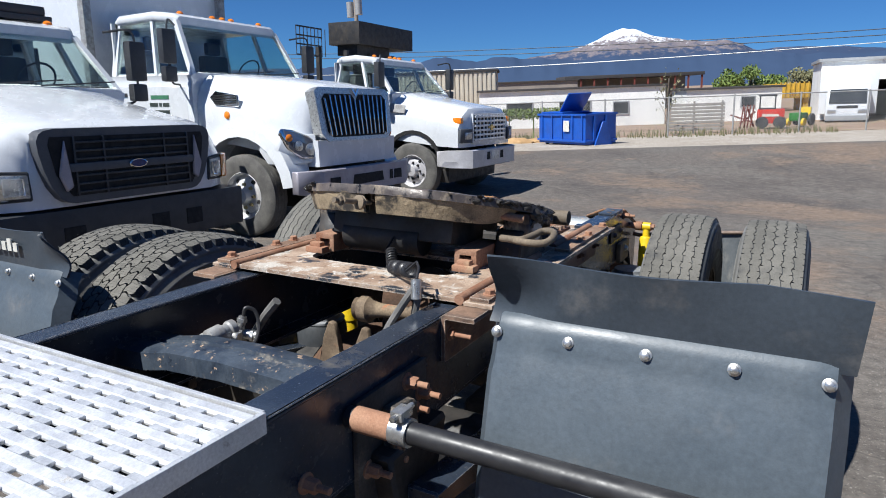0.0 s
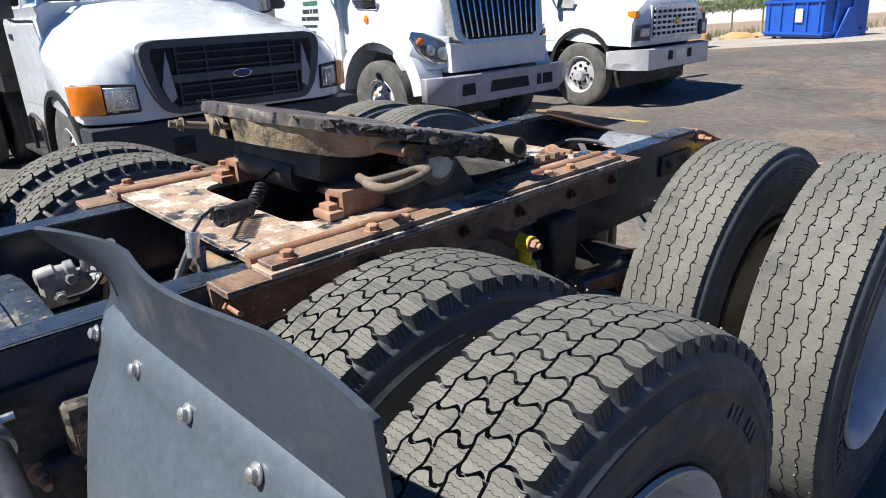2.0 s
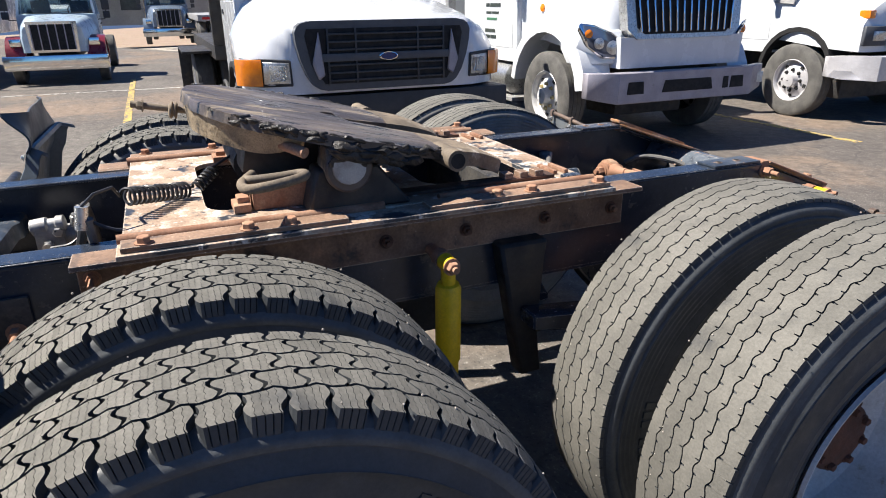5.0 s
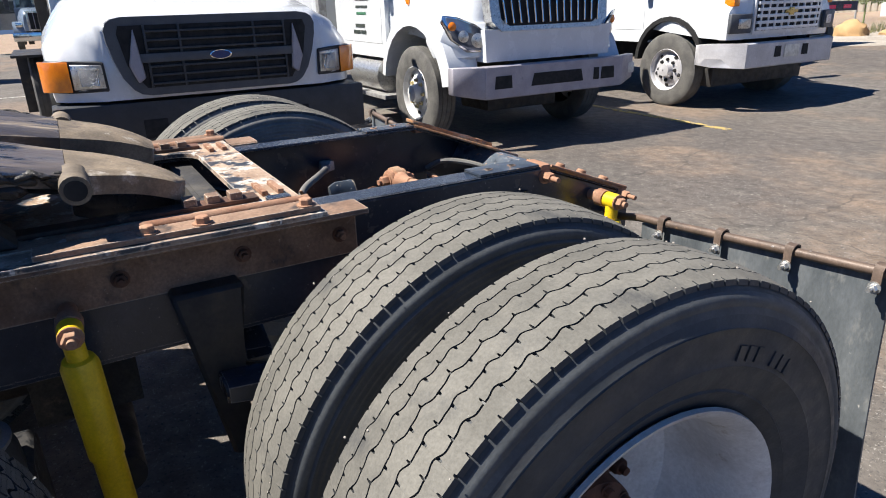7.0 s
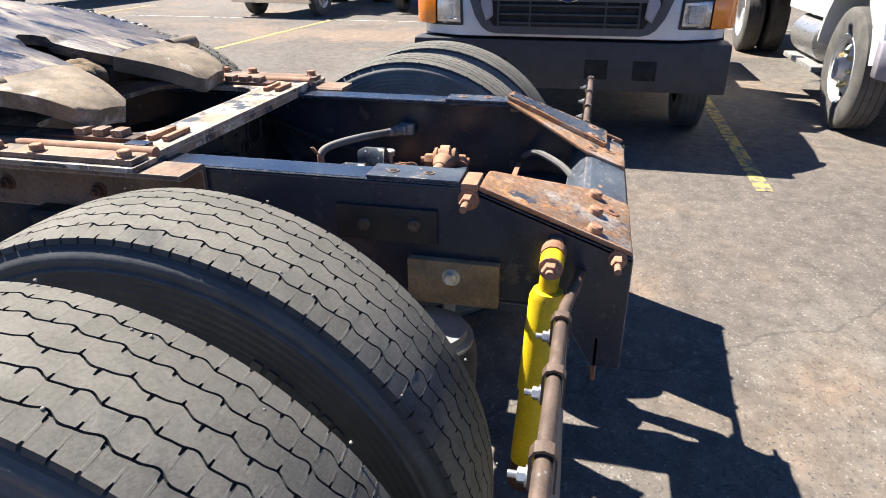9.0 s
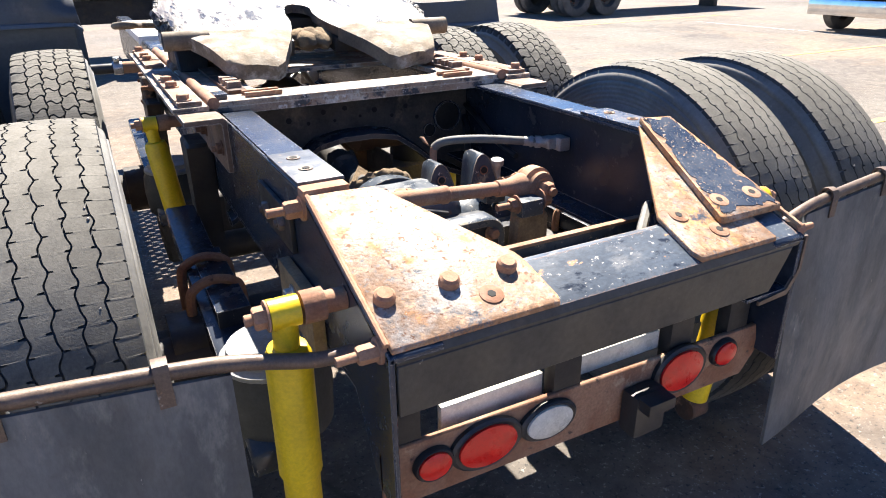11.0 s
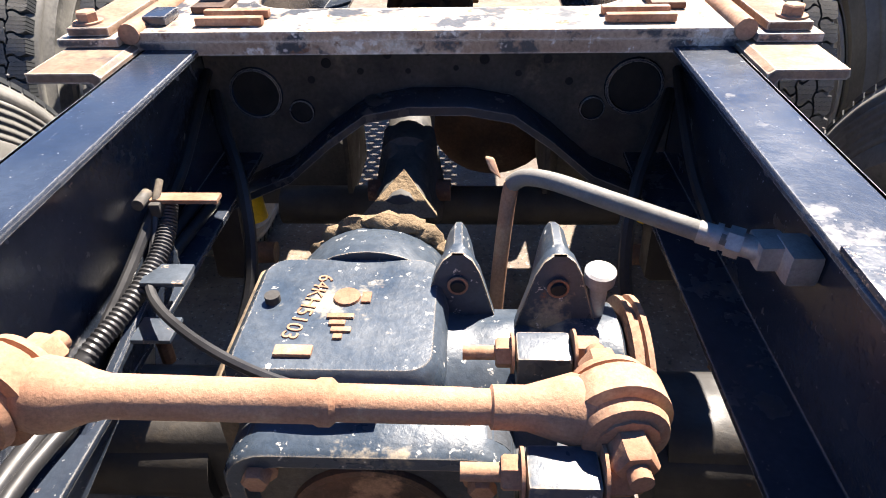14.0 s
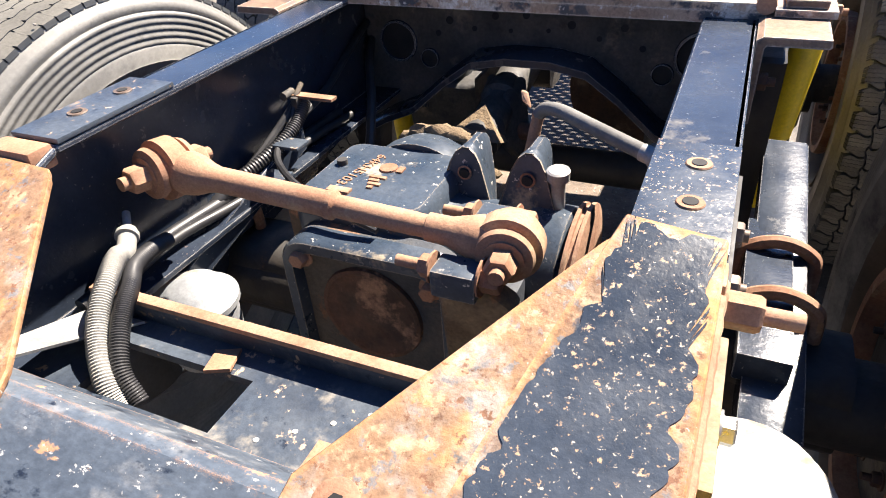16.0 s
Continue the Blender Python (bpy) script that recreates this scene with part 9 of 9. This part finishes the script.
bm = B()
prism(bm, [(0.01, -0.085, 1.86), (0.01, 0, 1.76), (0.01, 0.085, 1.86), (0.01, 0.055, 1.86), (0.01, 0, 1.8), (0.01, -0.055, 1.86)], (0.012, 0, 0))
part("badge", bm, M["chrome"], ch)
bm = B()
slab(bm, -0.02, [(-0.84, 0.9), (-0.86, 1.22), (0.86, 1.22), (0.84, 0.9)], 0.28)
part("lower_panel", bm, M["white"], intl, "white panel between grille and bumper")
ch.matrix_basis = Matrix.Translation((0, 0, 1.2)) @ pose(0, 0, 0, 0, -8, 0) @ Matrix.Translation((0, 0, -1.2))
bm = B()
prism(bm, [(0.12, -0.95, 0.54), (0.12, -0.95, 0.87), (0.12, 0.95, 0.87), (0.12, 0.95, 0.54)], (-0.12, 0, 0), 0.01)
for s in (1, -1):
    prism(bm, [(0.12, s * 0.94, 0.54), (0.12, s * 0.94, 0.87), (-0.02, s * 1.25, 0.87), (-0.02, s * 1.25, 0.6)], (-0.1, 0, 0), 0.008)
bump = part("bumper", bm, M["greybump"], intl, "grey painted steel bumper")
# near-black slabs on the face as shade of the bumper openings
for y, w in ((-0.72, 0.11), (0.0, 0.36), (0.72, 0.1), (0.55, 0.04)):
    bm = B()
    slab(bm, 0.126, [(y - w, 0.64), (y - w * 0.9, 0.77), (y + w * 0.9, 0.77), (y + w, 0.64)], 0.006)
    part("bumper_opening_shade", bm, M["dark"], bump)
bm = B()
box(bm, (0.0, 1.05, 0.66), (0.014, 1.22, 0.78), 0.003, pose(0.02, 0, 0, 0, 0, -24 * 0))
part("number_plate", bm, M["whitelens"], bump)
cab_body(intl, -1.85, -3.45, 1.1, 0.85, 2.05, 2.8, 0.98, "white", 0.42)
bm = B()
box(bm, (-8.6, -1.27, 1.1), (-3.75, 1.27, 4.0), 0.02)
part("box_body", bm, M["white"], intl, "white box body")
for s in (1, -1):
    bm = B()
    box(bm, (-3.76, s * 1.22 - 0.06, 1.0), (-3.64, s * 1.22 + 0.06, 4.02), 0.02)
    part("corner_post", bm, M["grey_cast"], intl)
    bm = B()
    lathe(bm, (-2.0, s * 0.95, 0.62), (-1, 0, 0), [(0, 0.05), (0.02, 0.22), (0.9, 0.22), (0.92, 0.05)], 24)
    part("fuel_tank", bm, M["zinc"], intl, "ribbed metal fuel tank")
    bm = B()
    box(bm, (-2.9, s * 1.05 - 0.15, 0.36), (-1.75, s * 1.05 + 0.15, 0.41), 0.005)
    part("step", bm, M["grey_cast"], intl)
bm = B()
box(bm, (-8.0, -0.42, 0.65), (-0.2, 0.42, 0.95), 0.01)
part("chassis_frame", bm, M["black"], intl)
bm = B()
cyl(bm, (-0.98, -0.95, 0.5), (-0.98, 0.95, 0.5), 0.07, seg=12)
box(bm, (-1.1, -0.5, 0.3), (-0.5, 0.5, 0.55), 0.05)
part("front_axle", bm, M["black"], intl)
bars(intl, M["ink"], -2.3, [(1.62, 0.0, (0.12, 0.05, 0.16), 0.05), (1.53, 0.0, (0.3, 0.1), 0.045), (1.44, 0.05, (0.2, 0.15), 0.03), (1.2, 0.15, (0.3,), 0.045), (1.12, 0.12, (0.16, 0.22), 0.045)], -1.107, -1)
bars(intl, M["green_ink"], -2.3, [(1.72, 0.0, (0.35,), 0.05), (1.36, 0.1, (0.3,), 0.03)], -1.107, -1)

# ---- white truck with stake headboard ----
CX, CY = -3.81, 9.56
chev = thing("stake_body_truck", "white truck with grey slatted grille and black headboard", "truck", "parked work trucks", m=pose(CX, CY, 0))
bm = B()
shell(bm, [(-0.02, 0.98, 0.72, 0.78, 1.05, 1.36, 0.02), (-0.08, 1.1, 0.76, 0.78, 1.14, 1.44, 0.02), (-0.4, 1.17, 0.8, 0.8, 1.24, 1.5, 0.03), (-0.9, 1.18, 0.8, 0.85, 1.32, 1.58, 0.04), (-1.45, 1.12, 0.82, 0.9, 1.42, 1.7, 0.04)])
part("hood", bm, M["white"], chev)
bm = B()
slab(bm, 0.02, [(-0.72, 0.84), (-0.72, 1.36), (0.72, 1.36), (0.72, 0.84)], 0.06)
g = part("grille_surround", bm, M["white"], chev)
# near-black sheet as the shaded depth behind the slats
bm = B()
slab(bm, 0.026, [(-0.68, 0.88), (-0.68, 1.33), (0.68, 1.33), (0.68, 0.88)], 0.005)
part("grille_shade_sheet", bm, M["dark"], g)
for k in range(6):
    bm = B()
    box(bm, (0.027, -0.68, 0.885 + k * 0.08), (0.05, 0.68, 0.925 + k * 0.08), 0.008)
    part("grille_bar", bm, M["white"], g)
for k in range(9):
    bm = B()
    y = -0.6 + k * 0.15
    box(bm, (0.026, y - 0.014, 0.88), (0.045, y + 0.014, 1.33), 0.004)
    part("grille_bar", bm, M["white"], g)
bm = B()
box(bm, (0.05, -0.13, 1.09), (0.066, 0.13, 1.13), 0.008)
box(bm, (0.05, -0.05, 1.06), (0.067, 0.05, 1.16), 0.008)
part("badge", bm, M["gold"], g)
for s in (1, -1):
    bm = B()
    prism(bm, [(0.005, s * 0.78, 0.86), (0.005, s * 0.78, 1.1), (-0.06, s * 1.12, 1.1), (-0.06, s * 1.12, 0.86)], (-0.05, 0, 0), 0.01)
    hl = part("headlamp_housing", bm, M["greyplast"], chev)
    hl.location = (0.05, s * 0.01, 0.0)
    bm = B()
    prism(bm, [(0.012, s * 0.82, 0.92), (0.012, s * 0.82, 1.04), (-0.03, s * 1.0, 1.04), (-0.03, s * 1.0, 0.92)], (-0.012, 0, 0), 0.004)
    part("headlamp", bm, M["zinc"], hl)
    bm = B()
    box(bm, (-0.2, s * 1.02 - 0.04, 1.19), (-0.05, s * 1.02 + 0.07, 1.29), 0.015)
    part("turn_signal", bm, M["amber"], chev)
    bm = B()
    rows_ = []
    for k in range(13):
        a = radians(180 * k / 12)
        r = 0.6
        rows_.append([bm.verts.new((-0.95 + q * math.cos(a), s * yy, 0.47 + q * math.sin(a))) for q, yy in ((r, 1.2), (r, 0.8), (r - 0.06, 0.8), (r - 0.06, 1.2))])
    skin(bm, rows_)
    part("wheel_arch", bm, M["dark"], chev)
    road_wheel(chev, -0.95, s * 1.07, s, 0.5, 0.25, rim_mat="bump_pale", nuts="dark")
    road_wheel(chev, -5.2, s * 1.07, s, 0.5, 0.25, dual=True)
    bm = B()
    prism(bm, [(-1.1, s * 1.165, 1.36), (-1.1, s * 1.14, 1.5), (-1.45, s * 1.11, 1.54), (-1.45, s * 1.14, 1.38)], (0, s * 0.02, 0), 0.006)
    part("hood_vent", bm, M["grey_cast"], chev)
bm = B()
prism(bm, [(0.14, -0.95, 0.42), (0.14, -0.95, 0.74), (0.14, 0.95, 0.74), (0.14, 0.95, 0.42)], (-0.12, 0, 0), 0.015)
for s in (1, -1):
    prism(bm, [(0.14, s * 0.94, 0.42), (0.14, s * 0.94, 0.74), (-0.12, s * 1.24, 0.74), (-0.35, s * 1.26, 0.72), (-0.35, s * 1.26, 0.46), (-0.12, s * 1.24, 0.44)], (-0.06, 0, 0), 0.01)
bump = part("bumper", bm, M["bump_pale"], chev, "pale grey painted steel bumper")
bm = B()
box(bm, (0.142, -0.16, 0.53), (0.152, 0.16, 0.69), 0.003)
part("number_plate", bm, M["whitelens"], bump)
# shade of the two openings, coloured on as near-black slabs
for y in (-0.3, 0.3):
    bm = B()
    slab(bm, 0.147, [(y - 0.07, 0.54), (y - 0.06, 0.68), (y + 0.06, 0.68), (y + 0.07, 0.54)], 0.005)
    part("bumper_opening_shade", bm, M["dark"], bump)
cab_body(chev, -1.42, -2.75, 1.08, 0.7, 1.72, 2.34, 0.95, "white", 0.5)
bm = B()
box(bm, (-2.95, -1.3, 1.0), (-2.85, 1.3, 1.2), 0.01)
for y in (-1.25, -0.4, 0.4, 1.25):
    box(bm, (-2.95, y - 0.04, 1.2), (-2.87, y + 0.04, 2.55), 0.01)
part("headboard", bm, M["black"], chev, "black steel headboard rack")
bm = B()
box(bm, (-3.6, -0.05, 2.7), (-2.84, 2.02, 3.14), 0.012)
box(bm, (-3.5, 0.1, 2.5), (-3.0, 1.3, 2.7), 0.01)
part("roof_box", bm, M["black"], chev, "black box mounted on the rack")
bm = B()
for k in range(9):
    box(bm, (-2.8, -2.0 + k * 0.1, 2.52), (-2.79, -1.99 + k * 0.1, 3.0))
for z in (2.52, 2.7, 2.85, 3.0):
    box(bm, (-2.8, -2.0, z - 0.012), (-2.78, -1.3, z + 0.012))
part("mesh_rack", bm, M["black"], chev, smooth=0)
bm = B()
box(bm, (-7.6, -1.22, 1.0), (-2.96, 1.22, 1.14), 0.01)
part("flat_bed", bm, M["black"], chev)
bm = B()
box(bm, (-7.0, -0.4, 0.55), (-0.3, 0.4, 0.8), 0.01)
part("chassis_frame", bm, M["black"], chev)
for ob in chev.children:
    if ob.name.split(".")[0] not in ("wheel", "chassis_frame", "flat_bed", "mesh_rack"):
        ob.location.z += 0.15
bm = B()
box(bm, (-1.1, -1.0, 0.3), (-0.3, 1.0, 0.55), 0.04)
part("front_axle", bm, M["black"], chev)


# ---- plainer trucks farther off ----
def far_truck(name, label, x, y, rz, paint, hood_z, cab_z, fender="", box_len=0.0, box_z=3.6, box_mat="white", size=1.0):
    t = thing(name, label, "truck", "trucks in the far row", m=pose(x, y, 0, 0, 0, rz) @ Matrix.Scale(size, 4))
    bm = B()
    shell(bm, [(-0.05, 0.7, 0.6, 0.8, 1.2, hood_z - 0.1, 0.03), (-0.15, 0.75, 0.62, 0.78, 1.25, hood_z, 0.03), (-1.7, 0.95, 0.75, 0.8, 1.4, hood_z + 0.12, 0.04)])
    part("hood", bm, M[paint], t)
    for s in (1, -1):
        bm = B()
        rows_ = []
        for k in range(11):
            a = radians(5 + 170 * k / 10)
            rows_.append([bm.verts.new((-0.75 + q * math.cos(a), s * yy, 0.5 + q * math.sin(a))) for q, yy in ((0.68, 1.15), (0.7, 0.7), (0.6, 0.7), (0.6, 1.15))])
        skin(bm, rows_)
        part("fender", bm, M[fender or paint], t)
        bm = B()
        box(bm, (-0.35, s * 0.9 - 0.13, 0.95), (-0.18, s * 0.9 + 0.13, 1.13), 0.03)
        part("headlamp", bm, M["chrome"], t)
        road_wheel(t, -0.75, s * 1.0, s, 0.5, 0.26)
        road_wheel(t, -5.6, s * 1.0, s, 0.5, 0.26, dual=True)
    bm = B()
    slab(bm, 0.0, [(-0.55, 0.8), (-0.58, hood_z), (0.58, hood_z), (0.55, 0.8)], 0.1)
    g = part("grille_surround", bm, M["chrome"], t)
    # shaded grille depth, drawn as a near-black sheet
    bm = B()
    slab(bm, 0.006, [(-0.48, 0.86), (-0.5, hood_z - 0.07), (0.5, hood_z - 0.07), (0.48, 0.86)], 0.005)
    part("grille_shade_sheet", bm, M["dark"], g)
    for k in range(6):
        bm = B()
        box(bm, (0.007, -0.48 + k * 0.192 - 0.014, 0.86), (0.025, -0.48 + k * 0.192 + 0.014, hood_z - 0.07), 0.004)
        part("grille_bar", bm, M["greybump"], g)
    bm = B()
    box(bm, (0.0, -1.2, 0.38), (0.2, 1.2, 0.74), 0.04)
    part("bumper", bm, M["chrome"], t)
    cab_body(t, -1.65, -3.1, 0.98, 0.8, hood_z + 0.15, cab_z, 0.92, paint, 0.35)
    bm = B()
    box(bm, (-7.0, -0.42, 0.6), (-0.3, 0.42, 0.95), 0.01)
    part("chassis_frame", bm, M["black"], t)
    if box_len:
        bm = B()
        box(bm, (-3.5 - box_len, -1.25, 1.1), (-3.4, 1.25, box_z), 0.02)
        part("box_body", bm, M[box_mat], t)
    return t


M["maroon"] = surface("maroon_paint", (0.16, 0.012, 0.02), (0.13, 0.01, 0.018), 3, 0.3, 0.05, coat=0.5, spread=0.03)
M["pale_blue"] = surface("pale_blue_truck_paint", (0.42, 0.52, 0.6), (0.36, 0.46, 0.55), 3, 0.3, 0.05, coat=0.5, spread=0.03)
M["slate"] = surface("slate_blue_paint", (0.16, 0.2, 0.26), (0.14, 0.18, 0.23), 3, 0.3, 0.05, coat=0.5, spread=0.03)
far_truck("conventional_truck", "pale blue and maroon conventional truck with chrome bumper", -14.65, -1.85, 0, "pale_blue", 1.55, 2.5, "maroon", size=0.84)
far_truck("box_truck", "white box truck parked in the far row", -13.1, -5.2, -5, "white", 1.45, 2.35, "", 6.5, 3.9, size=0.86)
far_truck("conventional_truck", "slate blue conventional truck far across the yard", -29.4, 0.85, 0, "slate", 1.6, 2.6, size=0.9)
far_truck("box_truck", "white box truck far across the yard", -33.0, -4.0, 0, "white", 1.5, 2.5, "", 5.0, 3.6)
far_truck("conventional_truck", "navy truck parked side-on across the yard", -3.6, -9.6, 180, "navy", 1.6, 2.7, "", 7.0, 3.4, "navy")


def flat_trailer(x, y, rz, length, label, mat):
    t = thing("flat_trailer", label, "trailer", m=pose(x, y, 0, 0, 0, rz))
    bm = B()
    box(bm, (-length, -1.25, 1.05), (0, 1.25, 1.25), 0.01)
    box(bm, (-length, -0.45, 0.75), (-0.2, 0.45, 1.05), 0.01)
    part("deck", bm, M[mat], t)
    for wx in (-0.9, -2.0):
        for s in (1, -1):
            road_wheel(t, wx, s * 1.08, s, 0.5, 0.26, rim_mat="groove", dual=True)
    bm = B()
    box(bm, (-length + 0.5, -0.3, 0.0), (-length + 0.7, 0.3, 0.76), 0.01)
    part("landing_leg", bm, M["black"], t)
    for k in range(4):
        bm = B()
        box(bm, (-0.002, -1.1 + 0.6 * k, 1.1), (0.004, -0.8 + 0.6 * k, 1.18))
        part("reflector", bm, M["red"], t)
    return t


flat_trailer(-6.9, 15.6, 0, 7, "black flat trailer with tandem wheels", "black")
flat_trailer(-10.6, -13.2, 0, 8, "dark flat trailer with tandem wheels", "black")
flat_trailer(-23.5, 2.9, 0, 8, "grey flat trailer with red reflectors", "grey_cast")
